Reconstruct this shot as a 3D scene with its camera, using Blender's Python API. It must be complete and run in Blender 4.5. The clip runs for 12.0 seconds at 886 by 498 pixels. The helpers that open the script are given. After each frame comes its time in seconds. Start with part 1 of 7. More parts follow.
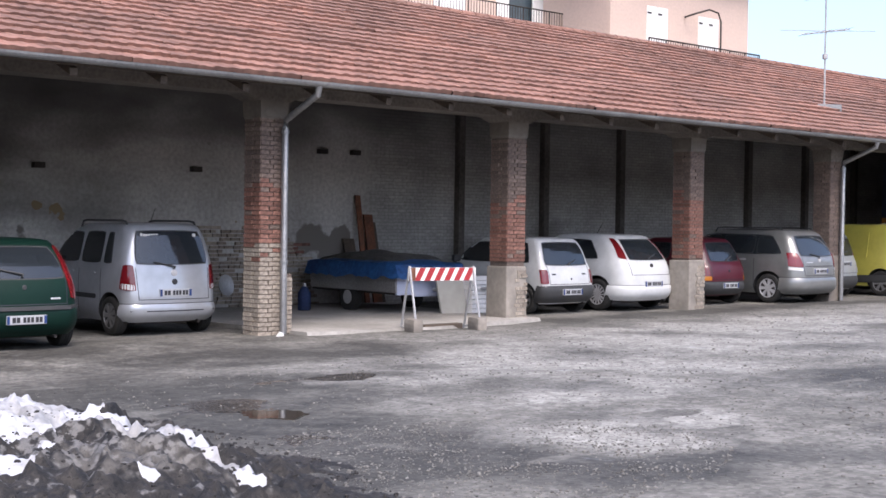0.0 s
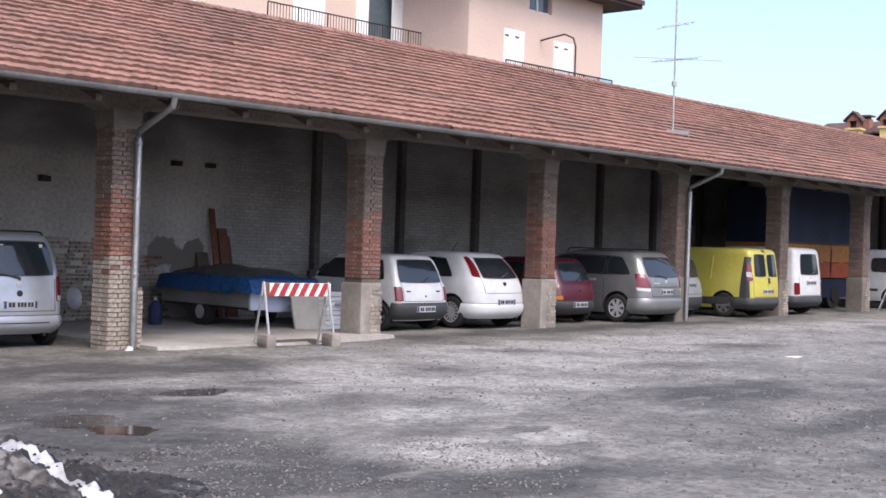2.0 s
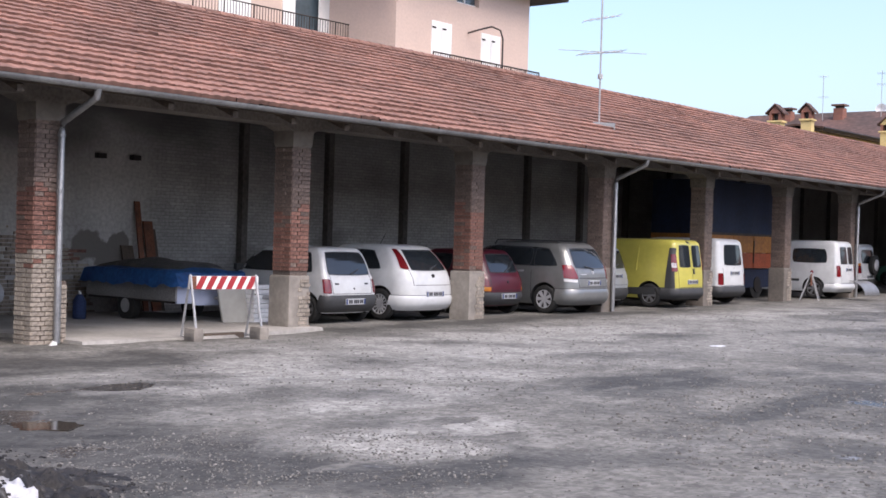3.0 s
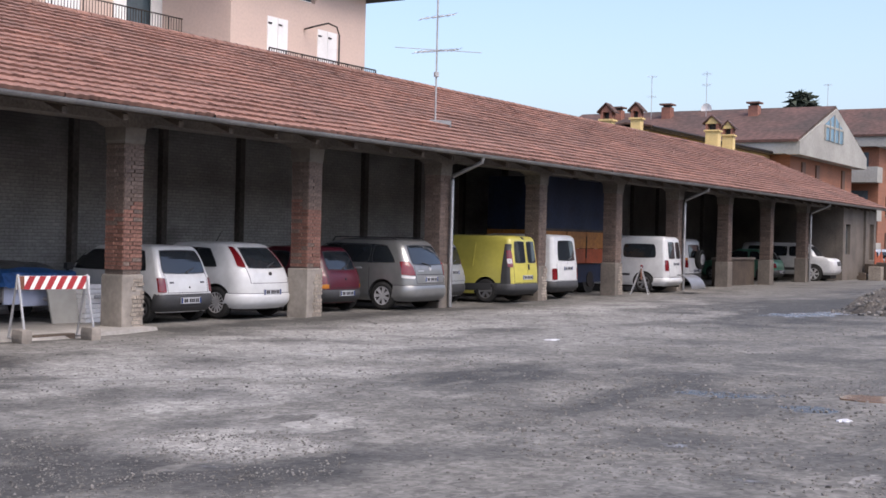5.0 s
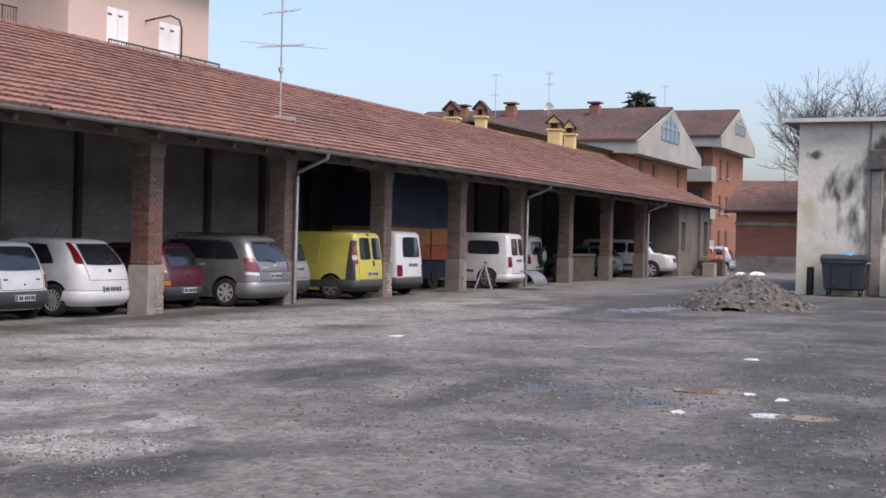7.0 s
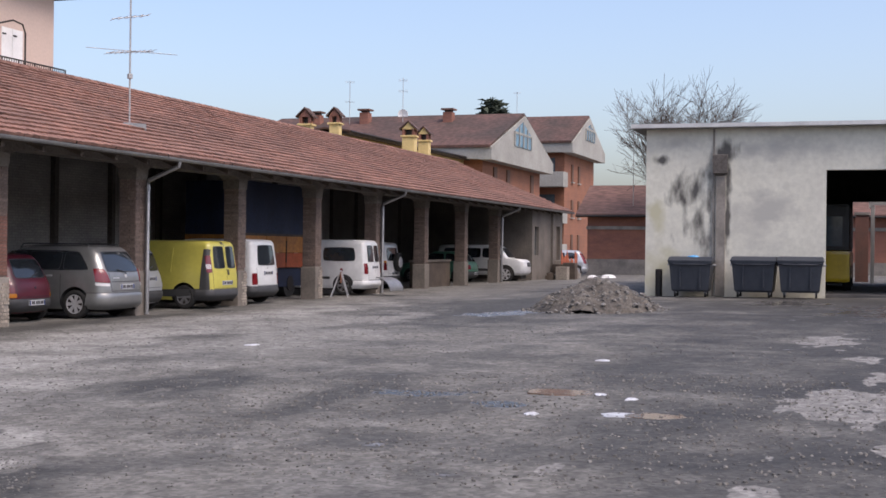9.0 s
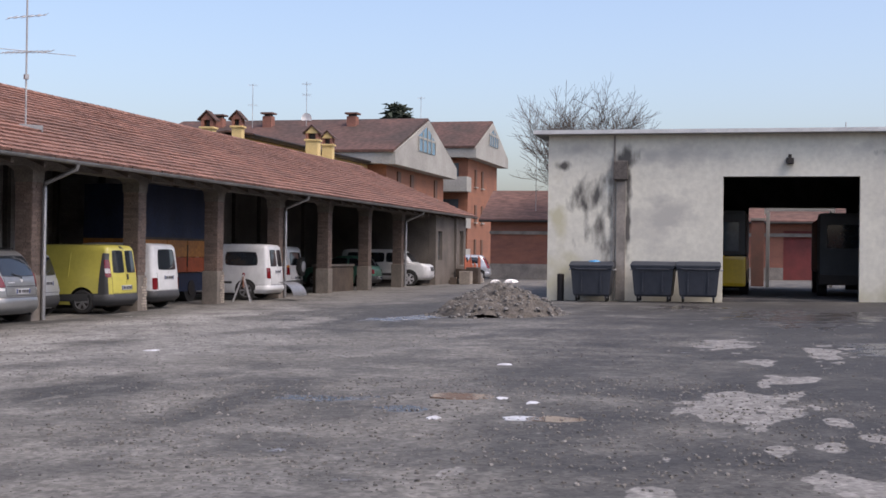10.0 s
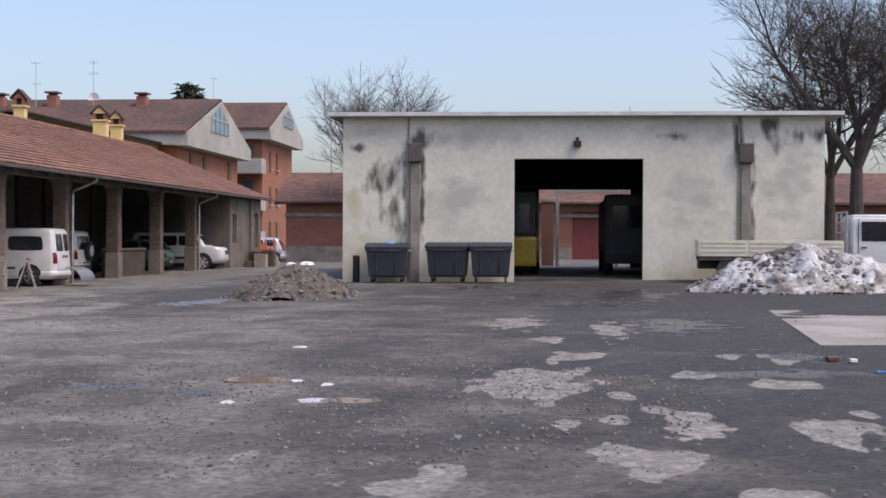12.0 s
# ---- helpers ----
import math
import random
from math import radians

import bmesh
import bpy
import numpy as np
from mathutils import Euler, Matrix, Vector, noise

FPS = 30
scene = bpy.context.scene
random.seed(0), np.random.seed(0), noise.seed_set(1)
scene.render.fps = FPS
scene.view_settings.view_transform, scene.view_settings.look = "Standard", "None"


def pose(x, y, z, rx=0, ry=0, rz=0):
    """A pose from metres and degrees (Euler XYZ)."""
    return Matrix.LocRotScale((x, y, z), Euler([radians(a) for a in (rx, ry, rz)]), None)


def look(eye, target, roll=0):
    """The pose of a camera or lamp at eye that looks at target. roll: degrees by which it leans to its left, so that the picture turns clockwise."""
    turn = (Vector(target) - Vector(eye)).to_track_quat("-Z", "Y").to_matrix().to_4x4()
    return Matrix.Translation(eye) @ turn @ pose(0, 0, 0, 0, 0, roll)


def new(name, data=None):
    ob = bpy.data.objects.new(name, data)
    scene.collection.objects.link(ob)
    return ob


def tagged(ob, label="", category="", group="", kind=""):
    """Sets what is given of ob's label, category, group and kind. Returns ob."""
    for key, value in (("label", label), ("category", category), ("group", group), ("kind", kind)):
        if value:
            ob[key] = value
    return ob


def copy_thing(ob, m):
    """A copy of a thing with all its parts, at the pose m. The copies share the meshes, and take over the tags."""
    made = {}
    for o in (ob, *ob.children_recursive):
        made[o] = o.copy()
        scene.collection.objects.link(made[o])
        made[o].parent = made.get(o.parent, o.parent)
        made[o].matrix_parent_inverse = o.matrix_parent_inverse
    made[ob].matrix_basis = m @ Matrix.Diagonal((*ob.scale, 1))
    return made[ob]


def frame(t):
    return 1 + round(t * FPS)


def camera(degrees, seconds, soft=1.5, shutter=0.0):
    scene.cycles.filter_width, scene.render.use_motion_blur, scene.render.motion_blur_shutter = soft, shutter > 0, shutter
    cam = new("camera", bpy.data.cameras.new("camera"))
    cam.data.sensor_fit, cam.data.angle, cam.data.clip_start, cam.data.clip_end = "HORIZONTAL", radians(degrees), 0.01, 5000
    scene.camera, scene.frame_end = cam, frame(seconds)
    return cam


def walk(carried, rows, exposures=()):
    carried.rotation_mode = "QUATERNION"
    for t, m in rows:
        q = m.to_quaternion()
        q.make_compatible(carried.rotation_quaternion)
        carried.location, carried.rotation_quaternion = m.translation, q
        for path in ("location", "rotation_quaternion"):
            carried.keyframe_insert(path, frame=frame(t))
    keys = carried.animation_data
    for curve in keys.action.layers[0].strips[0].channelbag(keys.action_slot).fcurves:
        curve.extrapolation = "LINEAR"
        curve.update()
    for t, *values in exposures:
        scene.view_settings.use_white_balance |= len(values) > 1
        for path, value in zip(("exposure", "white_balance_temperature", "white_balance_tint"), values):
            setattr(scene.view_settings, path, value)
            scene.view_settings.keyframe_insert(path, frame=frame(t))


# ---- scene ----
cam = camera(38.10, 12.0, soft=1.6)
EYE = 1.5
# seconds, drift x y z, yaw, pitch, roll
ROWS = [
    (0.0, -0.000, -0.000, 0.000, -41.46, -1.15, 0.78),
    (0.5, -0.009, -0.009, 0.000, -42.75, -0.97, 1.23),
    (1.0, -0.017, -0.017, 0.001, -44.72, -0.84, 1.43),
    (1.5, -0.026, -0.026, 0.001, -46.19, -0.78, 1.71),
    (2.0, -0.034, -0.034, 0.001, -47.90, -0.26, 1.84),
    (2.5, -0.043, -0.043, 0.002, -49.50, -0.29, 1.68),
    (3.0, -0.051, -0.051, 0.002, -51.10, -0.52, 1.63),
    (3.5, -0.060, -0.060, 0.003, -53.48, -0.43, 1.57),
    (5.5, -0.094, -0.094, 0.004, -60.04, -0.48, 1.38),
    (6.0, -0.103, -0.102, 0.004, -62.03, -0.43, 1.47),
    (6.5, -0.111, -0.111, 0.005, -63.34, -0.48, 1.38),
    (7.0, -0.120, -0.119, 0.005, -65.21, -0.46, 1.44),
    (9.0, -0.154, -0.153, 0.007, -71.62, -0.05, 0.70),
    (9.5, -0.163, -0.162, 0.007, -73.56, -0.12, 0.83),
    (10.0, -0.171, -0.170, 0.007, -75.91, 0.21, 0.78),
    (10.5, -0.180, -0.179, 0.008, -78.54, -0.09, 0.86),
    (11.0, -0.188, -0.187, 0.008, -80.58, -0.04, 0.75),
    (11.5, -0.197, -0.196, 0.009, -82.61, -0.15, 0.74),
    (12.0, -0.205, -0.204, 0.009, -84.99, -0.51, 0.32),
]
EXPOSURES = [(0.0, 1.42, 6700, 15), (2.0, 1.31, 6750, 16), (4.0, 1.09, 6820, 16), (6.0, 0.94, 6900, 17), (9.0, 0.80, 7000, 18), (12.0, 0.76, 7050, 18)]
walk(cam, [(t, pose(x, y, EYE + z, 90 + pitch, -roll, yaw)) for t, x, y, z, yaw, pitch, roll in ROWS], EXPOSURES)

# ---- light ----
world = bpy.data.worlds.new("sky")
scene.world = world
world.use_nodes = True
wn, wl = world.node_tree.nodes, world.node_tree.links
sky = wn.new("ShaderNodeTexSky")
sky.sky_type, sky.sun_disc = "NISHITA", False
sky.sun_elevation, sky.sun_rotation = radians(56), radians(205)
sky.air_density, sky.dust_density, sky.ozone_density = 1.0, 3.5, 3.7
wl.new(sky.outputs[0], wn["Background"].inputs[0])
wn["Background"].inputs[1].default_value = 0.15
sun = new("sun", bpy.data.lights.new("sun", "SUN"))
sun.data.energy, sun.data.angle, sun.data.color = 1.1, radians(28), (1.0, 0.96, 0.92)
sun.matrix_world = look((0, 0, 60), (21, 45, 60 - 73.6))


# ---- materials ----
def mat(name, c1, c2=None, rough=0.8, metal=0.0, scale=1.5, fine=30.0, bump=0.15, vary=0.25, island=0.0, coat=0.0, spec=0.5, stretch=(1, 1, 1)):
    """Two-scale mottled surface between two colours, with fine grain, relief and per-piece variation."""
    m = bpy.data.materials.new(name)
    m.use_nodes = True
    n, l = m.node_tree.nodes, m.node_tree.links
    b = n["Principled BSDF"]
    b.inputs["Roughness"].default_value, b.inputs["Metallic"].default_value = rough, metal
    b.inputs["Coat Weight"].default_value, b.inputs["Specular IOR Level"].default_value = coat, spec
    c2 = c2 or tuple(v * 0.75 for v in c1)
    tc, mp = n.new("ShaderNodeTexCoord"), n.new("ShaderNodeMapping")
    mp.inputs["Scale"].default_value = stretch
    l.new(tc.outputs["Object"], mp.inputs[0])
    big, small = n.new("ShaderNodeTexNoise"), n.new("ShaderNodeTexNoise")
    for q, sc, det in ((big, scale, 5), (small, fine, 3)):
        q.inputs["Scale"].default_value, q.inputs["Detail"].default_value = sc, det
        l.new(mp.outputs[0], q.inputs["Vector"])
    ramp = n.new("ShaderNodeMapRange")
    ramp.inputs[1].default_value, ramp.inputs[2].default_value = 0.35, 0.65
    l.new(big.outputs[0], ramp.inputs[0])
    mix = n.new("ShaderNodeMix")
    mix.data_type = "RGBA"
    mix.inputs[6].default_value, mix.inputs[7].default_value = (*c1, 1), (*c2, 1)
    l.new(ramp.outputs[0], mix.inputs[0])
    gain = n.new("ShaderNodeMapRange")
    gain.inputs[1].default_value, gain.inputs[2].default_value = 0.3, 0.7
    gain.inputs[3].default_value, gain.inputs[4].default_value = 1 - vary, 1 + vary
    l.new(small.outputs[0], gain.inputs[0])
    value = gain.outputs[0]
    if island:
        geo, info, add, fr, ir, mu = (n.new("ShaderNode" + k) for k in ("NewGeometry", "ObjectInfo", "Math", "Math", "MapRange", "Math"))
        l.new(geo.outputs["Random Per Island"], add.inputs[0]), l.new(info.outputs["Random"], add.inputs[1])
        fr.operation, mu.operation = "FRACT", "MULTIPLY"
        l.new(add.outputs[0], fr.inputs[0]), l.new(fr.outputs[0], ir.inputs[0])
        ir.inputs[3].default_value, ir.inputs[4].default_value = 1 - island, 1 + island
        l.new(ir.outputs[0], mu.inputs[0]), l.new(value, mu.inputs[1])
        value = mu.outputs[0]
    sc = n.new("ShaderNodeVectorMath")
    sc.operation = "SCALE"
    l.new(mix.outputs[2], sc.inputs[0]), l.new(value, sc.inputs["Scale"])
    l.new(sc.outputs[0], b.inputs["Base Color"])
    if bump:
        bp = n.new("ShaderNodeBump")
        bp.inputs["Strength"].default_value, bp.inputs["Distance"].default_value = bump, 0.02
        l.new(small.outputs[0], bp.inputs["Height"]), l.new(bp.outputs[0], b.inputs["Normal"])
    return m


def paint(name, c, rough=0.25, metal=0.0, coat=0.4, spec=0.5):
    return mat(name, c, tuple(v * 0.88 for v in c), rough, metal, 2.0, 9.0, 0.0, 0.05, coat=coat, spec=spec)


def glass(name, c=(0.02, 0.025, 0.03), rough=0.08):
    return mat(name, c, tuple(v * 0.8 for v in c), rough, 0.0, 2.0, 6.0, 0.0, 0.1, spec=0.8)


def mask(m, region, soft, noise_scale, level, colour, rough=None):
    """Lay a stain of its own shape, or painted shade, on a material: boxes of world places (centre, half sizes), broken
    up by noise.
    """
    n, l = m.node_tree.nodes, m.node_tree.links
    b = n["Principled BSDF"]
    old = b.inputs["Base Color"].links[0].from_socket
    tc = n.new("ShaderNodeTexCoord")
    noi = n.new("ShaderNodeTexNoise")
    noi.inputs["Scale"].default_value, noi.inputs["Detail"].default_value = noise_scale, 6
    mp0 = n.new("ShaderNodeMapping")
    mp0.inputs["Scale"].default_value = region[0][2] if len(region[0]) > 2 else (1, 1, 1)
    l.new(tc.outputs["Object"], mp0.inputs[0]), l.new(mp0.outputs[0], noi.inputs["Vector"])
    total = None
    for spec in region:
        (cx, cy, cz), (hx, hy, hz) = spec[:2]
        sub, div, ln, mr = (n.new("ShaderNode" + k) for k in ("VectorMath", "VectorMath", "VectorMath", "MapRange"))
        sub.operation, div.operation, ln.operation = "SUBTRACT", "DIVIDE", "LENGTH"
        sub.inputs[1].default_value, div.inputs[1].default_value = (cx, cy, cz), (hx, hy, hz)
        l.new(tc.outputs["Object"], sub.inputs[0]), l.new(sub.outputs[0], div.inputs[0]), l.new(div.outputs[0], ln.inputs[0])
        mr.inputs[1].default_value, mr.inputs[2].default_value = 0.0, 1.5
        mr.inputs[3].default_value, mr.inputs[4].default_value = 1.0, 0.0
        l.new(ln.outputs["Value"], mr.inputs[0])
        if total is None:
            total = mr.outputs[0]
        else:
            mx = n.new("ShaderNodeMath")
            mx.operation = "MAXIMUM"
            l.new(total, mx.inputs[0]), l.new(mr.outputs[0], mx.inputs[1])
            total = mx.outputs[0]
    add = n.new("ShaderNodeMath")
    add.operation = "ADD"
    amp = n.new("ShaderNodeMapRange")
    amp.inputs[3].default_value, amp.inputs[4].default_value = -0.5, 1.5
    l.new(noi.outputs[0], amp.inputs[0])
    l.new(total, add.inputs[0]), l.new(amp.outputs[0], add.inputs[1])
    edge = n.new("ShaderNodeMapRange")
    edge.inputs[1].default_value, edge.inputs[2].default_value = level, level + soft
    l.new(add.outputs[0], edge.inputs[0])
    mix = n.new("ShaderNodeMix")
    mix.data_type = "RGBA"
    mix.inputs[7].default_value = (*colour, 1)
    # the grain of the surface stays under the stain or shade
    l.new(edge.outputs[0], mix.inputs[0]), l.new(old, mix.inputs[6]), l.new(mix.outputs[2], b.inputs["Base Color"])
    if rough is not None:
        rm = n.new("ShaderNodeMapRange")
        if b.inputs["Roughness"].links:
            l.new(b.inputs["Roughness"].links[0].from_socket, rm.inputs[3])
        else:
            rm.inputs[3].default_value = b.inputs["Roughness"].default_value
        rm.inputs[4].default_value = rough
        l.new(edge.outputs[0], rm.inputs[0]), l.new(rm.outputs[0], b.inputs["Roughness"])
    return m


M = {
    "gable_pane": glass("gable_pane", (0.10, 0.22, 0.32), 0.12), "dull_rim": mat("dull_rim", (0.20, 0.20, 0.205), (0.13, 0.13, 0.13), 0.5, 0.2, bump=0.0, vary=0.1),
    "tile": mat("roof_tile", (0.235, 0.120, 0.089), (0.175, 0.096, 0.074), 0.88, scale=0.6, fine=9, bump=0.3, vary=0.2, island=0.2),
    "brick": mat("red_brick", (0.215, 0.098, 0.072), (0.14, 0.082, 0.066), 0.92, scale=1.1, fine=25, bump=0.4, vary=0.3, island=0.28),
    "brick_pale": mat("washed_brick", (0.33, 0.29, 0.24), (0.20, 0.165, 0.135), 0.9, scale=1.4, fine=25, bump=0.4, vary=0.3, island=0.14),
    "brick_dim": mat("dusty_brick", (0.165, 0.118, 0.096), (0.120, 0.092, 0.078), 0.92, scale=1.1, fine=25, bump=0.4, vary=0.3, island=0.22),
    "mortar": mat("mortar", (0.15, 0.115, 0.095), (0.10, 0.078, 0.066), 0.95, scale=2, fine=40),
    "concrete": mat("concrete", (0.30, 0.27, 0.235), (0.19, 0.172, 0.15), 0.9, scale=1.6, fine=12, bump=0.15, vary=0.12),
    "slab": mat("slab_concrete", (0.32, 0.305, 0.28), (0.22, 0.208, 0.188), 0.9, scale=0.8, fine=12, vary=0.12),
    "dark_concrete": mat("dark_concrete", (0.175, 0.152, 0.13), (0.12, 0.105, 0.09), 0.9, scale=1.6, fine=12, bump=0.15, vary=0.12),
    "beam": mat("beam_concrete", (0.165, 0.143, 0.122), (0.105, 0.092, 0.08), 0.9, scale=1.0, fine=20),
    "wood": mat("old_wood", (0.10, 0.075, 0.055), (0.06, 0.045, 0.035), 0.85, scale=2, fine=30),
    "zinc": mat("zinc", (0.36, 0.36, 0.36), (0.26, 0.26, 0.26), 0.45, 0.7, scale=2, fine=20, bump=0.05, vary=0.12),
    "plaster_back": mat("limewashed_wall", (0.46, 0.445, 0.426), (0.34, 0.328, 0.313), 0.95, scale=0.8, fine=14, bump=0.3, vary=0.18),
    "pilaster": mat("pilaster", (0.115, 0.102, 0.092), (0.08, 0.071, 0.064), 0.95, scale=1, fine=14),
    "render": mat("grey_render", (0.65, 0.635, 0.54), (0.56, 0.545, 0.47), 0.95, scale=0.55, fine=7, bump=0.1, vary=0.07),
    "dark_inside": mat("dark_hall_surface", (0.10, 0.095, 0.09), (0.06, 0.057, 0.055), 0.95),
    "pink": mat("pink_render", (0.58, 0.445, 0.375), (0.53, 0.41, 0.35), 0.9, scale=0.6, fine=12, bump=0.05, vary=0.05),
    "white": mat("white_paint", (0.80, 0.79, 0.77), (0.74, 0.73, 0.71), 0.6, scale=2, fine=12, bump=0.0, vary=0.04),
    "yellow_wall": mat("yellow_render", (0.70, 0.53, 0.24), (0.60, 0.45, 0.20), 0.9, scale=1, fine=12, bump=0.05, vary=0.08),
    "orange_brick": mat("orange_brickwork", (0.29, 0.122, 0.072), (0.24, 0.105, 0.066), 0.9, scale=0.8, fine=9, bump=0.1, vary=0.1),
    "brown_tile": mat("brown_roof_tile", (0.105, 0.055, 0.043), (0.055, 0.037, 0.030), 0.9, scale=0.35, fine=3, bump=0.3, vary=0.4),
    "yard_tile": mat("yard_roof_tile", (0.15, 0.080, 0.062), (0.095, 0.056, 0.046), 0.9, scale=0.5, fine=5, bump=0.3, vary=0.35, stretch=(1, 0.4, 1)),
    "shutter": mat("brown_shutter", (0.13, 0.065, 0.040), (0.10, 0.05, 0.032), 0.7, bump=0.0, vary=0.08),
    "pale_metal": mat("pale_sheet_metal", (0.62, 0.62, 0.60), (0.50, 0.50, 0.49), 0.5, 0.2, bump=0.03, vary=0.08),
    "pale_concrete": mat("pale_concrete", (0.36, 0.355, 0.325), (0.28, 0.275, 0.25), 0.9, scale=0.4, fine=6, vary=0.08),
    "far_brick": mat("yard_brickwork", (0.29, 0.125, 0.085), (0.22, 0.10, 0.075), 0.9, scale=0.8, fine=14, vary=0.2, stretch=(1, 1, 3)),
    "iron": mat("dark_iron", (0.035, 0.033, 0.032), (0.05, 0.04, 0.035), 0.6, 0.6, bump=0.05),
    "steel": mat("galvanised_steel", (0.42, 0.42, 0.42), (0.32, 0.32, 0.32), 0.45, 0.35, bump=0.03, vary=0.1),
    "tyre": mat("tyre_rubber", (0.014, 0.014, 0.014), (0.024, 0.023, 0.021), 0.85, scale=5, fine=40, bump=0.1),
    "alloy": mat("alloy", (0.55, 0.55, 0.56), (0.45, 0.45, 0.46), 0.4, 0.25, bump=0.0, vary=0.08),
    "plastic": mat("black_plastic", (0.035, 0.036, 0.038), (0.05, 0.05, 0.05), 0.6, bump=0.05, vary=0.1),
    "glass": glass("car_glass"), "pane": glass("window_pane", (0.08, 0.11, 0.13), 0.1),
    "red_lens": mat("red_lens", (0.17, 0.009, 0.013), (0.11, 0.006, 0.009), 0.15, bump=0, vary=0.05, coat=0.6),
    "clear_lens": mat("clear_lens", (0.65, 0.65, 0.65), (0.5, 0.5, 0.5), 0.12, bump=0, vary=0.05, coat=0.6),
    "orange_lens": mat("orange_lens", (0.55, 0.20, 0.03), (0.45, 0.16, 0.02), 0.15, bump=0, vary=0.05, coat=0.6),
    "plate": mat("plate_white", (0.46, 0.47, 0.48), (0.38, 0.39, 0.40), 0.5, bump=0, vary=0.04),
    "plate_blue": paint("plate_blue", (0.03, 0.06, 0.19)), "ink": paint("dark_ink", (0.02, 0.02, 0.025), 0.6),
    "bark": mat("bark", (0.085, 0.065, 0.055), (0.05, 0.04, 0.035), 0.95, scale=3, fine=20, bump=0.5),
    "leaf": mat("conifer_leaf", (0.035, 0.05, 0.03), (0.02, 0.03, 0.02), 0.8, bump=0),
    "tarp_blue": mat("blue_tarpaulin", (0.035, 0.15, 0.40), (0.025, 0.10, 0.28), 0.55, scale=3, fine=14, bump=0.25),
    "tarp_grey": mat("grey_tarpaulin", (0.17, 0.165, 0.15), (0.11, 0.105, 0.10), 0.7, scale=2, fine=14, bump=0.25),
    "bin": mat("bin_plastic", (0.022, 0.027, 0.037), (0.032, 0.037, 0.047), 0.5, scale=3, fine=14, bump=0.05, vary=0.1),
    "red": paint("sign_red", (0.34, 0.025, 0.03), 0.5), "sign_white": paint("sign_white", (0.78, 0.77, 0.74), 0.5),
    "rust": mat("rusty_metal", (0.22, 0.085, 0.045), (0.13, 0.06, 0.04), 0.85, 0.2, scale=4, fine=30),
}


def coursed(m, scale, dark, plane="xz", start=None):
    """Brick courses showing through a surface: mortar lines darken it and press in."""
    n, l = m.node_tree.nodes, m.node_tree.links
    b = n["Principled BSDF"]
    tc, se, co, br, sc, bp = (n.new("ShaderNode" + k) for k in ("TexCoord", "SeparateXYZ", "CombineXYZ", "TexBrick", "VectorMath", "Bump"))
    l.new(tc.outputs["Object"], se.inputs[0]), l.new(se.outputs["XYZ".index(plane[0].upper())], co.inputs[0]), l.new(se.outputs["XYZ".index(plane[1].upper())], co.inputs[1])
    l.new(co.outputs[0], br.inputs["Vector"])
    br.inputs["Scale"].default_value, br.inputs["Mortar Size"].default_value, br.inputs["Mortar Smooth"].default_value = scale, 0.018, 0.4
    br.inputs["Color1"].default_value, br.inputs["Color2"].default_value, br.inputs["Mortar"].default_value = (1, 1, 1, 1), (0.86, 0.86, 0.86, 1), (dark, dark, dark, 1)
    sc.operation = "MULTIPLY"
    br.inputs["Row Height"].default_value = 0.15
    tone = br.outputs["Color"]
    if start is not None:
        # smooth plaster covers the courses before this place
        far, mx = n.new("ShaderNodeMapRange"), n.new("ShaderNodeMix")
        mx.data_type = "RGBA"
        far.inputs[1].default_value, far.inputs[2].default_value = start, start + 0.6
        mx.inputs[6].default_value = (1, 1, 1, 1)
        l.new(se.outputs[0], far.inputs[0]), l.new(far.outputs[0], mx.inputs[0]), l.new(tone, mx.inputs[7])
        l.new(far.outputs[0], bp.inputs["Strength"])
        tone = mx.outputs[2]
    l.new(b.inputs["Base Color"].links[0].from_socket, sc.inputs[0]), l.new(tone, sc.inputs[1]), l.new(sc.outputs[0], b.inputs["Base Color"])
    bp.inputs["Strength"].default_value, bp.inputs["Distance"].default_value, bp.invert = 0.5, 0.012, True
    l.new(br.outputs["Fac"], bp.inputs["Height"])
    if b.inputs["Normal"].links:
        l.new(b.inputs["Normal"].links[0].from_socket, bp.inputs["Normal"])
    l.new(bp.outputs[0], b.inputs["Normal"])


coursed(M["far_brick"], 2.1, 1.35, "yz")
coursed(M["orange_brick"], 1.6, 1.25, "yz")

# ---- mesh helpers ----
def link(name, bm, material, smooth=False):
    me = bpy.data.meshes.new(name)
    bmesh.ops.recalc_face_normals(bm, faces=bm.faces)
    bm.to_mesh(me)
    bm.free()
    me.materials.append(M[material] if isinstance(material, str) else material)
    if smooth:
        for p in me.polygons:
            p.use_smooth = True
        me.set_sharp_from_angle(angle=radians(38))
    return new(name, me)


def part(name, bm, material, parent, label="", smooth=False):
    ob = link(name, bm, material, smooth)
    ob.parent = parent
    if label:
        ob["label"] = label
    return ob


def thing(name, m, label, category, group="", kind=""):
    ob = tagged(new(name), label, category, group, kind)
    ob.matrix_world = m
    return ob


def box(bm, x0, y0, z0, x1, y1, z1, bevel=0.0):
    g = bmesh.ops.create_cube(bm, size=1)["verts"]
    for v in g:
        v.co = Vector(((x0 + x1) / 2 + v.co.x * (x1 - x0), (y0 + y1) / 2 + v.co.y * (y1 - y0), (z0 + z1) / 2 + v.co.z * (z1 - z0)))
    if bevel:
        ed = list({e for v in g for e in v.link_edges})
        bmesh.ops.bevel(bm, geom=ed, offset=bevel, segments=2, affect="EDGES", profile=0.7)
    return bm


def B(*a, bevel=0.0):
    return box(bmesh.new(), *a, bevel=bevel)


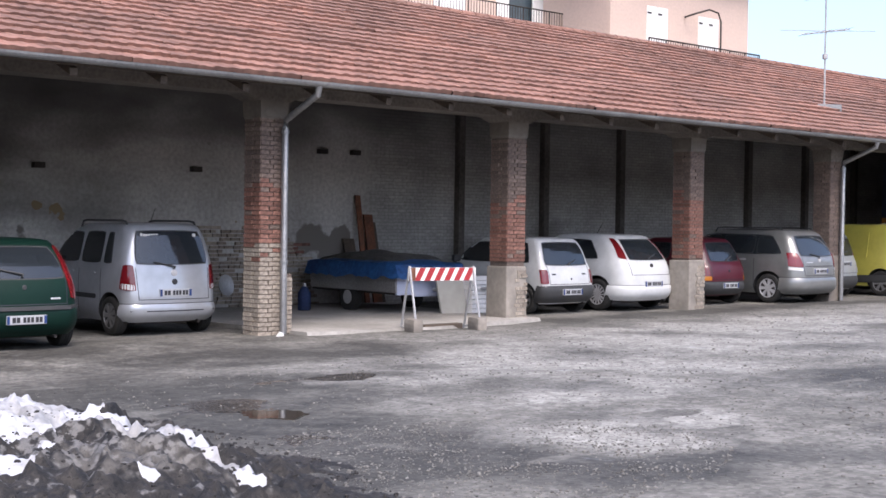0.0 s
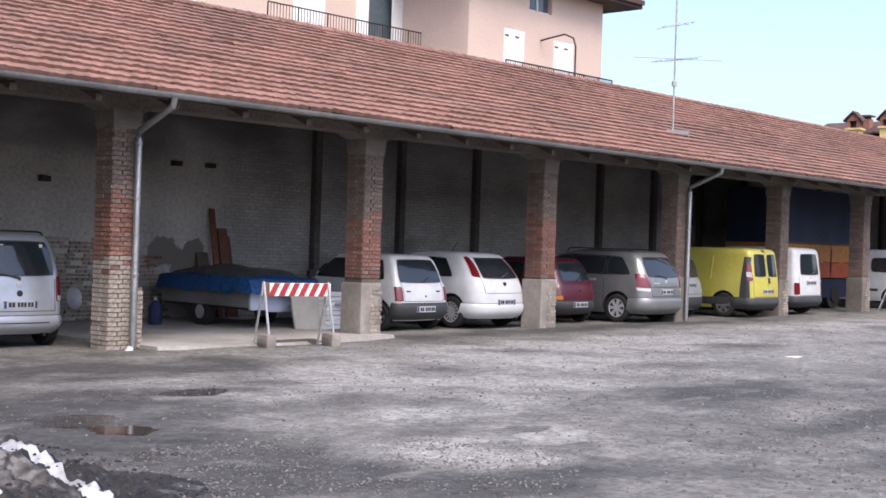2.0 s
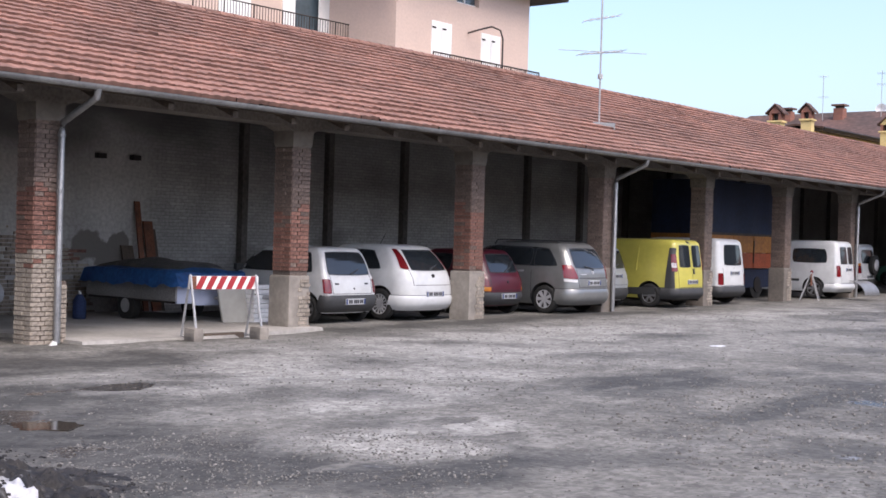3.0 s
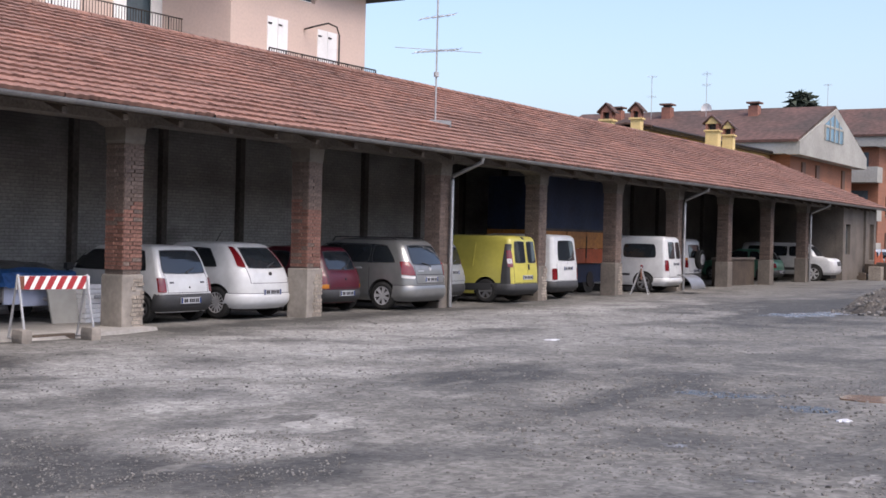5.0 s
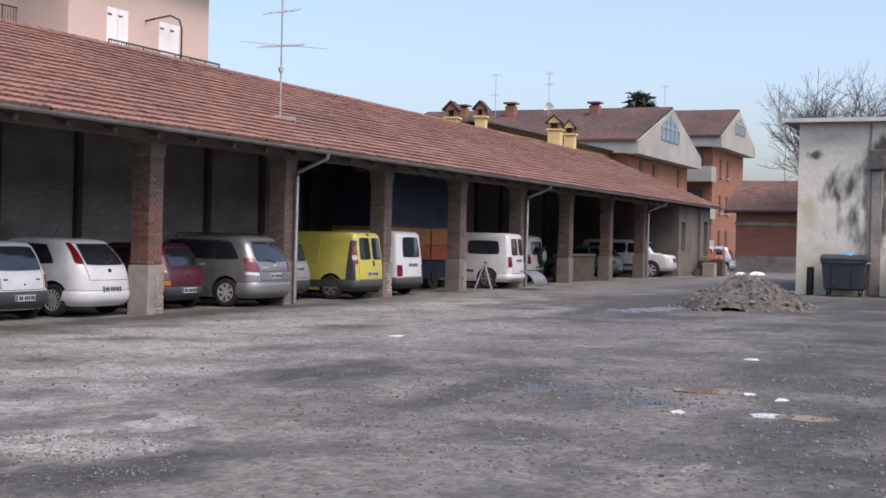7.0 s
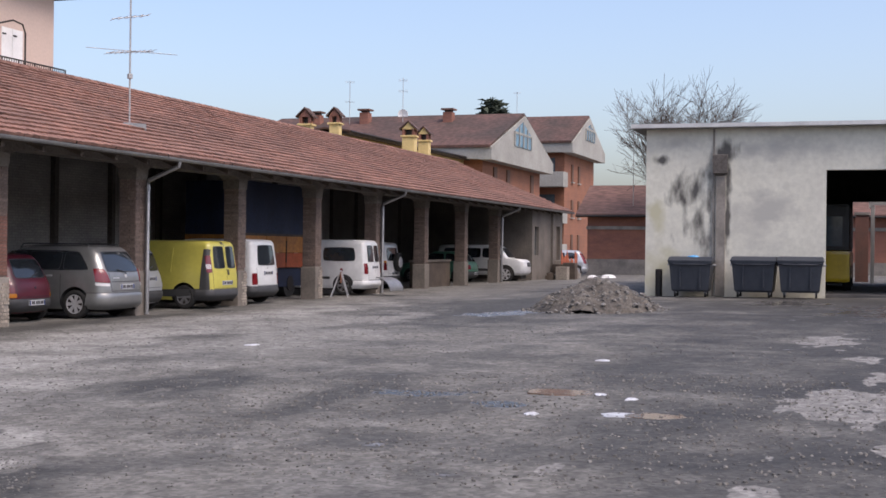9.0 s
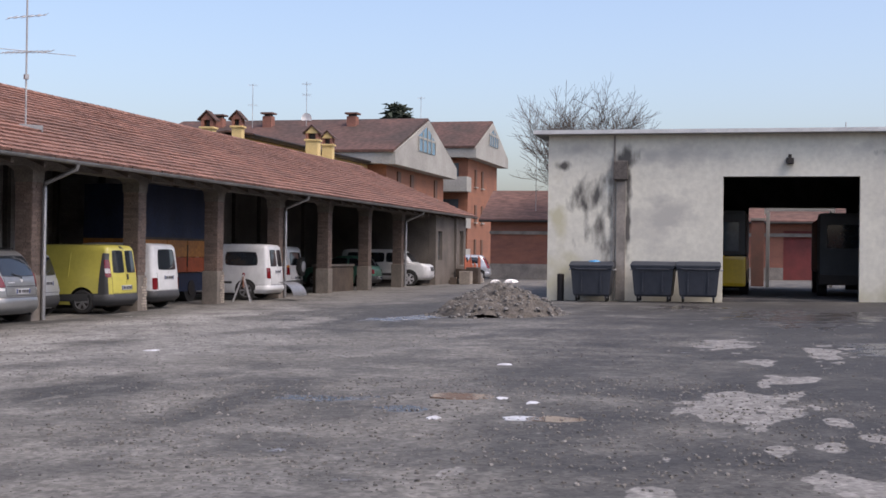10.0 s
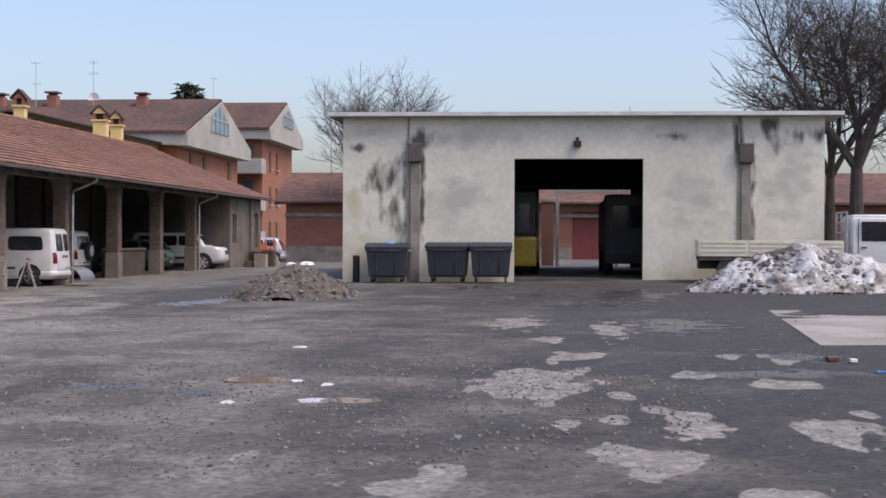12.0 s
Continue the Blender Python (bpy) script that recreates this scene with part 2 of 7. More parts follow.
def ring(c, u, w, r, n, squash=1.0):
    return [Vector(c) + (u * math.cos(2 * math.pi * k / n) + w * math.sin(2 * math.pi * k / n) * squash) * r for k in range(n)]


def tube(bm, pts, radii, n=8, cap=True):
    """A pipe through points with a radius at each."""
    pts = [Vector(p) for p in pts]
    radii = radii if isinstance(radii, (list, tuple)) else [radii] * len(pts)
    last = None
    for i, p in enumerate(pts):
        d = (pts[min(i + 1, len(pts) - 1)] - pts[max(i - 1, 0)]).normalized()
        u = d.orthogonal().normalized() if abs(d.z) > 0.99 else d.cross(Vector((0, 0, 1))).normalized()
        w = d.cross(u)
        vs = [bm.verts.new(q) for q in ring(p, u, w, radii[i], n)]
        if last:
            for k in range(n):
                bm.faces.new((last[k], last[(k + 1) % n], vs[(k + 1) % n], vs[k]))
        elif cap:
            bm.faces.new(vs[::-1])
        last = vs
    if cap:
        bm.faces.new(last)
    return bm


def loft(bm, loops, cap=True):
    rows = [[bm.verts.new(p) for p in lp] for lp in loops]
    n = len(rows[0])
    for a, b in zip(rows, rows[1:]):
        for k in range(n):
            bm.faces.new((a[k], a[(k + 1) % n], b[(k + 1) % n], b[k]))
    if cap:
        bm.faces.new(rows[0][::-1]), bm.faces.new(rows[-1])
    return bm


def prism(bm, poly, axis, a, b):
    """A polygon of 2D points pushed along an axis from a to b."""
    at = {"x": lambda p, q: (q, p[0], p[1]), "y": lambda p, q: (p[0], q, p[1]), "z": lambda p, q: (p[0], p[1], q)}[axis]
    return loft(bm, [[at(p, a) for p in poly], [at(p, b) for p in poly]])


def from_arrays(name, verts, faces, material):
    me = bpy.data.meshes.new(name)
    me.from_pydata(verts, [], faces)
    me.materials.append(M[material] if isinstance(material, str) else material)
    return new(name, me)


def clamp01(v):
    return max(0.0, min(1.0, v))


def lie(x, y):
    """Height of the yard, which falls gently towards the sheds."""
    return 0.0036 * max(-30, min(60, x)) - 0.0139 * max(-30, min(21, y))


# ---- ground ----
M["ground"] = mat("yard_gravel", (0.168, 0.162, 0.147), (0.130, 0.125, 0.113), 0.92, scale=0.5, fine=22, bump=0.5, vary=0.0, spec=0.3)
# damp dark ground, with shade by the parked cars painted in, then dried pale crusts, then wet streaks
mask(M["ground"], [((19, -7, 0), (17, 10.0, 9)), ((6.0, 10.8, 0), (3.4, 1.5, 9)), ((5.2, 8.6, 0), (1.7, 1.3, 9)), ((5.2, 6.6, 0), (2.0, 1.3, 9)), ((31, 9, 0), (9, 3, 9)), ((36, 0, 0), (6, 7, 9)), ((12.6, 7.0, 0), (2.0, 1.0, 9)), ((5.5, 15.2, 0), (4.0, 1.3, 9)), ((12, 5.0, 0), (3, 0.4, 9)), ((22, 15.3, 0), (10, 0.7, 9)), ((9.0, 13.3, 0), (2.4, 1.1, 9)), ((6.6, 5.2, 0), (1.2, 0.5, 9))], 0.6, 0.9, 0.58, (0.058, 0.056, 0.051), 0.75)
mask(M["ground"], [((10.4, 10.5, 0), (2.6, 1.4, 9)), ((9.6, 8.2, 0), (2.0, 0.9, 9)), ((8.1, 6.6, 0), (1.3, 0.7, 9)), ((18, 12.2, 0), (7, 1.7, 9)), ((27, 12.8, 0), (8, 1.2, 9)), ((7.3, 6.0, 0), (0.9, 0.5, 9)), ((14, 11.0, 0), (4.5, 2.0, 9)), ((11.6, 9.0, 0), (1.6, 0.9, 9))], 0.5, 0.8, 0.70, (0.240, 0.233, 0.214), 0.92)
mask(M["ground"], [((7.6, 3.2, 0), (0.7, 0.7, 9)), ((9.0, 4.6, 0), (0.9, 0.5, 9))], 0.4, 1.2, 0.86, (0.145, 0.141, 0.130), 0.92)
mask(M["ground"], [((19, 9.2, 0), (5, 1.8, 9)), ((26, 10.4, 0), (5, 1.4, 9))], 0.4, 0.9, 0.80, (0.190, 0.184, 0.168), 0.92)
mask(M["ground"], [((14, -5, 0), (11, 6.0, 9)), ((30, -4, 0), (9, 8, 9))], 0.6, 0.6, 0.5, (0.043, 0.041, 0.038), 0.72)
mask(M["ground"], [((8.05, 5.85, 0), (0.42, 0.2, 9)), ((8.5, 6.7, 0), (0.5, 0.22, 9)), ((9.3, 7.2, 0), (0.45, 0.2, 9)), ((7.3, 5.4, 0), (0.3, 0.12, 9)), ((11.5, 7.0, 0), (0.9, 0.1, 9)), ((10.6, 4.6, 0), (1.0, 0.35, 9)), ((6.2, 5.9, 0), (0.3, 0.12, 9))], 0.12, 2.2, 0.98, (0.115, 0.110, 0.100), 0.85)
DRY = [(12.81, 0.04, 1.82, 0.62), (8.41, -0.83, 0.66, 0.41), (9.56, -2.33, 0.85, 0.33), (9.96, -1.28, 0.95, 0.25), (19.86, -1.10, 1.86, 0.34), (21.51, 0.41, 1.30, 0.50), (13.56, -1.64, 0.50, 0.22), (12.72, -2.48, 0.42, 0.33), (15.50, -0.59, 0.60, 0.36), (7.38, 0.76, 0.28, 0.36), (7.96, 0.48, 0.22, 0.16), (10.90, -1.05, 0.32, 0.12), (11.84, -0.80, 0.32, 0.12), (10.17, -0.69, 0.36, 0.12), (18.23, -0.11, 0.60, 0.26), (15.52, -2.25, 0.36, 0.2), (15.21, -2.88, 0.5, 0.3), (7.31, -1.50, 0.22, 0.26), (10.55, -2.76, 0.3, 0.16), (9.86, -0.32, 0.34, 0.12), (13.73, -0.10, 0.4, 0.25), (8.32, 1.92, 0.27, 0.09)]
mask(M["ground"], [((x, y, 0), (rx * 1.1, ry * 1.1, 9), (0.8, 1.6, 1)) for x, y, rx, ry in DRY], 0.06, 1.7, 0.94, (0.195, 0.189, 0.177), 0.92)
# thin wet films and tracks
mask(M["ground"], [((13.6, -2.6, 0), (0.5, 1.5, 9)), ((15.4, -3.2, 0), (0.6, 0.9, 9)), ((21, -2.2, 0), (2.0, 1.0, 9)), ((31, -1.0, 0), (5, 2.2, 9)), ((36, 2.0, 0), (3, 1.2, 9)), ((8.0, 10.6, 0), (1.2, 0.4, 9)), ((6.0, 9.5, 0), (0.7, 0.5, 9)), ((5.6, 7.6, 0), (0.4, 0.35, 9)), ((12.5, 4.2, 0), (0.35, 0.8, 9)), ((11.8, 3.3, 0), (0.3, 0.4, 9))], 0.12, 1.8, 1.02, (0.060, 0.055, 0.050), 0.18)
mask(M["ground"], [((28.4, 8.0, 0), (1.6, 0.7, 9)), ((30.0, 7.6, 0), (1.2, 0.6, 9))], 0.2, 1.8, 0.9, (0.16, 0.165, 0.175), 0.22)


def grain(m, cell, low, high, fine):
    """Stones pressed into a surface: every cell has its own shade, with fine grit over it."""
    n, l = m.node_tree.nodes, m.node_tree.links
    b = n["Principled BSDF"]
    tc, vo, no, sep, mr, m2, mu, sc = (n.new("ShaderNode" + k) for k in ("TexCoord", "TexVoronoi", "TexNoise", "SeparateColor", "MapRange", "MapRange", "Math", "VectorMath"))
    vo.inputs["Scale"].default_value, no.inputs["Scale"].default_value, no.inputs["Detail"].default_value = cell, fine, 4
    mr.inputs[3].default_value, mr.inputs[4].default_value = low, high
    m2.inputs[1].default_value, m2.inputs[2].default_value, m2.inputs[3].default_value, m2.inputs[4].default_value = 0.3, 0.7, 0.72, 1.28
    mu.operation, sc.operation = "MULTIPLY", "SCALE"
    for q in (vo, no):
        l.new(tc.outputs["Object"], q.inputs["Vector"])
    l.new(vo.outputs["Color"], sep.inputs[0]), l.new(sep.outputs[0], mr.inputs[0]), l.new(no.outputs[0], m2.inputs[0])
    l.new(mr.outputs[0], mu.inputs[0]), l.new(m2.outputs[0], mu.inputs[1])
    l.new(b.inputs["Base Color"].links[0].from_socket, sc.inputs[0]), l.new(mu.outputs[0], sc.inputs["Scale"]), l.new(sc.outputs[0], b.inputs["Base Color"])


grain(M["ground"], 26, 0.72, 1.28, 6.0)

gx = [-400, -120, -40] + [-20 + 0.5 * k for k in range(181)] + [75, 90, 120, 250, 900]
gy = [-700, -200, -60] + [-24 + 0.5 * k for k in range(97)] + [30, 45, 90, 250, 900]


def hump(x, y):
    return lie(x, y) + (0.035 * noise.noise((x * 0.35, y * 0.35, 2.0)) + 0.012 * noise.noise((x * 1.7, y * 1.7, 5.0)) if -20 < x < 70 and -24 < y < 24 else 0)


gv = [(x, y, hump(x, y)) for y in gy for x in gx]
nx = len(gx)
gf = [(j * nx + i, j * nx + i + 1, (j + 1) * nx + i + 1, (j + 1) * nx + i) for j in range(len(gy) - 1) for i in range(nx - 1)]
ground = tagged(from_arrays("ground", gv, gf, "ground"), "grey gravel and broken asphalt yard with damp patches and painted shade by the cars", "ground", kind="structure")
for p in ground.data.polygons:
    p.use_smooth = True

# ---- cart shed ----
YF, YB_, YE, YR, ZE, ZR = 15.75, 21.0, 14.85, 21.2, 3.50, 6.14
SLOPE = (ZR - ZE) / (YR - YE)
XL, XR = -4.6, 66.4
PX = [15.60 + 5.02 * (k - 2) for k in range(-2, 11)]  # pillar centres
shed = thing("cart_shed", pose(0, 0, 0), "long brick cart shed with red tiled roof and open bays", "shed")


# shade under the roof, along with grime, painted on the upper wall
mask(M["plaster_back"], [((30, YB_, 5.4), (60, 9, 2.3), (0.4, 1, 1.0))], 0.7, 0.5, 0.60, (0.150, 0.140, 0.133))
# deeper shade painted over the upper wall of the nearest bays
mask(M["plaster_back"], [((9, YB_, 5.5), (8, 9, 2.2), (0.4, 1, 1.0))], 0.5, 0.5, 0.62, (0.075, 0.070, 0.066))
mask(M["plaster_back"], [((15.6, YB_, 1.1), (0.9, 9, 0.45), (1, 1, 1)), ((9.0, YB_, 1.3), (0.25, 9, 0.35)), ((6.6, YB_, 1.0), (1.5, 9, 0.5)), ((13.9, YB_, 1.4), (0.5, 9, 0.3)), ((11.0, YB_, 1.2), (0.5, 9, 0.25))], 0.10, 1.6, 0.95, (0.17, 0.155, 0.14))
mask(M["plaster_back"], [((9.6, YB_, 1.64), (0.16, 9, 0.1), (1.5, 1, 1.5)), ((9.3, YB_, 1.72), (0.14, 9, 0.08)), ((9.75, YB_, 1.5), (0.1, 9, 0.1))], 0.08, 3.0, 0.95, (0.22, 0.16, 0.095))

coursed(M["plaster_back"], 2.1, 0.72, start=16.3)


def back_wall():
    part("back_wall", B(XL, YB_, -0.6, 49.0, YB_ + 0.3, 6.0), "plaster_back", shed, "stained limewashed brick wall, shade painted on its upper part")
    part("back_wall", B(49.0, YB_, -0.6, XR, YB_ + 0.3, 6.0), "pilaster", shed, "dark back wall of the far bays")
    for x in [18.96 - 2.7 * k for k in range(1, 2)] + [18.96, 21.63, 24.33, 27.0, 29.67, 32.44, 35.07, 37.86, 40.6, 43.3, 46.0, 48.7, 51.4, 54.1, 56.8]:
        if x > 17:
            part("pilaster", B(x - 0.085, YB_ - 0.16, -0.5, x + 0.085, YB_ + 0.01, 5.9, bevel=0.01), "pilaster", shed)
    # rough brickwork laid bare low on the wall
    rr, bare = random.Random(31), bmesh.new()
    for row in range(23):
        z0, a = -0.32 + 0.075 * row, 12.3 + 0.2 * rr.random()
        while a < 15.0:
            b = a + rr.choice((0.12, 0.2, 0.26))
            high = 1.35 + 0.25 * noise.noise((a * 1.5, 0, 4.0)) - 0.55 * clamp01((a - 13.6) / 1.2)
            if z0 < high and rr.random() < 0.88:
                box(bare, a, YB_ - 0.02 - 0.035 * rr.random(), z0 + 0.01 * rr.random(), b - 0.016, YB_ + 0.02, z0 + 0.062)
            a = b
    part("exposed_brickwork", bare, "brick_pale", shed, "rough bare bricks low on the wall")["kind"] = "stuff"
    rr, bare = random.Random(33), bmesh.new()
    for row in range(3):
        a = 14.2 + 0.08 * row
        for q in range(3 - row % 2):
            box(bare, a + 0.22 * q, YB_ - 0.03 * rr.random() - 0.01, 0.86 + 0.075 * row, a + 0.22 * q + 0.2, YB_ + 0.02, 0.92 + 0.075 * row)
    part("exposed_brickwork", bare, "brick", shed, "red bricks showing through plaster")["kind"] = "stuff"
    part("end_wall", B(XL - 0.3, YF, -0.6, XL, YR, 4.6), "plaster_back", shed)
    # closed bays at the far end
    bm = bmesh.new()
    wx0, wy = 60.0, 15.3
    for a, b, z0, z1 in ((wx0, 60.5, -0.5, 3.4), (60.5, 61.3, -0.5, 1.2), (60.5, 61.3, 2.6, 3.4), (61.3, 65.0, -0.5, 3.4), (65.0, 65.9, 2.7, 3.4), (65.9, XR, -0.5, 3.4)):
        box(bm, a, wy, z0, b, wy + 0.35, z1)
    bmesh.ops.remove_doubles(bm, verts=bm.verts, dist=0.0005)
    part("closed_bay_wall", bm, "beam", shed, "dirty grey brown rendered wall")
    part("closed_bay_wall", prism(bmesh.new(), [(wy + 0.36, -0.5), (YB_, -0.5), (YB_, 5.7), (wy + 0.36, 3.4)], "x", wx0, wx0 + 0.3), "beam", shed)
    part("closed_bay_wall", prism(bmesh.new(), [(wy + 0.36, -0.5), (YB_, -0.5), (YB_, 5.7), (wy + 0.36, 3.4)], "x", XR - 0.3, XR), "far_brick", shed)
    part("pilaster", B(63.8, wy - 0.12, -0.4, 64.3, wy + 0.002, 3.4), "beam", shed)
    w = part("window", B(60.5, wy + 0.15, 1.2, 61.3, wy + 0.19, 2.6), "pane", shed)
    part("window_frame", box(B(60.76, wy + 0.1, 1.2, 60.84, wy + 0.2, 2.6), 60.5, wy + 0.1, 1.2, 60.58, wy + 0.2, 2.6), "wood", w)
    part("door", B(65.0, wy + 0.15, 0.0, 65.9, wy + 0.2, 2.7), "wood", shed)


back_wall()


def pillar(k, x):
    g = lie(x, YF)
    h = 0.212
    holder = new("pillar")
    holder.parent = shed
    holder["label"] = "square brick pillar on a heavier base"
    core = part("mortar_core", B(x - h + 0.006, YF + 0.006, g - 0.3, x + h - 0.006, YF + 0.424, 3.02), "mortar", holder)
    if k == 1:
        part("pier", B(x + h + 0.01, YF + 0.02, g - 0.3, x + h + 0.15, YF + 0.38, 0.72, bevel=0.015), "mortar", holder)
        rr, bare = random.Random(2), bmesh.new()
        for row in range(12):
            z0 = g + 0.02 + 0.070 * row
            box(bare, x + h + 0.012, YF + 0.004 - 0.008 * rr.random(), z0, x + h + 0.148, YF + 0.06, z0 + 0.056)
        part("exposed_brickwork", bare, "brick_pale", holder, "washed bricks of a low pier")["kind"] = "stuff"
    else:
        base = B(x - h - 0.035, YF - 0.035, g - 0.3, x + h + 0.035, YF + 0.47, g + 0.98 + 0.05 * math.sin(k * 2.1), bevel=0.03)
        for v in base.verts:
            v.co += Vector((noise.noise(v.co * 3), noise.noise(v.co * 3 + Vector((5, 1, 2))), 0)) * 0.012
        # from k 4 on, deeper shade and dirt are put into a darker concrete
        part("plinth", base, "concrete" if k < 4 else "dark_concrete", holder, "chipped concrete plinth")
        if k in (2, 3, 5, 6):
            # plaster fallen off one half of the front
            rr, bare = random.Random(k), bmesh.new()
            for row in range(12):
                z0, a = g + 0.02 + 0.072 * row, x - 0.06 + 0.07 * rr.random() + (0.05 if row > 9 else 0)
                while a < x + h:
                    b = min(a + (0.21 if rr.random() < 0.6 else 0.10), x + h + 0.045)
                    if rr.random() < 0.9 and b - a > 0.04:
                        box(bare, a, YF - 0.044 - 0.006 * rr.random(), z0, b - 0.012, YF - 0.02, z0 + 0.056)
                    a = b
            part("exposed_brickwork", bare, "brick_pale", holder, "bare washed bricks where plaster fell off")["kind"] = "stuff"
    cap = loft(bmesh.new(), [[(x + sx * (h + o), YF + 0.212 + sy * (0.212 + o), z) for sx, sy in ((-1, -1), (1, -1), (1, 1), (-1, 1))] for z, o in ((2.98, 0.004), (3.03, 0.022), (3.16, 0.026), (3.25, 0.032))])
    part("capital", cap, "dark_concrete" if k < 4 else "beam", holder)
    return holder


pillars = [pillar(k - 2, x) for k, x in enumerate(PX)]
for a, b in zip([XL] + PX, PX + [59.3]):
    # lintel with haunches over the pillars
    part("lintel_beam", prism(bmesh.new(), [(a, 3.25), (a + 0.26, 3.25), (a + 0.5, 3.34), (b - 0.5, 3.34), (b - 0.26, 3.25), (b, 3.25), (b, 3.72), (a, 3.72)], "y", YF - 0.04, YF + 0.45), "beam", shed, "weathered concrete lintel beam")
part("lintel_beam", B(59.3, YF - 0.42, 3.4, XR, YF + 0.1, 3.72), "beam", shed)
bm = bmesh.new()
prism(bm, [(YE + 0.02, ZE - 0.03), (YR, ZR - 0.03), (YR, ZR - 0.15), (YE + 0.02, ZE - 0.12)], "x", XL - 0.3, XR + 0.35)
prism(bm, [(YR, ZR - 0.03), (YR + 3.2, ZR - 1.4), (YR + 3.2, ZR - 1.5), (YR, ZR - 0.15)], "x", XL - 0.3, XR + 0.35)
part("roof_boarding", bm, "wood", shed, "dark timber roof boarding")
for k in range(int((XR - XL) / 1.255)):
    x = XL + 0.4 + 1.255 * k
    part("rafter", prism(bmesh.new(), [(YE + 0.12, ZE - 0.13), (YR - 0.3, ZR - 0.30), (YR - 0.3, ZR - 0.44), (YE + 0.12, ZE - 0.23)], "x", x - 0.05, x + 0.05), "wood", shed)
# gutter and downpipes
gut = bmesh.new()
half = [(-0.075 * math.cos(math.pi * q / 8), -0.075 * math.sin(math.pi * q / 8)) for q in range(9)]
prism(gut, half + [(p * 0.9, q * 0.9) for p, q in half[::-1]], "x", XL - 0.3, XR + 0.6)
for v in gut.verts:
    v.co += Vector((0, YE - 0.03, ZE - 0.03 + 0.02 * noise.noise((v.co.x * 0.3, 0, 0))))
part("gutter", gut, "zinc", shed, "dull zinc gutter")
for k in (-2, 1, 4, 7, 10):
    x = PX[k + 2] + 0.14
    bm = tube(bmesh.new(), [(x, YE - 0.03, ZE - 0.08), (x, YE, ZE - 0.2), (x, YF - 0.12, 2.98), (x, YF - 0.10, 2.86), (x, YF - 0.10, lie(x, YF) + 0.02)], 0.05, 10)
    d = part("downpipe", bm, "zinc", shed, "zinc downpipe strapped to a pillar", smooth=True)
    for z in (0.9, 2.0, 2.8):
        part("pipe_clip", tube(bmesh.new(), [(x, YF - 0.10, z - 0.02), (x, YF - 0.10, z + 0.02)], 0.06, 10), "zinc", d)

# ---- depot hall ----
hall = thing("depot_hall", pose(0, 0, 0), "grey rendered depot hall with an open vehicle doorway", "depot")
HX, HX2, HY0, HY1, HZ = 40.8, 56.0, -8.57, 6.64, 5.36
DY0, DY1, DZ = -2.96, 1.12, 4.04
stain = M["render"]
mask(stain, [((HX, -4.5, 4.9), (2, 2.4, 0.5), (1, 1, 1.6)), ((HX, 3.0, 2.7), (2, 1.1, 1.3)), ((HX, 2.6, 4.7), (2, 1.8, 0.4)), ((HX, -7.4, 3.2), (2, 1.0, 1.6)), ((HX, 5.8, 4.9), (2, 0.8, 0.4)), ((HX, -4.6, 2.6), (2, 1.2, 1.2))], 0.7, 1.6, 0.85, (0.44, 0.43, 0.385))
mask(stain, [((HX, 5.2, 3.35), (2, 0.72, 0.85), (1, 1.5, 0.6)), ((HX, 5.05, 2.4), (2, 0.6, 1.2)), ((HX, 4.6, 2.4), (2, 0.22, 2.6)), ((HX, 4.08, 3.0), (2, 0.14, 2.0)), ((HX, 4.3, 4.6), (2, 0.6, 0.5)), ((HX, -5.95, 4.6), (2, 0.2, 1.1)), ((HX, -6.35, 2.4), (2, 0.16, 2.6)), ((HX, -7.7, 4.75), (2, 1.2, 0.5)), ((HX, -6.9, 5.1), (2, 0.7, 0.4)), ((HX, 6.2, 4.38), (2, 0.32, 0.18)), ((HX, -3.9, 4.75), (2, 0.5, 0.2))], 0.5, 2.0, 0.98, (0.10, 0.096, 0.088))
mask(stain, [((HX, -4.5, 0.3), (2, 4, 0.4), (1, 1, 1)), ((HX, 6.2, 0.9), (2, 0.8, 1.4)), ((HX, 6.3, 3.0), (2, 0.35, 1.6)), ((HX, 1.5, 0.3), (2, 0.5, 0.7))], 0.6, 1.5, 0.95, (0.50, 0.475, 0.335))
bm = bmesh.new()
for y0, y1, z0, z1 in ((HY0, DY0, -0.5, HZ), (DY0, DY1, DZ, HZ), (DY1, HY1, -0.5, HZ)):
    box(bm, HX, y0, z0, HX + 0.35, y1, z1)
bmesh.ops.remove_doubles(bm, verts=bm.verts, dist=0.0005)
part("front_wall", bm, "render", hall, "grey render with black damp streaks")
bm = bmesh.new()
for y0, y1, z0, z1 in ((HY0, -3.45, -0.5, HZ), (-3.45, 0.52, 3.64, HZ), (0.52, HY1, -0.5, HZ)):
    box(bm, HX2, y0, z0, HX2 + 0.35, y1, z1)
bmesh.ops.remove_doubles(bm, verts=bm.verts, dist=0.0005)
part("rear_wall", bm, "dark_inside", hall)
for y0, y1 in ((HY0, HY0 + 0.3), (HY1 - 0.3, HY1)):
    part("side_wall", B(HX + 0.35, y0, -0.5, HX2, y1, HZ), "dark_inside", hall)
roof = part("flat_roof", B(HX - 0.35, HY0 - 0.5, HZ, HX2 + 0.6, HY1 + 0.42, HZ + 0.12), "pale_concrete", hall)
part("roof_edge", B(HX - 0.38, HY0 - 0.52, HZ + 0.02, HX - 0.352, HY1 + 0.44, HZ + 0.14), "pale_metal", roof)
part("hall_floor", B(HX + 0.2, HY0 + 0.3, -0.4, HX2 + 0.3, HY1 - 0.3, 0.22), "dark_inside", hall)
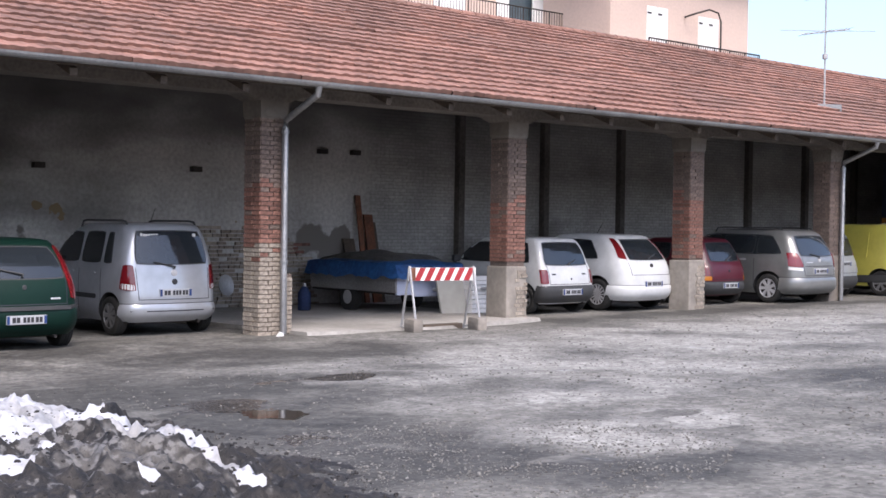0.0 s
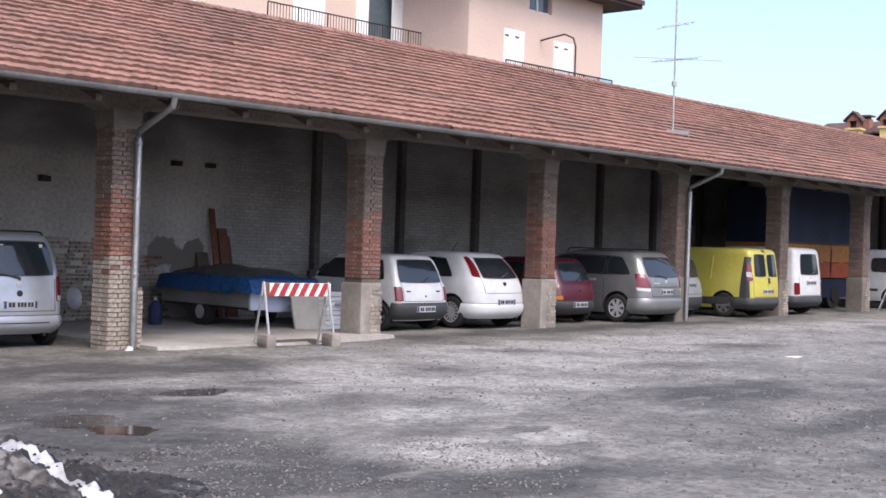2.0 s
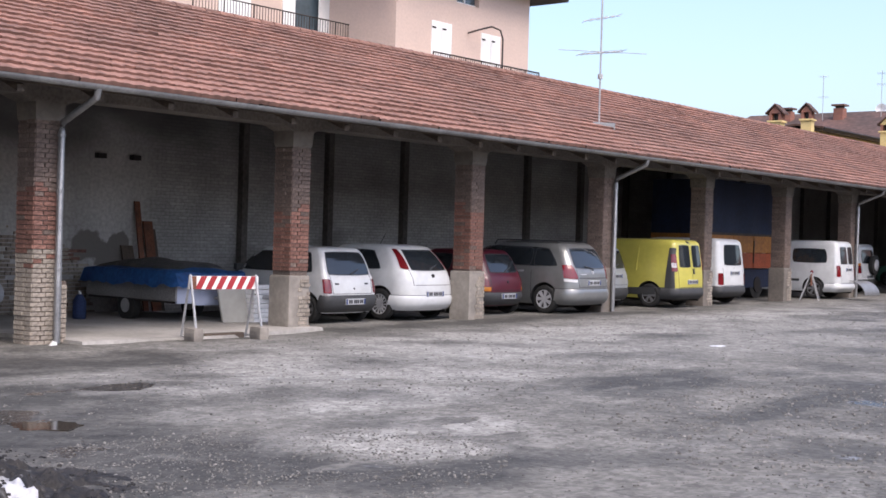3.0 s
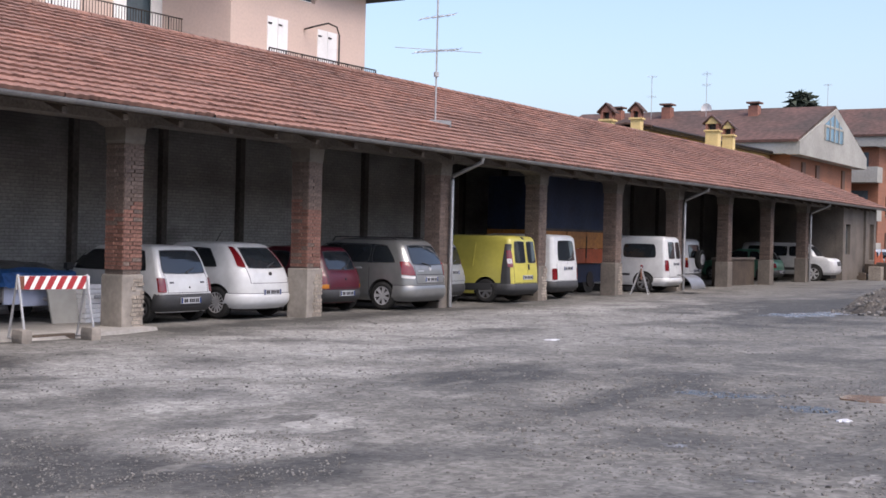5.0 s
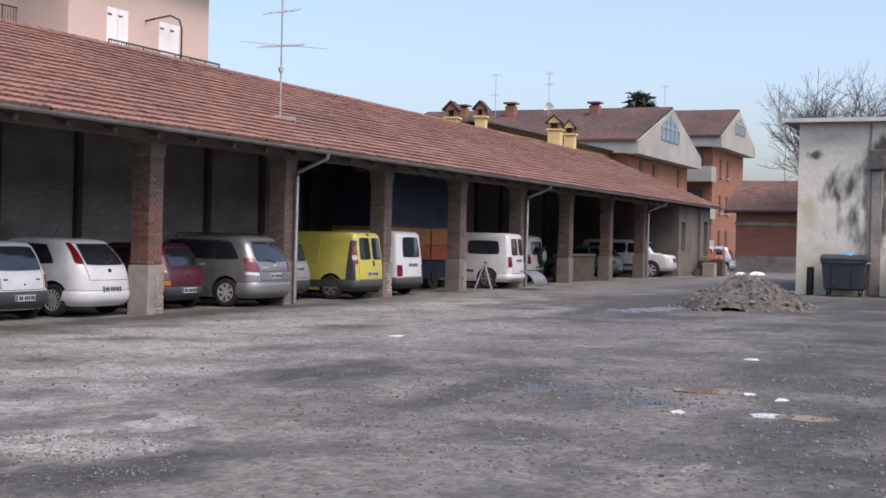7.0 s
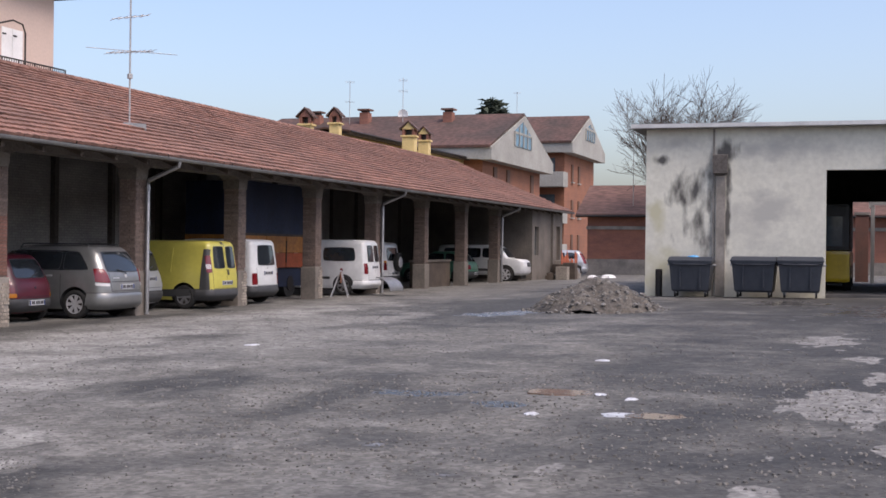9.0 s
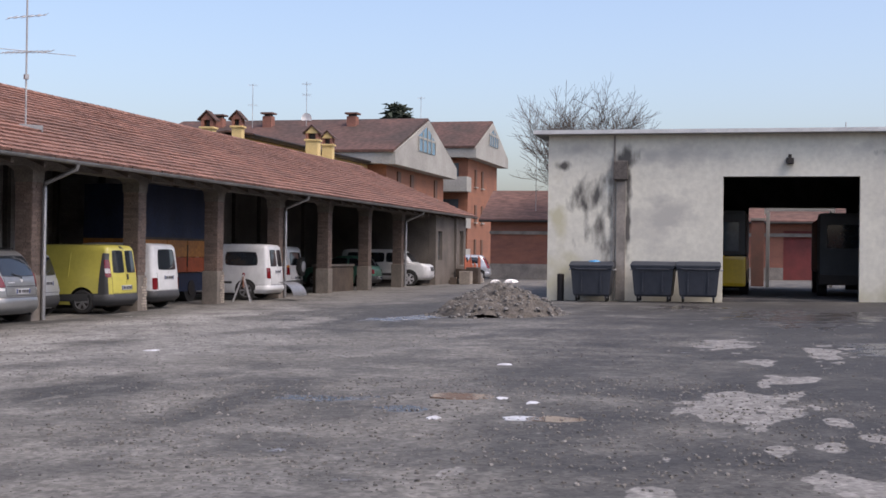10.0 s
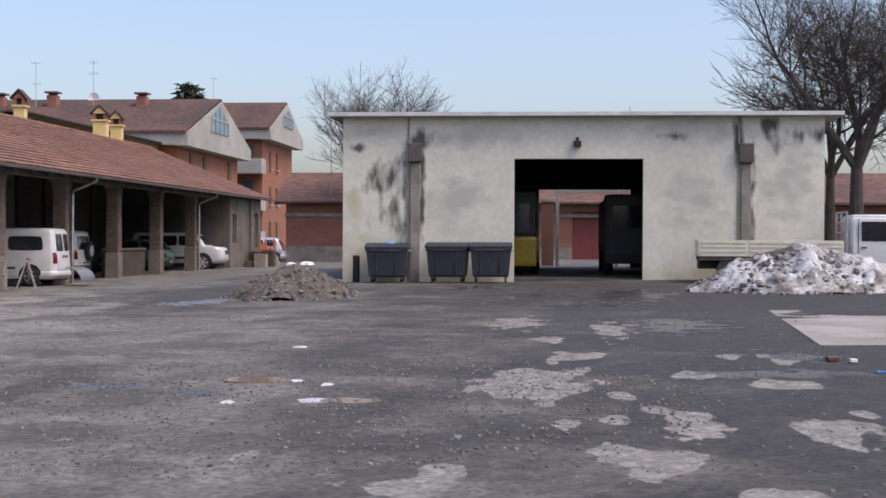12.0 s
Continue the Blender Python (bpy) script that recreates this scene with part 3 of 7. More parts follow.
for y, hz in ((4.30, 4.2), (-6.14, 4.18)):
    hop = loft(bmesh.new(), [[(HX - d, y - w, z), (HX - d, y + w, z), (HX + 0.01, y + w, z), (HX + 0.01, y - w, z)] for z, w, d in ((hz - 0.32, 0.12, 0.14), (hz - 0.25, 0.22, 0.26), (hz + 0.3, 0.22, 0.26), (hz + 0.33, 0.2, 0.24))])
    part("rain_hopper", hop, "pilaster", hall, "stained grey rain hopper")
    part("downpipe", box(B(HX - 0.10, y - 0.16, 0.1, HX + 0.004, y + 0.14, hz - 0.3, bevel=0.02), HX - 0.05, y + 0.18, 0.1, HX + 0.004, y + 0.24, HZ - 0.02), "concrete", hall)
lampb = part("wall_lamp", B(HX - 0.22, -1.0, 4.42, HX - 0.02, -0.76, 4.6, bevel=0.02), "iron", hall)
part("lamp_arm", B(HX - 0.04, -0.93, 4.55, HX + 0.02, -0.83, 4.72), "iron", lampb)

# ---- buildings round the yard ----
def gable_house(name, label, x0, x1, y0, y1, ze, za, wall, roof_mat, fascia, zb=7.0):
    h = thing(name, pose(0, 0, 0), label, "house")
    xm = (x0 + x1) / 2
    part("wall", B(x0 + 0.9, y0 + 0.9, -0.5, x1 - 0.9, y1 - 0.6, ze - 0.1), wall, h)
    part("gable", prism(bmesh.new(), [(x0, ze - 0.1), (x1, ze - 0.1), (x1, ze + 0.15), (xm, za), (x0, ze + 0.15)], "y", y0, y0 + 0.9), fascia, h, "pale concrete gable")
    part("eave_band", B(x0 - 0.02, y0 + 0.9, ze - 0.65, x0 + 0.9, y1, ze + 0.12), fascia, h)
    part("eave_band", B(x1 - 0.9, y0 + 0.9, ze - 0.65, x1, y1, ze + 0.12), fascia, h)
    part("gable_base", B(x0, y0, ze - 0.7, x1, y0 + 0.9, ze - 0.1), fascia, h)
    r = prism(bmesh.new(), [(x0 - 0.15, ze + 0.12), (xm, za + 0.02), (x1 + 0.15, ze + 0.12), (x1 + 0.15, ze + 0.3), (xm, za + 0.22), (x0 - 0.15, ze + 0.3)], "y", y0 + 0.1, y1)
    rf = part("roof", r, roof_mat, h, "weathered brown tiled roof")
    return h, rf


apt, rf = gable_house("apartment_house", "orange brick apartment house with brown tiled roof and pale gable", 84, 102, 24.4, 44.5, 8.3, 11.45, "orange_brick", "brown_tile", "pale_concrete")
apt_b, rf_b = gable_house("apartment_house", "tall orange brick apartment house with balconies and pale gable", 106, 120, 23.7, 38.0, 10.4, 13.3, "orange_brick", "brown_tile", "pale_concrete")


def gable_window(h, xm, y, z0, z1, w):
    win = part("gable_window", prism(bmesh.new(), [(xm - w, z0), (xm + w, z0), (xm + w, z0 + (z1 - z0) * 0.55), (xm, z1), (xm - w, z0 + (z1 - z0) * 0.55)], "y", y - 0.05, y + 0.05), "gable_pane", h, "blue grey glazed gable window")
    fr = bmesh.new()
    for k in range(5):
        q = xm - w + 2 * w * k / 4
        box(fr, q - 0.05, y - 0.12, z0, q + 0.05, y + 0.02, z0 + (z1 - z0) * (0.55 + 0.45 * (1 - abs(q - xm) / w)))
    box(fr, xm - w, y - 0.1, z0 + 0.9, xm + w, y + 0.02, z0 + 1.05)
    part("window_frame", fr, "pale_concrete", win)


gable_window(apt, 92.2, 24.4, 9.0, 10.9, 2.4)
gable_window(apt_b, 113, 23.7, 11.2, 12.7, 1.9)
for zf in (2.2, 5.2):
    for x in (87.5, 91, 98):
        w = part("window", B(x, 25.2, zf + 0.6, x + 0.8, 25.31, zf + 2.1), "shutter", apt, "window with closed brown shutter")
        part("window_sill", B(x - 0.1, 25.1, zf + 0.5, x + 0.9, 25.3, zf + 0.6), "pale_concrete", w)
for zf in (1.0, 4.0, 7.1):
    for x in (109.5, 112.2):
        w = part("window", B(x, 24.5, zf + 0.3, x + 0.6, 24.61, zf + 1.8), "shutter", apt_b, "narrow window with closed brown shutter")
        part("window_sill", B(x - 0.1, 24.4, zf + 0.2, x + 0.8, 24.6, zf + 0.3), "pale_concrete", w)
    bal = part("balcony", box(B(105.2, 24.3, zf - 0.3, 106.95, 28.5, zf - 0.1), 105.2, 24.3, zf - 0.1, 105.32, 28.5, zf + 0.95), "pale_concrete", apt_b, "pale concrete balcony")
    part("balcony_side", B(105.3, 24.3, zf - 0.1, 106.95, 24.42, zf + 0.95), "pale_concrete", bal)
    part("balcony_door", B(106.8, 25.4, zf, 106.88, 27.6, zf + 2.2), "pane", bal)
part("window", B(84.84, 26.5, 5.4, 84.93, 28.2, 7.2), "pane", apt)
part("window", B(84.84, 29.5, 5.4, 84.93, 30.5, 7.2), "pane", apt)


def chimney(parent_roof, x, y, z0, z1, w, body):
    return part("chimney", B(x - w, y - w, z0, x + w, y + w, z1, bevel=0.02), body, parent_roof)


for y, z in ((29.8, 11.1), (36.5, 11.2), (40.5, 11.1)):
    c = chimney(rf, 91, y, z - 0.8, z + 0.55, 0.36, "far_brick")
    part("chimney_cap", B(90.5, y - 0.48, z + 0.7, 91.5, y + 0.48, z + 0.82), "yard_tile", c)
    part("flue", B(90.75, y - 0.25, z + 0.55, 91.25, y + 0.25, z + 0.7), "iron", c)

# yellow house behind the shed
yh = thing("yellow_house", pose(64.4, 27.0, 0, 0, 0, -0.9), "yellow rendered house with dark eaves behind the shed", "house")
part("wall", B(0, 0, -0.5, 28, 2.0, 7.60), "yellow_wall", yh)
part("eave", B(-0.4, -0.45, 7.60, 28.4, 2.3, 7.72), "wood", yh)
part("gutter", tube(bmesh.new(), [(-0.4, -0.5, 7.74), (28.4, -0.5, 7.74)], 0.07), "iron", yh)
yr = part("roof", prism(bmesh.new(), [(-0.5, 7.72), (1.0, 7.9), (2.4, 7.72), (2.4, 7.82), (1.0, 8.0), (-0.5, 7.82)], "x", -0.5, 28.5), "brown_tile", yh)
part("wall", B(-3.5, 2.01, -0.5, 28, 6.5, 7.0), "yellow_wall", yh)


def yellow_chimney(x, y, z0, z1, w=0.36, gable="yellow_wall"):
    c = thing("chimney", pose(x, y, 0, 0, 0, 6), "yellow rendered chimney with tiled cap", "chimney", "yellow chimneys")
    part("shaft", B(-w, -w, z0, w, w, z1 - 0.75, bevel=0.01), "yellow_wall", c)
    part("band", B(-w - 0.08, -w - 0.08, z1 - 0.75, w + 0.08, w + 0.08, z1 - 0.66), "yellow_wall", c)
    for sx in (-1, 0, 1):
        for sy in (-1, 1):
            part("post", B(sx * (w - 0.07) - 0.07, sy * (w - 0.07) - 0.07, z1 - 0.66, sx * (w - 0.07) + 0.07, sy * (w - 0.07) + 0.07, z1 - 0.32), "far_brick", c)
    part("flue", B(-w + 0.2, -w + 0.2, z1 - 0.66, w - 0.2, w - 0.2, z1 - 0.3), "iron", c)
    part("cap_gable", prism(bmesh.new(), [(-w - 0.02, z1 - 0.32), (w + 0.02, z1 - 0.32), (0, z1 + 0.08)], "x", -w - 0.02, w + 0.02), gable, c)
    for sy in (-1, 1):
        part("cap_slope", prism(bmesh.new(), [(sy * (w + 0.16), z1 - 0.36), (0, z1 + 0.10), (0, z1 + 0.17), (sy * (w + 0.16), z1 - 0.28)], "x", -w - 0.12, w + 0.12), "brown_tile", c, "small tiled cap")


yellow_chimney(59.4, 27.0, -0.4, 8.36, 0.30, "far_brick")
yellow_chimney(63.1, 27.0, -0.4, 8.78, 0.27, "far_brick")
yellow_chimney(69.5, 25.1, -0.4, 8.62, 0.36)
yellow_chimney(72.4, 25.2, -0.4, 8.60, 0.31)

# pink apartment house behind the shed
pk = thing("pink_house", pose(0, 0, 0), "pink rendered house with white shutters behind the shed", "house")


def wall_with_holes(x0, x1, z0, z1, y, th, holes):
    """A wall facing the yard with openings (x0, x1, z0, z1) through it."""
    bm = bmesh.new()
    xs = sorted({x0, x1, *[q for h in holes for q in h[:2]]})
    for a, b in zip(xs, xs[1:]):
        zs = sorted([(h[2], h[3]) for h in holes if h[0] <= a and h[1] >= b])
        z = z0
        for p, q in zs:
            box(bm, a, y, z, b, y + th, p)
            z = q
        box(bm, a, y, z, b, y + th, z1)
    bmesh.ops.remove_doubles(bm, verts=bm.verts, dist=0.0005)
    return bm


H1 = [(32.55, 33.6, 7.0, 8.66), (35.25, 36.35, 7.0, 8.62), (33.85, 35.1, 9.45, 10.2)]
part("wall", wall_with_holes(30.77, 38.1, -0.5, 10.45, 27.0, 0.4, H1), "pink", pk)
part("side_wall", B(30.77, 27.4, -0.5, 31.17, 36, 10.45), "pink", pk)
part("side_wall", B(37.7, 27.4, -0.5, 38.1, 36, 10.45), "pink", pk)
for x0, x1, z0, z1 in H1[:2]:
    w = part("window", B(x0, 27.2, z0, x1, 27.24, z1), "pane", pk)
    for a, b in ((x0, (x0 + x1) / 2 - 0.01), ((x0 + x1) / 2 + 0.01, x1)):
        sh = part("shutter", B(a, 26.97, z0, b, 27.03, z1, bevel=0.01), "white", w, "closed white shutter")
        for q in (z0 + 0.35, z1 - 0.25):
            part("hinge", B(a + 0.02, 26.95, q, a + 0.2, 26.97, q + 0.05), "iron", sh)
    part("window_sill", B(x0 - 0.08, 26.93, z0 - 0.06, x1 + 0.08, 27.02, z0), "white", w)
w = part("arched_window", B(33.85, 27.2, 9.45, 35.1, 27.24, 10.2), "pane", pk)
part("window_frame", box(B(34.44, 27.15, 9.45, 34.51, 27.26, 10.2), 33.85, 27.15, 9.45, 35.1, 27.26, 9.52), "white", w)
pr = part("roof", prism(bmesh.new(), [(26.2, 10.42), (32, 11.9), (38, 10.42), (38, 10.6), (32, 12.1), (26.2, 10.6)], "x", 29.9, 39.6), "brown_tile", pk)
part("eave", B(29.9, 26.3, 10.3, 39.6, 36.2, 10.44), "wood", pr)
H2 = [(25.97, 27.27, 7.0, 10.0), (28.65, 30.84, 7.0, 10.0), (21, 22.3, 7, 10), (16, 17.3, 7, 10)]
part("wall", wall_with_holes(8, 32.4, -0.5, 12.5, 30.0, 0.4, H2), "pink", pk)
part("roof", B(7.5, 29.4, 12.5, 32.8, 38, 12.7), "brown_tile", pk)
for x0, x1, z0, z1 in H2:
    w = part("window", B(x0, 30.2, z0, x1, 30.24, z1), "pane", pk)
    wd = (x1 - x0) / 2 if x1 - x0 < 1.5 else 0.55
    for a, b in ((x0, x0 + wd - 0.01), (x1 - wd + 0.01, x1)):
        part("shutter", B(a, 29.95, z0, b, 30.01, z1, bevel=0.01), "white", w, "white louvred shutter")
balcony = part("balcony", B(24.2, 29.0, 7.4, 32.4, 29.98, 7.58), "pale_concrete", pk)
rail = bmesh.new()
tube(rail, [(24.2, 29.05, 8.4), (32.4, 29.05, 8.4)], 0.022, 6), tube(rail, [(24.2, 29.05, 7.7), (32.4, 29.05, 7.7)], 0.02, 6)
for k in range(70):
    x = 24.2 + 8.2 * k / 69
    tube(rail, [(x, 29.05, 7.6), (x, 29.05, 8.4)], 0.010 if k % 10 else 0.022, 4)
part("balcony_rail", rail, "iron", balcony, "dark iron railing")
rail = bmesh.new()
tube(rail, [(31.0, 25.6, 7.32), (36.8, 25.6, 7.32)], 0.025, 6)
for k in range(50):
    x = 31.0 + 5.8 * k / 49
    tube(rail, [(x, 25.6, 6.3), (x, 25.6, 7.32)], 0.014 if k % 7 else 0.026, 4)
terrace = part("terrace", B(30.9, 25.5, -0.5, 36.9, 26.98, 6.3), "pink", pk)
part("terrace_rail", rail, "iron", terrace, "thin iron railing")
arm = tube(bmesh.new(), [(34.5, 26.98, 8.5), (34.5, 26.6, 8.56), (35.2, 26.5, 8.78), (35.7, 26.5, 8.72), (35.85, 26.5, 8.45), (35.85, 26.5, 7.4)], 0.03, 8)
part("flue_pipe", arm, "iron", pk, "bent dark metal flue pipe", smooth=True)

# long brick building closing the yard
yard = thing("yard_building", pose(0, 0, 0), "long low brick building with red tiled roof", "building")
bm = bmesh.new()
for y0, y1, z0, z1 in ((-1.2, 16.2, -0.5, 3.6), (-36, -3.2, -0.5, 3.6), (-3.2, -1.2, 3.1, 3.6)):
    box(bm, 77.0, y0, z0, 77.4, y1, z1)
bmesh.ops.remove_doubles(bm, verts=bm.verts, dist=0.0005)
part("wall", bm, "far_brick", yard, "red brick wall")
part("plinth", box(B(76.93, -1.2, -0.5, 77.02, 16.22, 0.95), 76.93, -36, -0.5, 77.02, -3.2, 0.95), "concrete", yard)
part("cornice", B(76.9, -36, 2.75, 77.0, 16.25, 2.95), "concrete", yard)
part("roller_door", B(77.15, -3.2, 0.2, 77.22, -1.2, 3.1), mat("faded_red_door", (0.22, 0.045, 0.04), (0.17, 0.04, 0.035), 0.7), yard, "faded red roller door")
part("wall", B(77.4, 15.8, -0.5, 84, 16.2, 3.6), "far_brick", yard)
part("roof", prism(bmesh.new(), [(76.4, 3.55), (80.5, 5.45), (84.6, 3.55), (84.6, 3.68), (80.5, 5.6), (76.4, 3.68)], "y", -36, 16.8), "yard_tile", yard, "red brown tiled roof")
part("gutter", tube(bmesh.new(), [(76.35, -36, 3.55), (76.35, 16.8, 3.55)], 0.07), "iron", yard)
# plain added walls, unseen, that close the yard behind the camera; the tall south one darkens car reflections
tagged(link("wall_west", B(-26, -40, -1, -25.6, 30, 4), "far_brick"), "unseen brick wall added behind the camera", "wall", kind="structure")
tagged(link("wall_south", B(-26, -40.4, -1, 77, -40, 9), "far_brick"), "unseen brick wall added behind the camera", "wall", kind="structure")

# ---- vehicles ----
class Shape:
    """A car body as level curves: (height, tail, nose, half width, corner radius), eased between the levels."""

    def __init__(self, levels, taper=0.06, crown=0.07):
        self.v, self.taper, self.crown = levels, taper, crown
        self.L, self.W = max(l[2] for l in levels), max(l[3] for l in levels)
        self.d = []
        for c in range(1, 5):
            g = [(b[c] - a[c]) / (b[0] - a[0]) for a, b in zip(levels, levels[1:])]
            inner = [2 * p * q / (p + q) if p * q > 0 else 0.0 for p, q in zip(g, g[1:])]
            self.d.append([g[0]] + inner + [g[-1]])

    def level(self, z):
        v = self.v
        z = max(v[0][0], min(v[-1][0], z))
        for k, (a, b) in enumerate(zip(v, v[1:])):
            if z <= b[0]:
                break
        h = b[0] - a[0]
        t = (z - a[0]) / h
        h0, h1, h2, h3 = 2 * t ** 3 - 3 * t * t + 1, t ** 3 - 2 * t * t + t, 3 * t * t - 2 * t ** 3, t ** 3 - t * t
        return [h0 * a[c] + h1 * h * self.d[c - 1][k] + h2 * b[c] + h3 * h * self.d[c - 1][k + 1] for c in range(1, 5)]

    def warp(self, x, y, z):
        q = abs((y - self.L / 2) / (self.L / 2))
        rear, nose = clamp01(1 - y / (0.35 * self.L)), clamp01((y - 0.65 * self.L) / (0.35 * self.L))
        e = (x / self.W) ** 2
        return Vector((x * (1 - self.taper * q ** 3), y + self.crown * rear * e - 0.18 * nose * e, z))

    def rear(self, s, z, out, front=False):
        """The skin at distance s round from the middle of the tail (or nose)."""
        yr, yf, w, r = self.level(z)
        r = min(r, w * 0.9)
        a, flat = abs(s), w - r
        if a <= flat:
            x, y, n0, n1 = a, 0.0, 0.0, -1.0
        elif a <= flat + r * math.pi / 2:
            th = (a - flat) / r
            x, y, n0, n1 = flat + r * math.sin(th), r - r * math.cos(th), math.sin(th), -math.cos(th)
        else:
            x, y, n0, n1 = w, r + a - flat - r * math.pi / 2, 1.0, 0.0
        x, y = (x + n0 * out) * (1 if s >= 0 else -1), y + n1 * out
        return self.warp(x, yf - y if front else yr + y, z)

    def side(self, sign, y, z, out):
        yr, yf, w, r = self.level(z)
        d = min(max(0.0, yr + r - y, y - (yf - r)), r)
        return self.warp(sign * (w - r + math.sqrt(max(r * r - d * d, 0.0)) + out), y, z)

    def loop(self, z, inset=0.0, up=0.0):
        yr, yf, w, r = self.level(z)
        yr, yf, w = yr + inset, yf - inset, w - inset * 0.8
        r = min(r, w * 0.9)
        pts = []
        corners = ((w - r, yr + r, -90), (w - r, yf - r, 0), (-w + r, yf - r, 90), (-w + r, yr + r, 180))
        for k, (cx, cy, a0) in enumerate(corners):
            for j in range(7):
                a = radians(a0 + 15 * j)
                pts.append((cx + r * math.cos(a), cy + r * math.sin(a)))
            nx_, ny_, a1 = corners[(k + 1) % 4]
            ex, ey = nx_ + r * math.cos(radians(a1)), ny_ + r * math.sin(radians(a1))
            x0, y0 = pts[-1]
            m = 14 if k % 2 == 0 else 8
            pts += [(x0 + (ex - x0) * j / m, y0 + (ey - y0) * j / m) for j in range(1, m)]
        return [self.warp(x, y, z) + Vector((0, 0, up)) for x, y in pts]


def skin(where, quad, out=0.006, soft=0.2, n=8, m=6, depth=0.025):
    """A panel on a car's skin between four corners (bottom start, bottom end, top end, top start), its corners softened."""
    bm = bmesh.new()
    (a, az), (b, bz), (c, cz), (d, dz) = quad
    grids = []
    for o in (out, out - depth):
        rows = []
        for j in range(m + 1):
            row = []
            for k in range(n + 1):
                s, t = 2 * k / n - 1, 2 * j / m - 1
                s, t = s * math.sqrt(1 - soft * t * t * 0.5 * abs(t)), t * math.sqrt(1 - soft * s * s * 0.5 * abs(s))
                u, v = (s + 1) / 2, (t + 1) / 2
                p = (a * (1 - u) + b * u) * (1 - v) + (d * (1 - u) + c * u) * v
                z = (az * (1 - u) + bz * u) * (1 - v) + (dz * (1 - u) + cz * u) * v
                row.append(bm.verts.new(where(p, z, o(v) if callable(o) else o)))
            rows.append(row)
        grids.append(rows)
    for rows in grids:
        for r0, r1 in zip(rows, rows[1:]):
            for k in range(n):
                bm.faces.new((r0[k], r0[k + 1], r1[k + 1], r1[k]))
    f, g = grids
    rim0 = f[0] + [r[-1] for r in f[1:]] + f[-1][-2::-1] + [r[0] for r in f[-2:0:-1]]
    rim1 = g[0] + [r[-1] for r in g[1:]] + g[-1][-2::-1] + [r[0] for r in g[-2:0:-1]]
    for k in range(len(rim0)):
        q = (k + 1) % len(rim0)
        bm.faces.new((rim0[k], rim0[q], rim1[q], rim1[k]))
    return bm


def grown(quad, e):
    (a, az), (b, bz), (c, cz), (d, dz) = quad
    return ((a - e, az - e), (b + e, bz - e), (c + e, cz + e), (d - e, dz + e))


def cut_arches(ob, W, wheels):
    """Cut the wheel openings out of a body."""
    bm = bmesh.new()
    for y in wheels[:2]:
        for s in (-1, 1):
            tube(bm, [(s * (W - 0.30), y, wheels[2] + 0.015), (s * (W + 0.2), y, wheels[2] + 0.015)], wheels[2] + 0.05, 28)
    bmesh.ops.recalc_face_normals(bm, faces=bm.faces)
    me = bpy.data.meshes.new("cutter")
    bm.to_mesh(me)
    bm.free()
    me.materials.append(M["plastic"])
    cutter = new("cutter", me)
    mod = ob.modifiers.new("arch", "BOOLEAN")
    mod.operation, mod.object, mod.solver, mod.material_mode = "DIFFERENCE", cutter, "EXACT", "TRANSFER"
    made = bpy.data.meshes.new_from_object(ob.evaluated_get(bpy.context.evaluated_depsgraph_get()))
    ob.modifiers.clear()
    ob.data = made
    for p in made.polygons:
        p.use_smooth = True
    made.set_sharp_from_angle(angle=radians(38))
    bpy.data.objects.remove(cutter)


def wheel(parent, x, y, r, width, rim_mat, spokes):
    s = 1 if x > 0 else -1
    hub = new("wheel")
    hub.parent = parent
    hub.location = (x, y, r)
    X = Vector((1, 0, 0))
    turn_ = [(math.cos(2 * math.pi * k / 28), math.sin(2 * math.pi * k / 28)) for k in range(28)]
    prof = [(-0.42, 0.62), (-0.5, 0.72), (-0.5, 0.90), (-0.40, 0.985), (-0.15, 1.0), (-0.13, 0.985), (-0.09, 0.985), (-0.07, 1.0), (0.07, 1.0), (0.09, 0.985), (0.13, 0.985), (0.15, 1.0), (0.40, 0.985), (0.5, 0.90), (0.5, 0.72), (0.42, 0.62)]
    part("tyre", loft(bmesh.new(), [[(a * width, b * r * c, b * r * e) for c, e in turn_] for a, b in prof], cap=False), "tyre", hub, smooth=True)
    f = s * width * 0.42
    part("wheel_drum", loft(bmesh.new(), [[(a, q * r * c, q * r * e) for c, e in turn_] for a, q in ((-f, 0.64), (f * 0.35, 0.62), (f * 0.38, 0.2))]), "iron", hub)
    rb = loft(bmesh.new(), [[(a, q * r * c, q * r * e) for c, e in turn_] for a, q in ((f * 0.9, 0.655), (f * 1.14, 0.66), (f * 1.14, 0.61), (f * 0.9, 0.60))], cap=False)
    loft(rb, [[(a, q * r * c, q * r * e) for c, e in turn_] for a, q in ((f * 0.4, 0.17), (f * 1.02, 0.15), (f * 1.06, 0.10))])
    for k in range(spokes):
        a = 2 * math.pi * k / spokes
        d, t = Vector((0, math.cos(a), math.sin(a))), Vector((0, -math.sin(a), math.cos(a)))
        lo, hi = (0.045, 0.035) if spokes > 9 else (0.07, 0.13)
        loft(rb, [[Vector((f * 0.75, 0, 0)) + d * r * q + t * r * wd * e + X * (0.30 * f if o else -0.1 * f) for e, o in ((-1, 0), (1, 0), (1, 1), (-1, 1))] for q, wd in ((0.10, lo), (0.62, hi))])
    part("rim", rb, rim_mat, hub)
    return hub


def sides(*wins):
    """Side windows as (from, to, bottom, top, rake of the rear edge, rake of the front edge)."""
    return [((a, z0), (b, z0), (b - rf, z1), (a + rr, z1)) for a, b, z0, z1, rr, rf in wins]


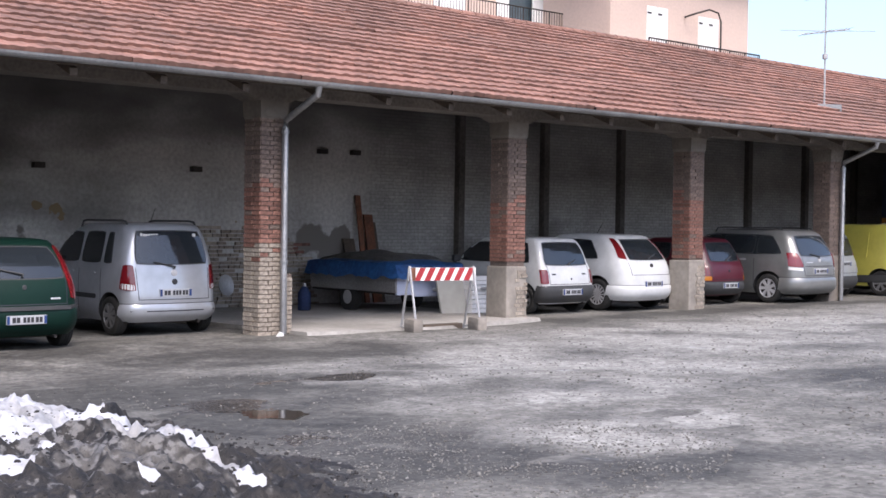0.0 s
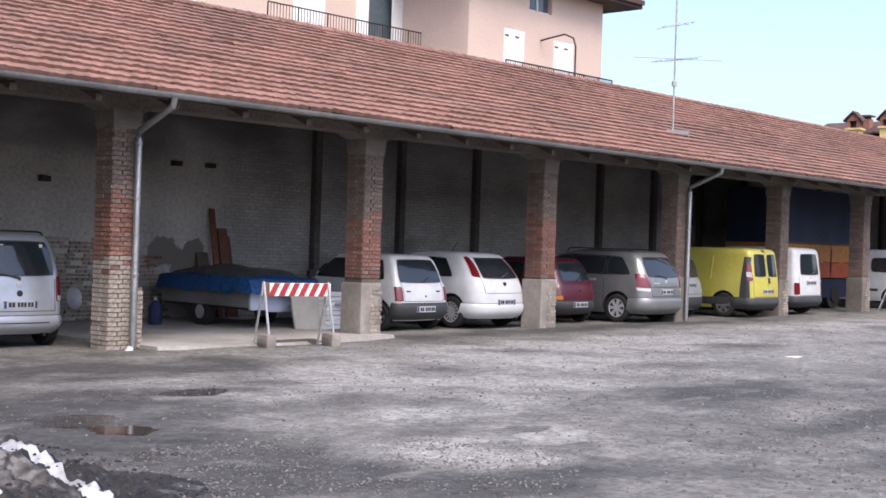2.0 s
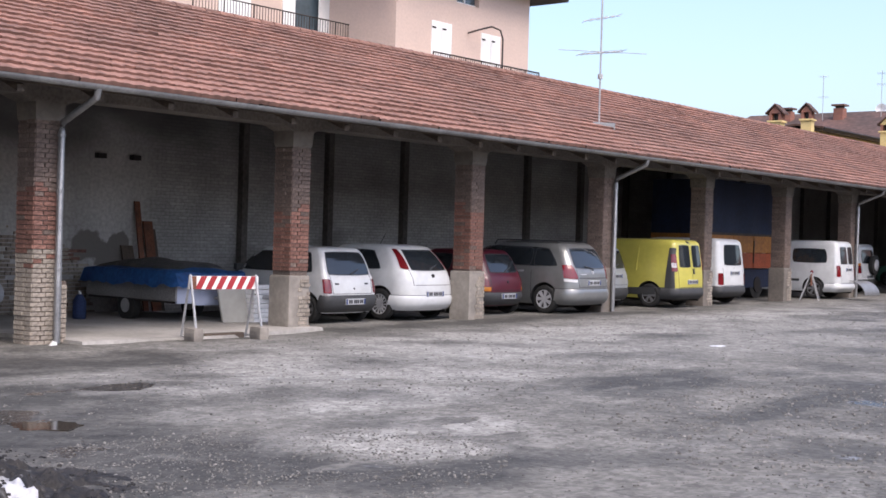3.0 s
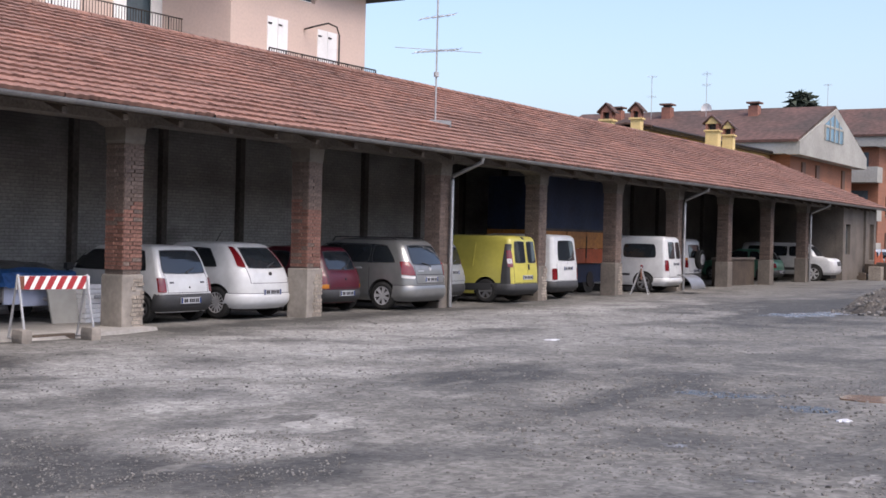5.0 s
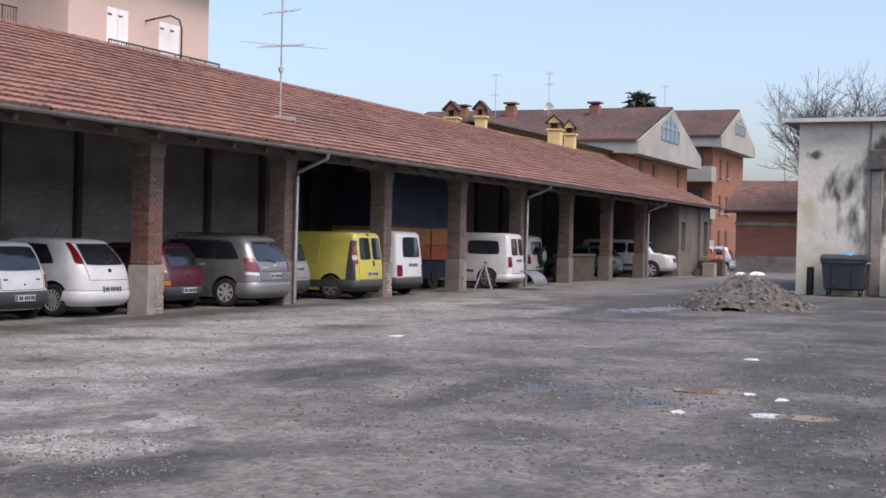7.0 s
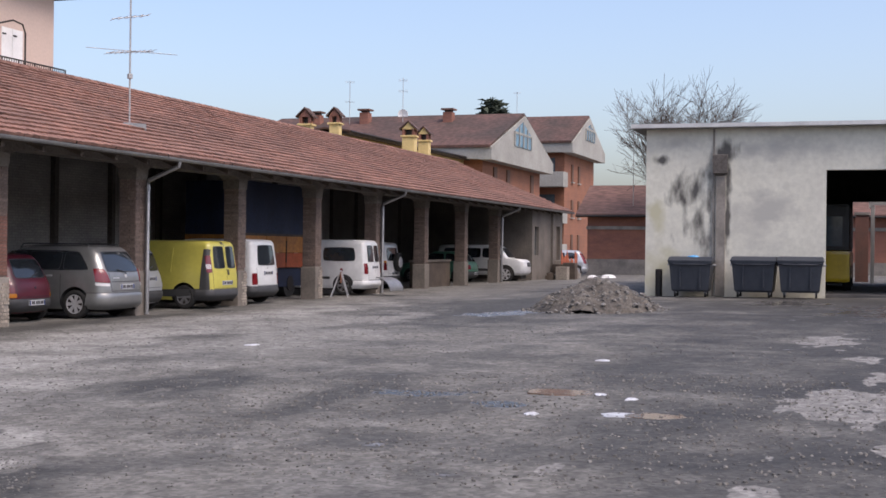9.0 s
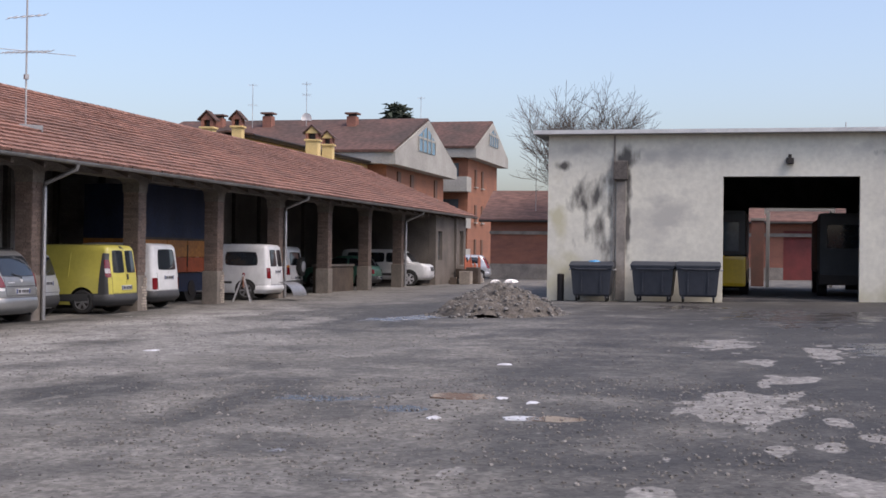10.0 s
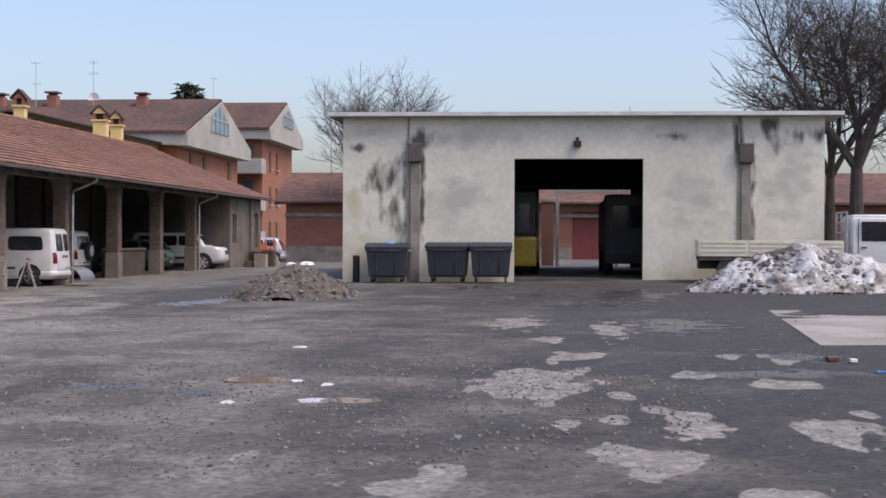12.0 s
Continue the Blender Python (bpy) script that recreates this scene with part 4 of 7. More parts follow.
def car(name, m, label, colour, levels, rear_glass=(), side_glass=(), wheels=(0.62, 3.0, 0.29), rim="alloy", spokes=9, bumper=("same", 0.52), lamps=(), plate_z=0.75, seams=(), gate=(0.58, 0.62), extras=(), category="car", band=None, roof_black=False):
    c = thing(name, m, label, category, "parked vehicles")
    sh = Shape(levels)
    zs = []
    for a, b in zip(levels, levels[1:]):
        k = max(1, int((b[0] - a[0]) / 0.055))
        zs += [a[0] + (b[0] - a[0]) * j / k for j in range(k)]
    top = levels[-1][0]
    loops = [sh.loop(levels[0][0], 0.10, 0.02)] + [sh.loop(z) for z in zs + [top]]
    loops += [sh.loop(top, i, u) for i, u in ((0.06, 0.012), (0.16, 0.024), (0.32, 0.033))]
    body = link("body", loft(bmesh.new(), loops), colour)
    cut_arches(body, sh.W, wheels)
    body.parent = c
    rear = sh.rear
    part("underbody", B(-sh.W + 0.30, 0.3, 0.17, sh.W - 0.30, sh.L - 0.3, 0.34), "iron", body)
    part("exhaust", tube(bmesh.new(), [(0.42, 0.5, 0.20), (0.42, 0.06, 0.19)], 0.022, 8), "iron", c)
    for y in wheels[:2]:
        for s in (-1, 1):
            wheel(c, s * (sh.W - 0.10), y, wheels[2], 0.18, rim, spokes)
    for quad in rear_glass:
        g = part("rear_window", skin(rear, quad, 0.007, 0.22, 12, 8), "glass", c)
        part("window_seal", skin(rear, grown(quad, 0.016), 0.003, 0.22, 12, 8), "plastic", g)
    for s in (-1, 1):
        if band:
            part("window_band", skin(lambda y, z, o, s=s: sh.side(s, y, z, o), band, 0.003, 0.25, 16, 6), "glass", c)
        for quad in side_glass:
            where = lambda y, z, o, s=s: sh.side(s, y, z, o)
            g = part("side_window", skin(where, quad, 0.007, 0.3, 10, 6), "glass", c)
            part("window_seal", skin(where, grown(quad, 0.014), 0.003, 0.3, 10, 6), "plastic", g)
        for y in seams:
            part("door_seam", skin(lambda u, z, o, s=s: sh.side(s, u, z, o), ((y, 0.30), (y + 0.010, 0.30), (y + 0.010, 0.96), (y, 0.96)), 0.0015, 0.0, 1, 10), "ink", body)
        g0, g1 = gate
        part("tailgate_seam", skin(rear, ((s * g1 - 0.005, g0), (s * g1 + 0.005, g0), (s * (g1 + 0.02) + 0.005, 1.0), (s * (g1 + 0.02) - 0.005, 1.0)), 0.0015, 0.0, 1, 10), "ink", body)
    part("tailgate_seam", skin(rear, ((-gate[1], gate[0]), (gate[1], gate[0]), (gate[1], gate[0] + 0.010), (-gate[1], gate[0] + 0.010)), 0.0015, 0.0, 12, 1), "ink", body)
    bmat, bz = bumper
    wrap = sh.W + wheels[0] - wheels[2] - 0.16
    prof = lambda v: 0.012 + 0.028 * math.sin(math.pi * min(1.0, v * 1.08)) ** 0.6
    bm = bmesh.new()
    rows = []
    for j in range(9):
        v = j / 8
        o = prof(v) if j < 8 else 0.002
        rows.append([bm.verts.new(rear(-wrap + 2 * wrap * k / 32, 0.215 + (bz - 0.215) * v, o)) for k in range(33)])
    for a, b in zip(rows, rows[1:]):
        for k in range(32):
            bm.faces.new((a[k], a[k + 1], b[k + 1], b[k]))
    part("rear_bumper", bm, colour if bmat == "same" else bmat, c, smooth=True)
    part("bumper_seam", skin(rear, ((-wrap, bz), (wrap, bz), (wrap, bz + 0.010), (-wrap, bz + 0.010)), 0.0015, 0.0, 32, 1), "ink", body)
    for quad, mt in lamps:
        for s in (-1, 1):
            part("tail_light", skin(lambda u, z, o, s=s: rear(u * s, z, o), quad, 0.014, 0.25, 6, 8), mt, c)
    py = sh.level(plate_z)[0] - (0.048 if plate_z < bz else 0.014)
    if plate_z:
        pl = part("number_plate", B(-0.26, py, plate_z - 0.056, 0.26, py + 0.045, plate_z + 0.056, bevel=0.006), "plate", c, "white number plate with dark bars")
        for a, b, mt in ((-0.258, -0.222, "plate_blue"), (0.222, 0.258, "plate_blue"), (-0.19, -0.145, "ink"), (-0.135, -0.09, "ink"), (-0.05, -0.012, "ink"), (0.0, 0.038, "ink"), (0.05, 0.088, "ink"), (0.11, 0.15, "ink"), (0.16, 0.20, "ink")):
            hz = 0.05 if mt == "plate_blue" else 0.034
            part("plate_bar", B(a, py - 0.003, plate_z - hz, b, py + 0.003, plate_z + hz), mt, pl)
    if roof_black:
        part("roof_panel", loft(bmesh.new(), [sh.loop(top - 0.01, -0.004), sh.loop(top, 0.05, 0.016), sh.loop(top, 0.16, 0.029), sh.loop(top, 0.32, 0.038)]), "plastic", c, "dark roof", smooth=True)
    for e in extras:
        kind, a = e[0], e[1:]
        if kind == "wiper":
            z0, lean = a[0], a[1] if len(a) > 1 else -0.30
            part("wiper", tube(bmesh.new(), [rear(0.0, z0 - 0.03, 0.02), rear(0.02, z0, 0.03), rear(lean, z0 + 0.07, 0.022)], [0.018, 0.014, 0.008], 6), "plastic", c)
        elif kind == "mirrors":
            y, z0 = a[:2]
            for s in (-1, 1):
                p = sh.side(s, y, z0, 0.0)
                part("mirror", box(bmesh.new(), min(p.x + s * 0.03, p.x + s * 0.2), y, z0 - 0.06, max(p.x + s * 0.03, p.x + s * 0.2), y + 0.1, z0 + 0.07, bevel=0.035), a[2] if len(a) > 2 else colour, c)
        elif kind == "rails":
            y0, y1, w2 = a
            for s in (-1, 1):
                part("roof_rail", tube(bmesh.new(), [(s * w2, y0, top - 0.04), (s * w2, y0 + 0.06, top + 0.045), (s * w2, y0 + 0.2, top + 0.06), (s * w2, y1 - 0.2, top + 0.06), (s * w2, y1 - 0.06, top + 0.045), (s * w2, y1, top - 0.04)], 0.018, 6), "plastic", c)
        elif kind == "handle":
            y, z0, mt = a
            for s in (-1, 1):
                part("door_handle", skin(lambda u, z, o, s=s: sh.side(s, u, z, o), ((y, z0 - 0.022), (y + 0.17, z0 - 0.022), (y + 0.17, z0 + 0.022), (y, z0 + 0.022)), 0.03, 0.8, 4, 3), colour if mt == "same" else mt, c)
        elif kind == "panel":
            nm, quad, mt = a[:3]
            part(nm, skin(rear, quad, a[3] if len(a) > 3 else 0.005, 0.08, 8, 4), mt, c)
        elif kind == "flank":
            nm, quad, mt = a[:3]
            for s in (-1, 1):
                part(nm, skin(lambda u, z, o, s=s: sh.side(s, u, z, o), quad, a[3] if len(a) > 3 else 0.008, 0.08, 10, 4), mt, c)
        elif kind == "badge":
            z0, rr, mt = a
            y = sh.level(z0)[0]
            part("badge", tube(bmesh.new(), [(0, y + 0.01, z0), (0, y - 0.010, z0), (0, y - 0.014, z0)], [rr, rr, rr * 0.7], 18), mt, c)
        elif kind == "aerial":
            y = a[0]
            part("aerial", tube(bmesh.new(), [(0, y, top + 0.02), (0, y - 0.16, top + 0.25)], [0.008, 0.004], 5), "plastic", c)
        elif kind == "spoiler":
            z0, w2 = a
            part("roof_spoiler", skin(rear, ((-w2, z0 - 0.025), (w2, z0 - 0.025), (w2 * 0.97, z0 + 0.03), (-w2 * 0.97, z0 + 0.03)), 0.035, 0.1, 12, 3, 0.06), colour, c)
        elif kind == "spare":
            z0, rr = a
            y = sh.level(z0)[0]
            sp = part("spare_wheel", loft(bmesh.new(), [[(0.22 + q * rr * math.cos(k * math.pi / 14), y - d, z0 + q * rr * math.sin(k * math.pi / 14)) for k in range(28)] for d, q in ((0.0, 0.8), (0.03, 0.96), (0.10, 1.0), (0.17, 0.96), (0.20, 0.8), (0.19, 0.6))]), "tyre", c, smooth=True)
            part("wheel_cover", tube(bmesh.new(), [(0.22, y - 0.18, z0), (0.22, y - 0.205, z0), (0.22, y - 0.22, z0)], [rr * 0.58, rr * 0.56, rr * 0.2], 20), "alloy", sp)
        elif kind == "front":
            front = lambda u, z, o: sh.rear(u, z, o, True)
            part("windshield", skin(front, a[0], 0.007, 0.15, 10, 6), "glass", c)
            part("grille", skin(front, a[1], 0.008, 0.1, 6, 3), "plastic", c)
            for s in (-1, 1):
                part("headlight", skin(lambda u, z, o, s=s: front(u * s, z, o), a[2], 0.012, 0.3, 6, 4), "clear_lens", c)
            part("front_bumper", skin(front, a[3], 0.03, 0.1, 14, 4, 0.06), "alloy", c)
    return c


def at(x, y, turn=0.0):
    return pose(x, y, lie(x, y) - 0.005, 0, 0, turn)


def hatch(L, W, H, belt, tail=0.35, hood=0.95, nose=0.75, wid_top=0.80, lean=0.55, r=0.24):
    """Body levels of a small hatchback."""
    w = W / 2
    return [(0.20, 0.12, L - 0.14, w * 0.92, r * 0.9), (0.33, 0.03, L - 0.02, w * 0.98, r), (0.52, 0.0, L, w, r), (nose, 0.03, L - 0.06, w * 0.995, r), (belt - 0.04, 0.08, L - 0.35, w * 0.97, r),
            (belt, 0.11, L - hood, w * 0.955, r * 0.85), (belt + (H - belt) * 0.5, 0.11 + tail * 0.45, L - hood - lean * 0.62, w * (0.955 + wid_top) / 2, r * 0.75),
            (H - 0.09, 0.11 + tail * 0.86, L - hood - lean * 1.25, w * wid_top, r * 0.7), (H - 0.03, 0.14 + tail, L - hood - lean * 1.45, w * wid_top * 0.93, r * 0.65)]


SILVER = paint("silver_paint", (0.44, 0.46, 0.49), 0.3, 0.4)
WHITE = paint("white_car_paint", (0.60, 0.61, 0.61), 0.35)
GREEN = paint("dark_green_paint", (0.004, 0.020, 0.0145), 0.5, coat=0.0, spec=0.15)
RED = paint("maroon_paint", (0.085, 0.010, 0.020), 0.35, coat=0.15, spec=0.4)
YELLOW = paint("yellow_paint", (0.50, 0.45, 0.09), 0.4)
TEAL = paint("pale_green_paint", (0.05, 0.16, 0.11), 0.35)
CHAMPAGNE = paint("grey_silver_paint", (0.235, 0.24, 0.237), 0.3, 0.45)


def flat(w0, w1, z0, z1):
    return ((-w0, z0), (w0, z0), (w1, z1), (-w1, z1))


# dark green hatchback
car("green_hatchback", at(6.70, 15.42), "dark green hatchback with tall red rear lamps", GREEN, hatch(3.8, 1.62, 1.43, 0.92, 0.42), [flat(0.62, 0.50, 0.93, 1.32)], sides((0.62, 1.2, 0.97, 1.30, 0.2, 0.0), (1.32, 2.75, 0.97, 1.31, 0.0, 0.5)),
    (0.6, 3.05, 0.28), bumper=("same", 0.57), lamps=((((0.67, 0.66), (0.86, 0.66), (0.67, 1.34), (0.57, 1.34)), "red_lens"),), plate_z=0.42, seams=(1.26, 2.8), gate=(0.60, 0.60),
    extras=(("wiper", 0.98, -0.32), ("panel", "bumper_trim", flat(0.86, 0.86, 0.535, 0.585), "plastic", 0.04), ("badge", 0.82, 0.03, "plastic"), ("panel", "badge_bar", ((0.36, 0.665), (0.5, 0.665), (0.5, 0.685), (0.36, 0.685)), "alloy"), ("panel", "badge_bar", ((-0.5, 0.665), (-0.4, 0.665), (-0.4, 0.685), (-0.5, 0.685)), "alloy"), ("mirrors", 2.5, 1.0, "plastic")))
# silver mini people carrier
lv = [(0.2, 0.12, 3.36, 0.74, 0.2), (0.33, 0.02, 3.48, 0.79, 0.21), (0.50, 0.0, 3.5, 0.80, 0.21), (0.8, 0.045, 3.4, 0.80, 0.20), (0.98, 0.075, 3.05, 0.785, 0.19), (1.02, 0.085, 2.65, 0.78, 0.17), (1.35, 0.19, 2.25, 0.715, 0.15), (1.56, 0.28, 1.9, 0.655, 0.15), (1.62, 0.34, 1.72, 0.61, 0.14)]
ag = car("silver_mini_mpv", at(9.54, 16.70), "silver mini people carrier with black roof rails", SILVER, lv, [flat(0.63, 0.54, 1.05, 1.53)], sides((0.50, 0.74, 1.06, 1.50, 0.10, 0.0), (0.84, 1.48, 1.06, 1.51, 0.02, 0.04), (1.56, 2.5, 1.06, 1.50, 0.0, 0.42)),
         (0.55, 2.92, 0.285), rim="dull_rim", spokes=7, bumper=("same", 0.47), lamps=((((0.64, 0.66), (0.90, 0.68), (0.80, 1.04), (0.66, 1.04)), "red_lens"), (((0.665, 0.67), (0.86, 0.69), (0.85, 0.77), (0.665, 0.75)), "clear_lens")), plate_z=0.63, seams=(0.80, 1.52, 2.55), gate=(0.53, 0.61),
         extras=(("wiper", 1.01, -0.33), ("rails", 0.42, 1.9, 0.565), ("badge", 0.92, 0.05, "alloy"), ("badge", 0.79, 0.045, "ink"), ("mirrors", 2.4, 1.1, "plastic"), ("handle", 0.95, 0.90, "same"), ("handle", 1.66, 0.90, "same"), ("aerial", 0.8), ("flank", "side_trim", ((0.95, 0.52), (2.5, 0.52), (2.5, 0.59), (0.95, 0.59)), "plastic"), ("panel", "bumper_step", flat(0.95, 0.95, 0.36, 0.375), "ink", 0.043)))
for k in range(7):
    part("window_letter", B(-0.46 + 0.042 * k, 0.235, 1.455, -0.43 + 0.042 * k, 0.26, 1.50 if k == 0 else 1.488), "sign_white", ag)
part("window_sticker", B(0.40, 0.235, 1.45, 0.45, 0.26, 1.495), "sign_white", ag)
# boxy white hatchback
car("white_hatchback", at(17.66, 16.33), "boxy white hatchback with black bumper", WHITE, hatch(3.41, 1.48, 1.43, 0.90, 0.27, 0.85, 0.72, 0.80, 0.5, 0.11), [flat(0.60, 0.50, 0.92, 1.33)], sides((0.42, 0.98, 0.96, 1.32, 0.14, 0.0), (1.08, 2.45, 0.96, 1.32, 0.0, 0.45)),
    (0.55, 2.7, 0.27), rim="dull_rim", spokes=6, bumper=("plastic", 0.53), lamps=((((0.60, 0.57), (0.76, 0.57), (0.745, 0.84), (0.60, 0.84)), "red_lens"),), plate_z=0.42, seams=(1.03, 2.5), gate=(0.56, 0.56),
    extras=(("badge", 0.66, 0.018, "ink"), ("panel", "badge_bar", ((-0.5, 0.735), (-0.40, 0.735), (-0.40, 0.765), (-0.5, 0.765)), "ink"), ("panel", "badge_bar", ((0.34, 0.735), (0.46, 0.735), (0.46, 0.765), (0.34, 0.765)), "ink"), ("mirrors", 2.3, 0.99, "plastic"), ("wiper", 0.945, 0.25), ("flank", "sill_trim", ((0.95, 0.22), (2.3, 0.22), (2.3, 0.36), (0.95, 0.36)), "plastic")))
# rounded white hatchback
car("white_hatchback", at(19.70, 16.05), "rounded white hatchback with spoked alloy wheels", WHITE, hatch(4.03, 1.69, 1.49, 0.95, 0.50, 1.05, 0.78, 0.76, 0.6, 0.36), [flat(0.57, 0.46, 1.0, 1.39)], sides((0.72, 1.34, 1.01, 1.36, 0.32, 0.0), (1.42, 3.0, 1.01, 1.37, 0.0, 0.55)),
    (0.74, 3.25, 0.31), spokes=14, bumper=("same", 0.50), lamps=((((0.60, 1.0), (0.76, 1.03), (0.63, 1.41), (0.53, 1.41)), "red_lens"), (((0.44, 0.33), (0.66, 0.35), (0.64, 0.39), (0.46, 0.375)), "red_lens")), plate_z=0.53, seams=(1.38,), gate=(0.70, 0.60),
    extras=(("wiper", 1.03, 0.28), ("badge", 0.88, 0.045, "iron"), ("mirrors", 2.8, 1.05), ("handle", 1.02, 0.92, "plastic"), ("aerial", 1.5), ("spoiler", 1.42, 0.5)), band=((0.68, 0.99), (3.1, 0.99), (2.5, 1.385), (1.05, 1.385)))
# small maroon hatchback
car("maroon_hatchback", at(22.70, 16.42), "small maroon hatchback with dark bumper", RED, hatch(3.32, 1.5, 1.42, 0.90, 0.30, 0.8, 0.74, 0.78, 0.5, 0.24), [flat(0.53, 0.46, 0.93, 1.31)], sides((0.45, 1.0, 0.96, 1.30, 0.15, 0.0), (1.1, 2.4, 0.96, 1.30, 0.0, 0.42)),
    (0.5, 2.65, 0.27), rim="dull_rim", spokes=6, bumper=("plastic", 0.49), lamps=((((0.62, 0.62), (0.80, 0.62), (0.76, 0.98), (0.66, 0.98)), "red_lens"), (((0.60, 0.52), (0.80, 0.52), (0.80, 0.61), (0.60, 0.61)), "orange_lens")), plate_z=0.41, seams=(1.05,), gate=(0.53, 0.57), extras=(("badge", 0.72, 0.03, "ink"), ("wiper", 0.96, 0.26), ("mirrors", 2.25, 1.0, "plastic")))
# grey silver people carrier
lv = [(0.2, 0.12, 4.16, 0.80, 0.24), (0.33, 0.02, 4.28, 0.86, 0.28), (0.50, 0.0, 4.3, 0.87, 0.29), (0.82, 0.04, 4.2, 0.87, 0.29), (0.98, 0.08, 3.8, 0.855, 0.27), (1.02, 0.10, 3.3, 0.845, 0.25), (1.32, 0.27, 2.85, 0.76, 0.2), (1.50, 0.40, 2.45, 0.69, 0.19), (1.57, 0.50, 2.2, 0.63, 0.18)]
car("silver_people_carrier", at(24.67, 15.45), "grey silver people carrier with dark roof and red lamps", CHAMPAGNE, lv, [flat(0.66, 0.55, 1.03, 1.46)], sides((0.42, 1.10, 1.07, 1.45, 0.34, 0.0), (1.18, 2.05, 1.07, 1.46, 0.0, 0.03), (2.12, 3.15, 1.07, 1.46, 0.0, 0.5)),
    (0.80, 3.5, 0.315), spokes=7, bumper=("same", 0.56), lamps=((((0.62, 0.78), (0.96, 0.80), (0.92, 1.10), (0.70, 1.10)), "red_lens"), (((0.66, 0.71), (0.95, 0.73), (0.95, 0.79), (0.64, 0.77)), "clear_lens")), plate_z=0.70, seams=(1.14, 2.08, 3.1), gate=(0.60, 0.60),
    extras=(("wiper", 1.01, -0.3), ("rails", 0.6, 2.4, 0.575), ("badge", 0.93, 0.04, "alloy"), ("mirrors", 3.0, 1.12), ("handle", 1.35, 0.93, "alloy"), ("handle", 2.25, 0.93, "alloy"), ("panel", "badge_bar", ((-0.5, 0.88), (-0.28, 0.88), (-0.28, 0.90), (-0.5, 0.90)), "alloy"), ("panel", "gate_moulding", flat(0.58, 0.58, 0.80, 0.815), "ink", 0.003)), band=((0.38, 1.05), (3.25, 1.05), (2.65, 1.49), (0.78, 1.48)), roof_black=True)
# small silver car beside a pillar
car("silver_hatchback", at(27.30, 16.45), "small upright silver hatchback with black bumper", SILVER, hatch(3.54, 1.54, 1.54, 0.98, 0.20, 0.8, 0.8, 0.82, 0.5, 0.2), [flat(0.60, 0.54, 1.0, 1.42)], sides((0.45, 1.15, 1.04, 1.40, 0.1, 0.0), (1.25, 2.55, 1.04, 1.40, 0.0, 0.42)),
    (0.55, 2.85, 0.28), rim="dull_rim", spokes=6, bumper=("plastic", 0.50), lamps=((((0.68, 0.98), (0.80, 0.98), (0.76, 1.38), (0.66, 1.38)), "red_lens"), (((0.66, 0.58), (0.80, 0.58), (0.80, 0.72), (0.68, 0.72)), "clear_lens")), plate_z=0.80, seams=(1.2,), extras=(("wiper", 1.03, 0.28),))


def van_levels(L, W, H, belt=1.0, tail=0.06):
    w = W / 2
    return [(0.22, 0.10, L - 0.14, w * 0.94, 0.16), (0.36, 0.0, L - 0.02, w * 0.99, 0.17), (0.55, 0.0, L, w, 0.17), (0.85, 0.02, L - 0.1, w, 0.15), (belt, 0.04, L - 0.5, w * 0.99, 0.14), (belt + 0.04, 0.045, L - 0.8, w * 0.985, 0.14), (H * 0.8, tail + 0.04, L - 1.25, w * 0.945, 0.13), (H - 0.11, tail + 0.08, L - 1.65, w * 0.90, 0.12), (H - 0.035, tail + 0.15, L - 1.8, w * 0.83, 0.12)]


def door_gap(H):
    return ("panel", "door_gap", ((-0.006, 0.5), (0.006, 0.5), (0.006, H - 0.12), (-0.006, H - 0.12)), "ink", 0.002)


car("yellow_van", at(29.42, 15.5), "yellow panel van with grey bumper and glazed rear doors", YELLOW, van_levels(4.0, 1.60, 1.74), [((-0.60, 1.04), (-0.07, 1.04), (-0.07, 1.58), (-0.55, 1.58)), ((0.07, 1.04), (0.60, 1.04), (0.55, 1.58), (0.07, 1.58))], sides((2.15, 3.05, 1.06, 1.52, 0.0, 0.45)),
    (0.82, 3.2, 0.30), rim="dull_rim", spokes=6, bumper=("plastic", 0.50), lamps=((((0.70, 0.92), (0.84, 0.92), (0.82, 1.36), (0.69, 1.36)), "red_lens"), (((0.71, 1.02), (0.83, 1.02), (0.83, 1.14), (0.71, 1.14)), "clear_lens")), plate_z=0.66, seams=(2.1, 3.1), gate=(0.52, 0.66), category="van",
    extras=(door_gap(1.74), ("mirrors", 2.85, 1.12, "plastic"), ("flank", "side_guard", ((0.20, 0.30), (2.0, 0.30), (2.0, 0.46), (0.20, 0.52)), "plastic"), ("flank", "corner_guard", ((0.05, 0.46), (0.34, 0.46), (0.26, 1.52), (0.12, 1.52)), "plastic", 0.006), ("panel", "door_lock", ((0.03, 0.86), (0.10, 0.86), (0.09, 1.0), (0.03, 1.0)), "plastic", 0.03), ("flank", "stiffening_rib", ((1.18, 0.92), (1.23, 0.92), (1.19, 1.54), (1.14, 1.54)), YELLOW, 0.016), ("flank", "stiffening_rib", ((1.95, 0.92), (2.0, 0.92), (1.98, 1.54), (1.93, 1.54)), YELLOW, 0.016), ("panel", "hinge_guard", ((-0.12, 1.64), (-0.02, 1.64), (-0.02, 1.70), (-0.12, 1.70)), "plastic", 0.02)))
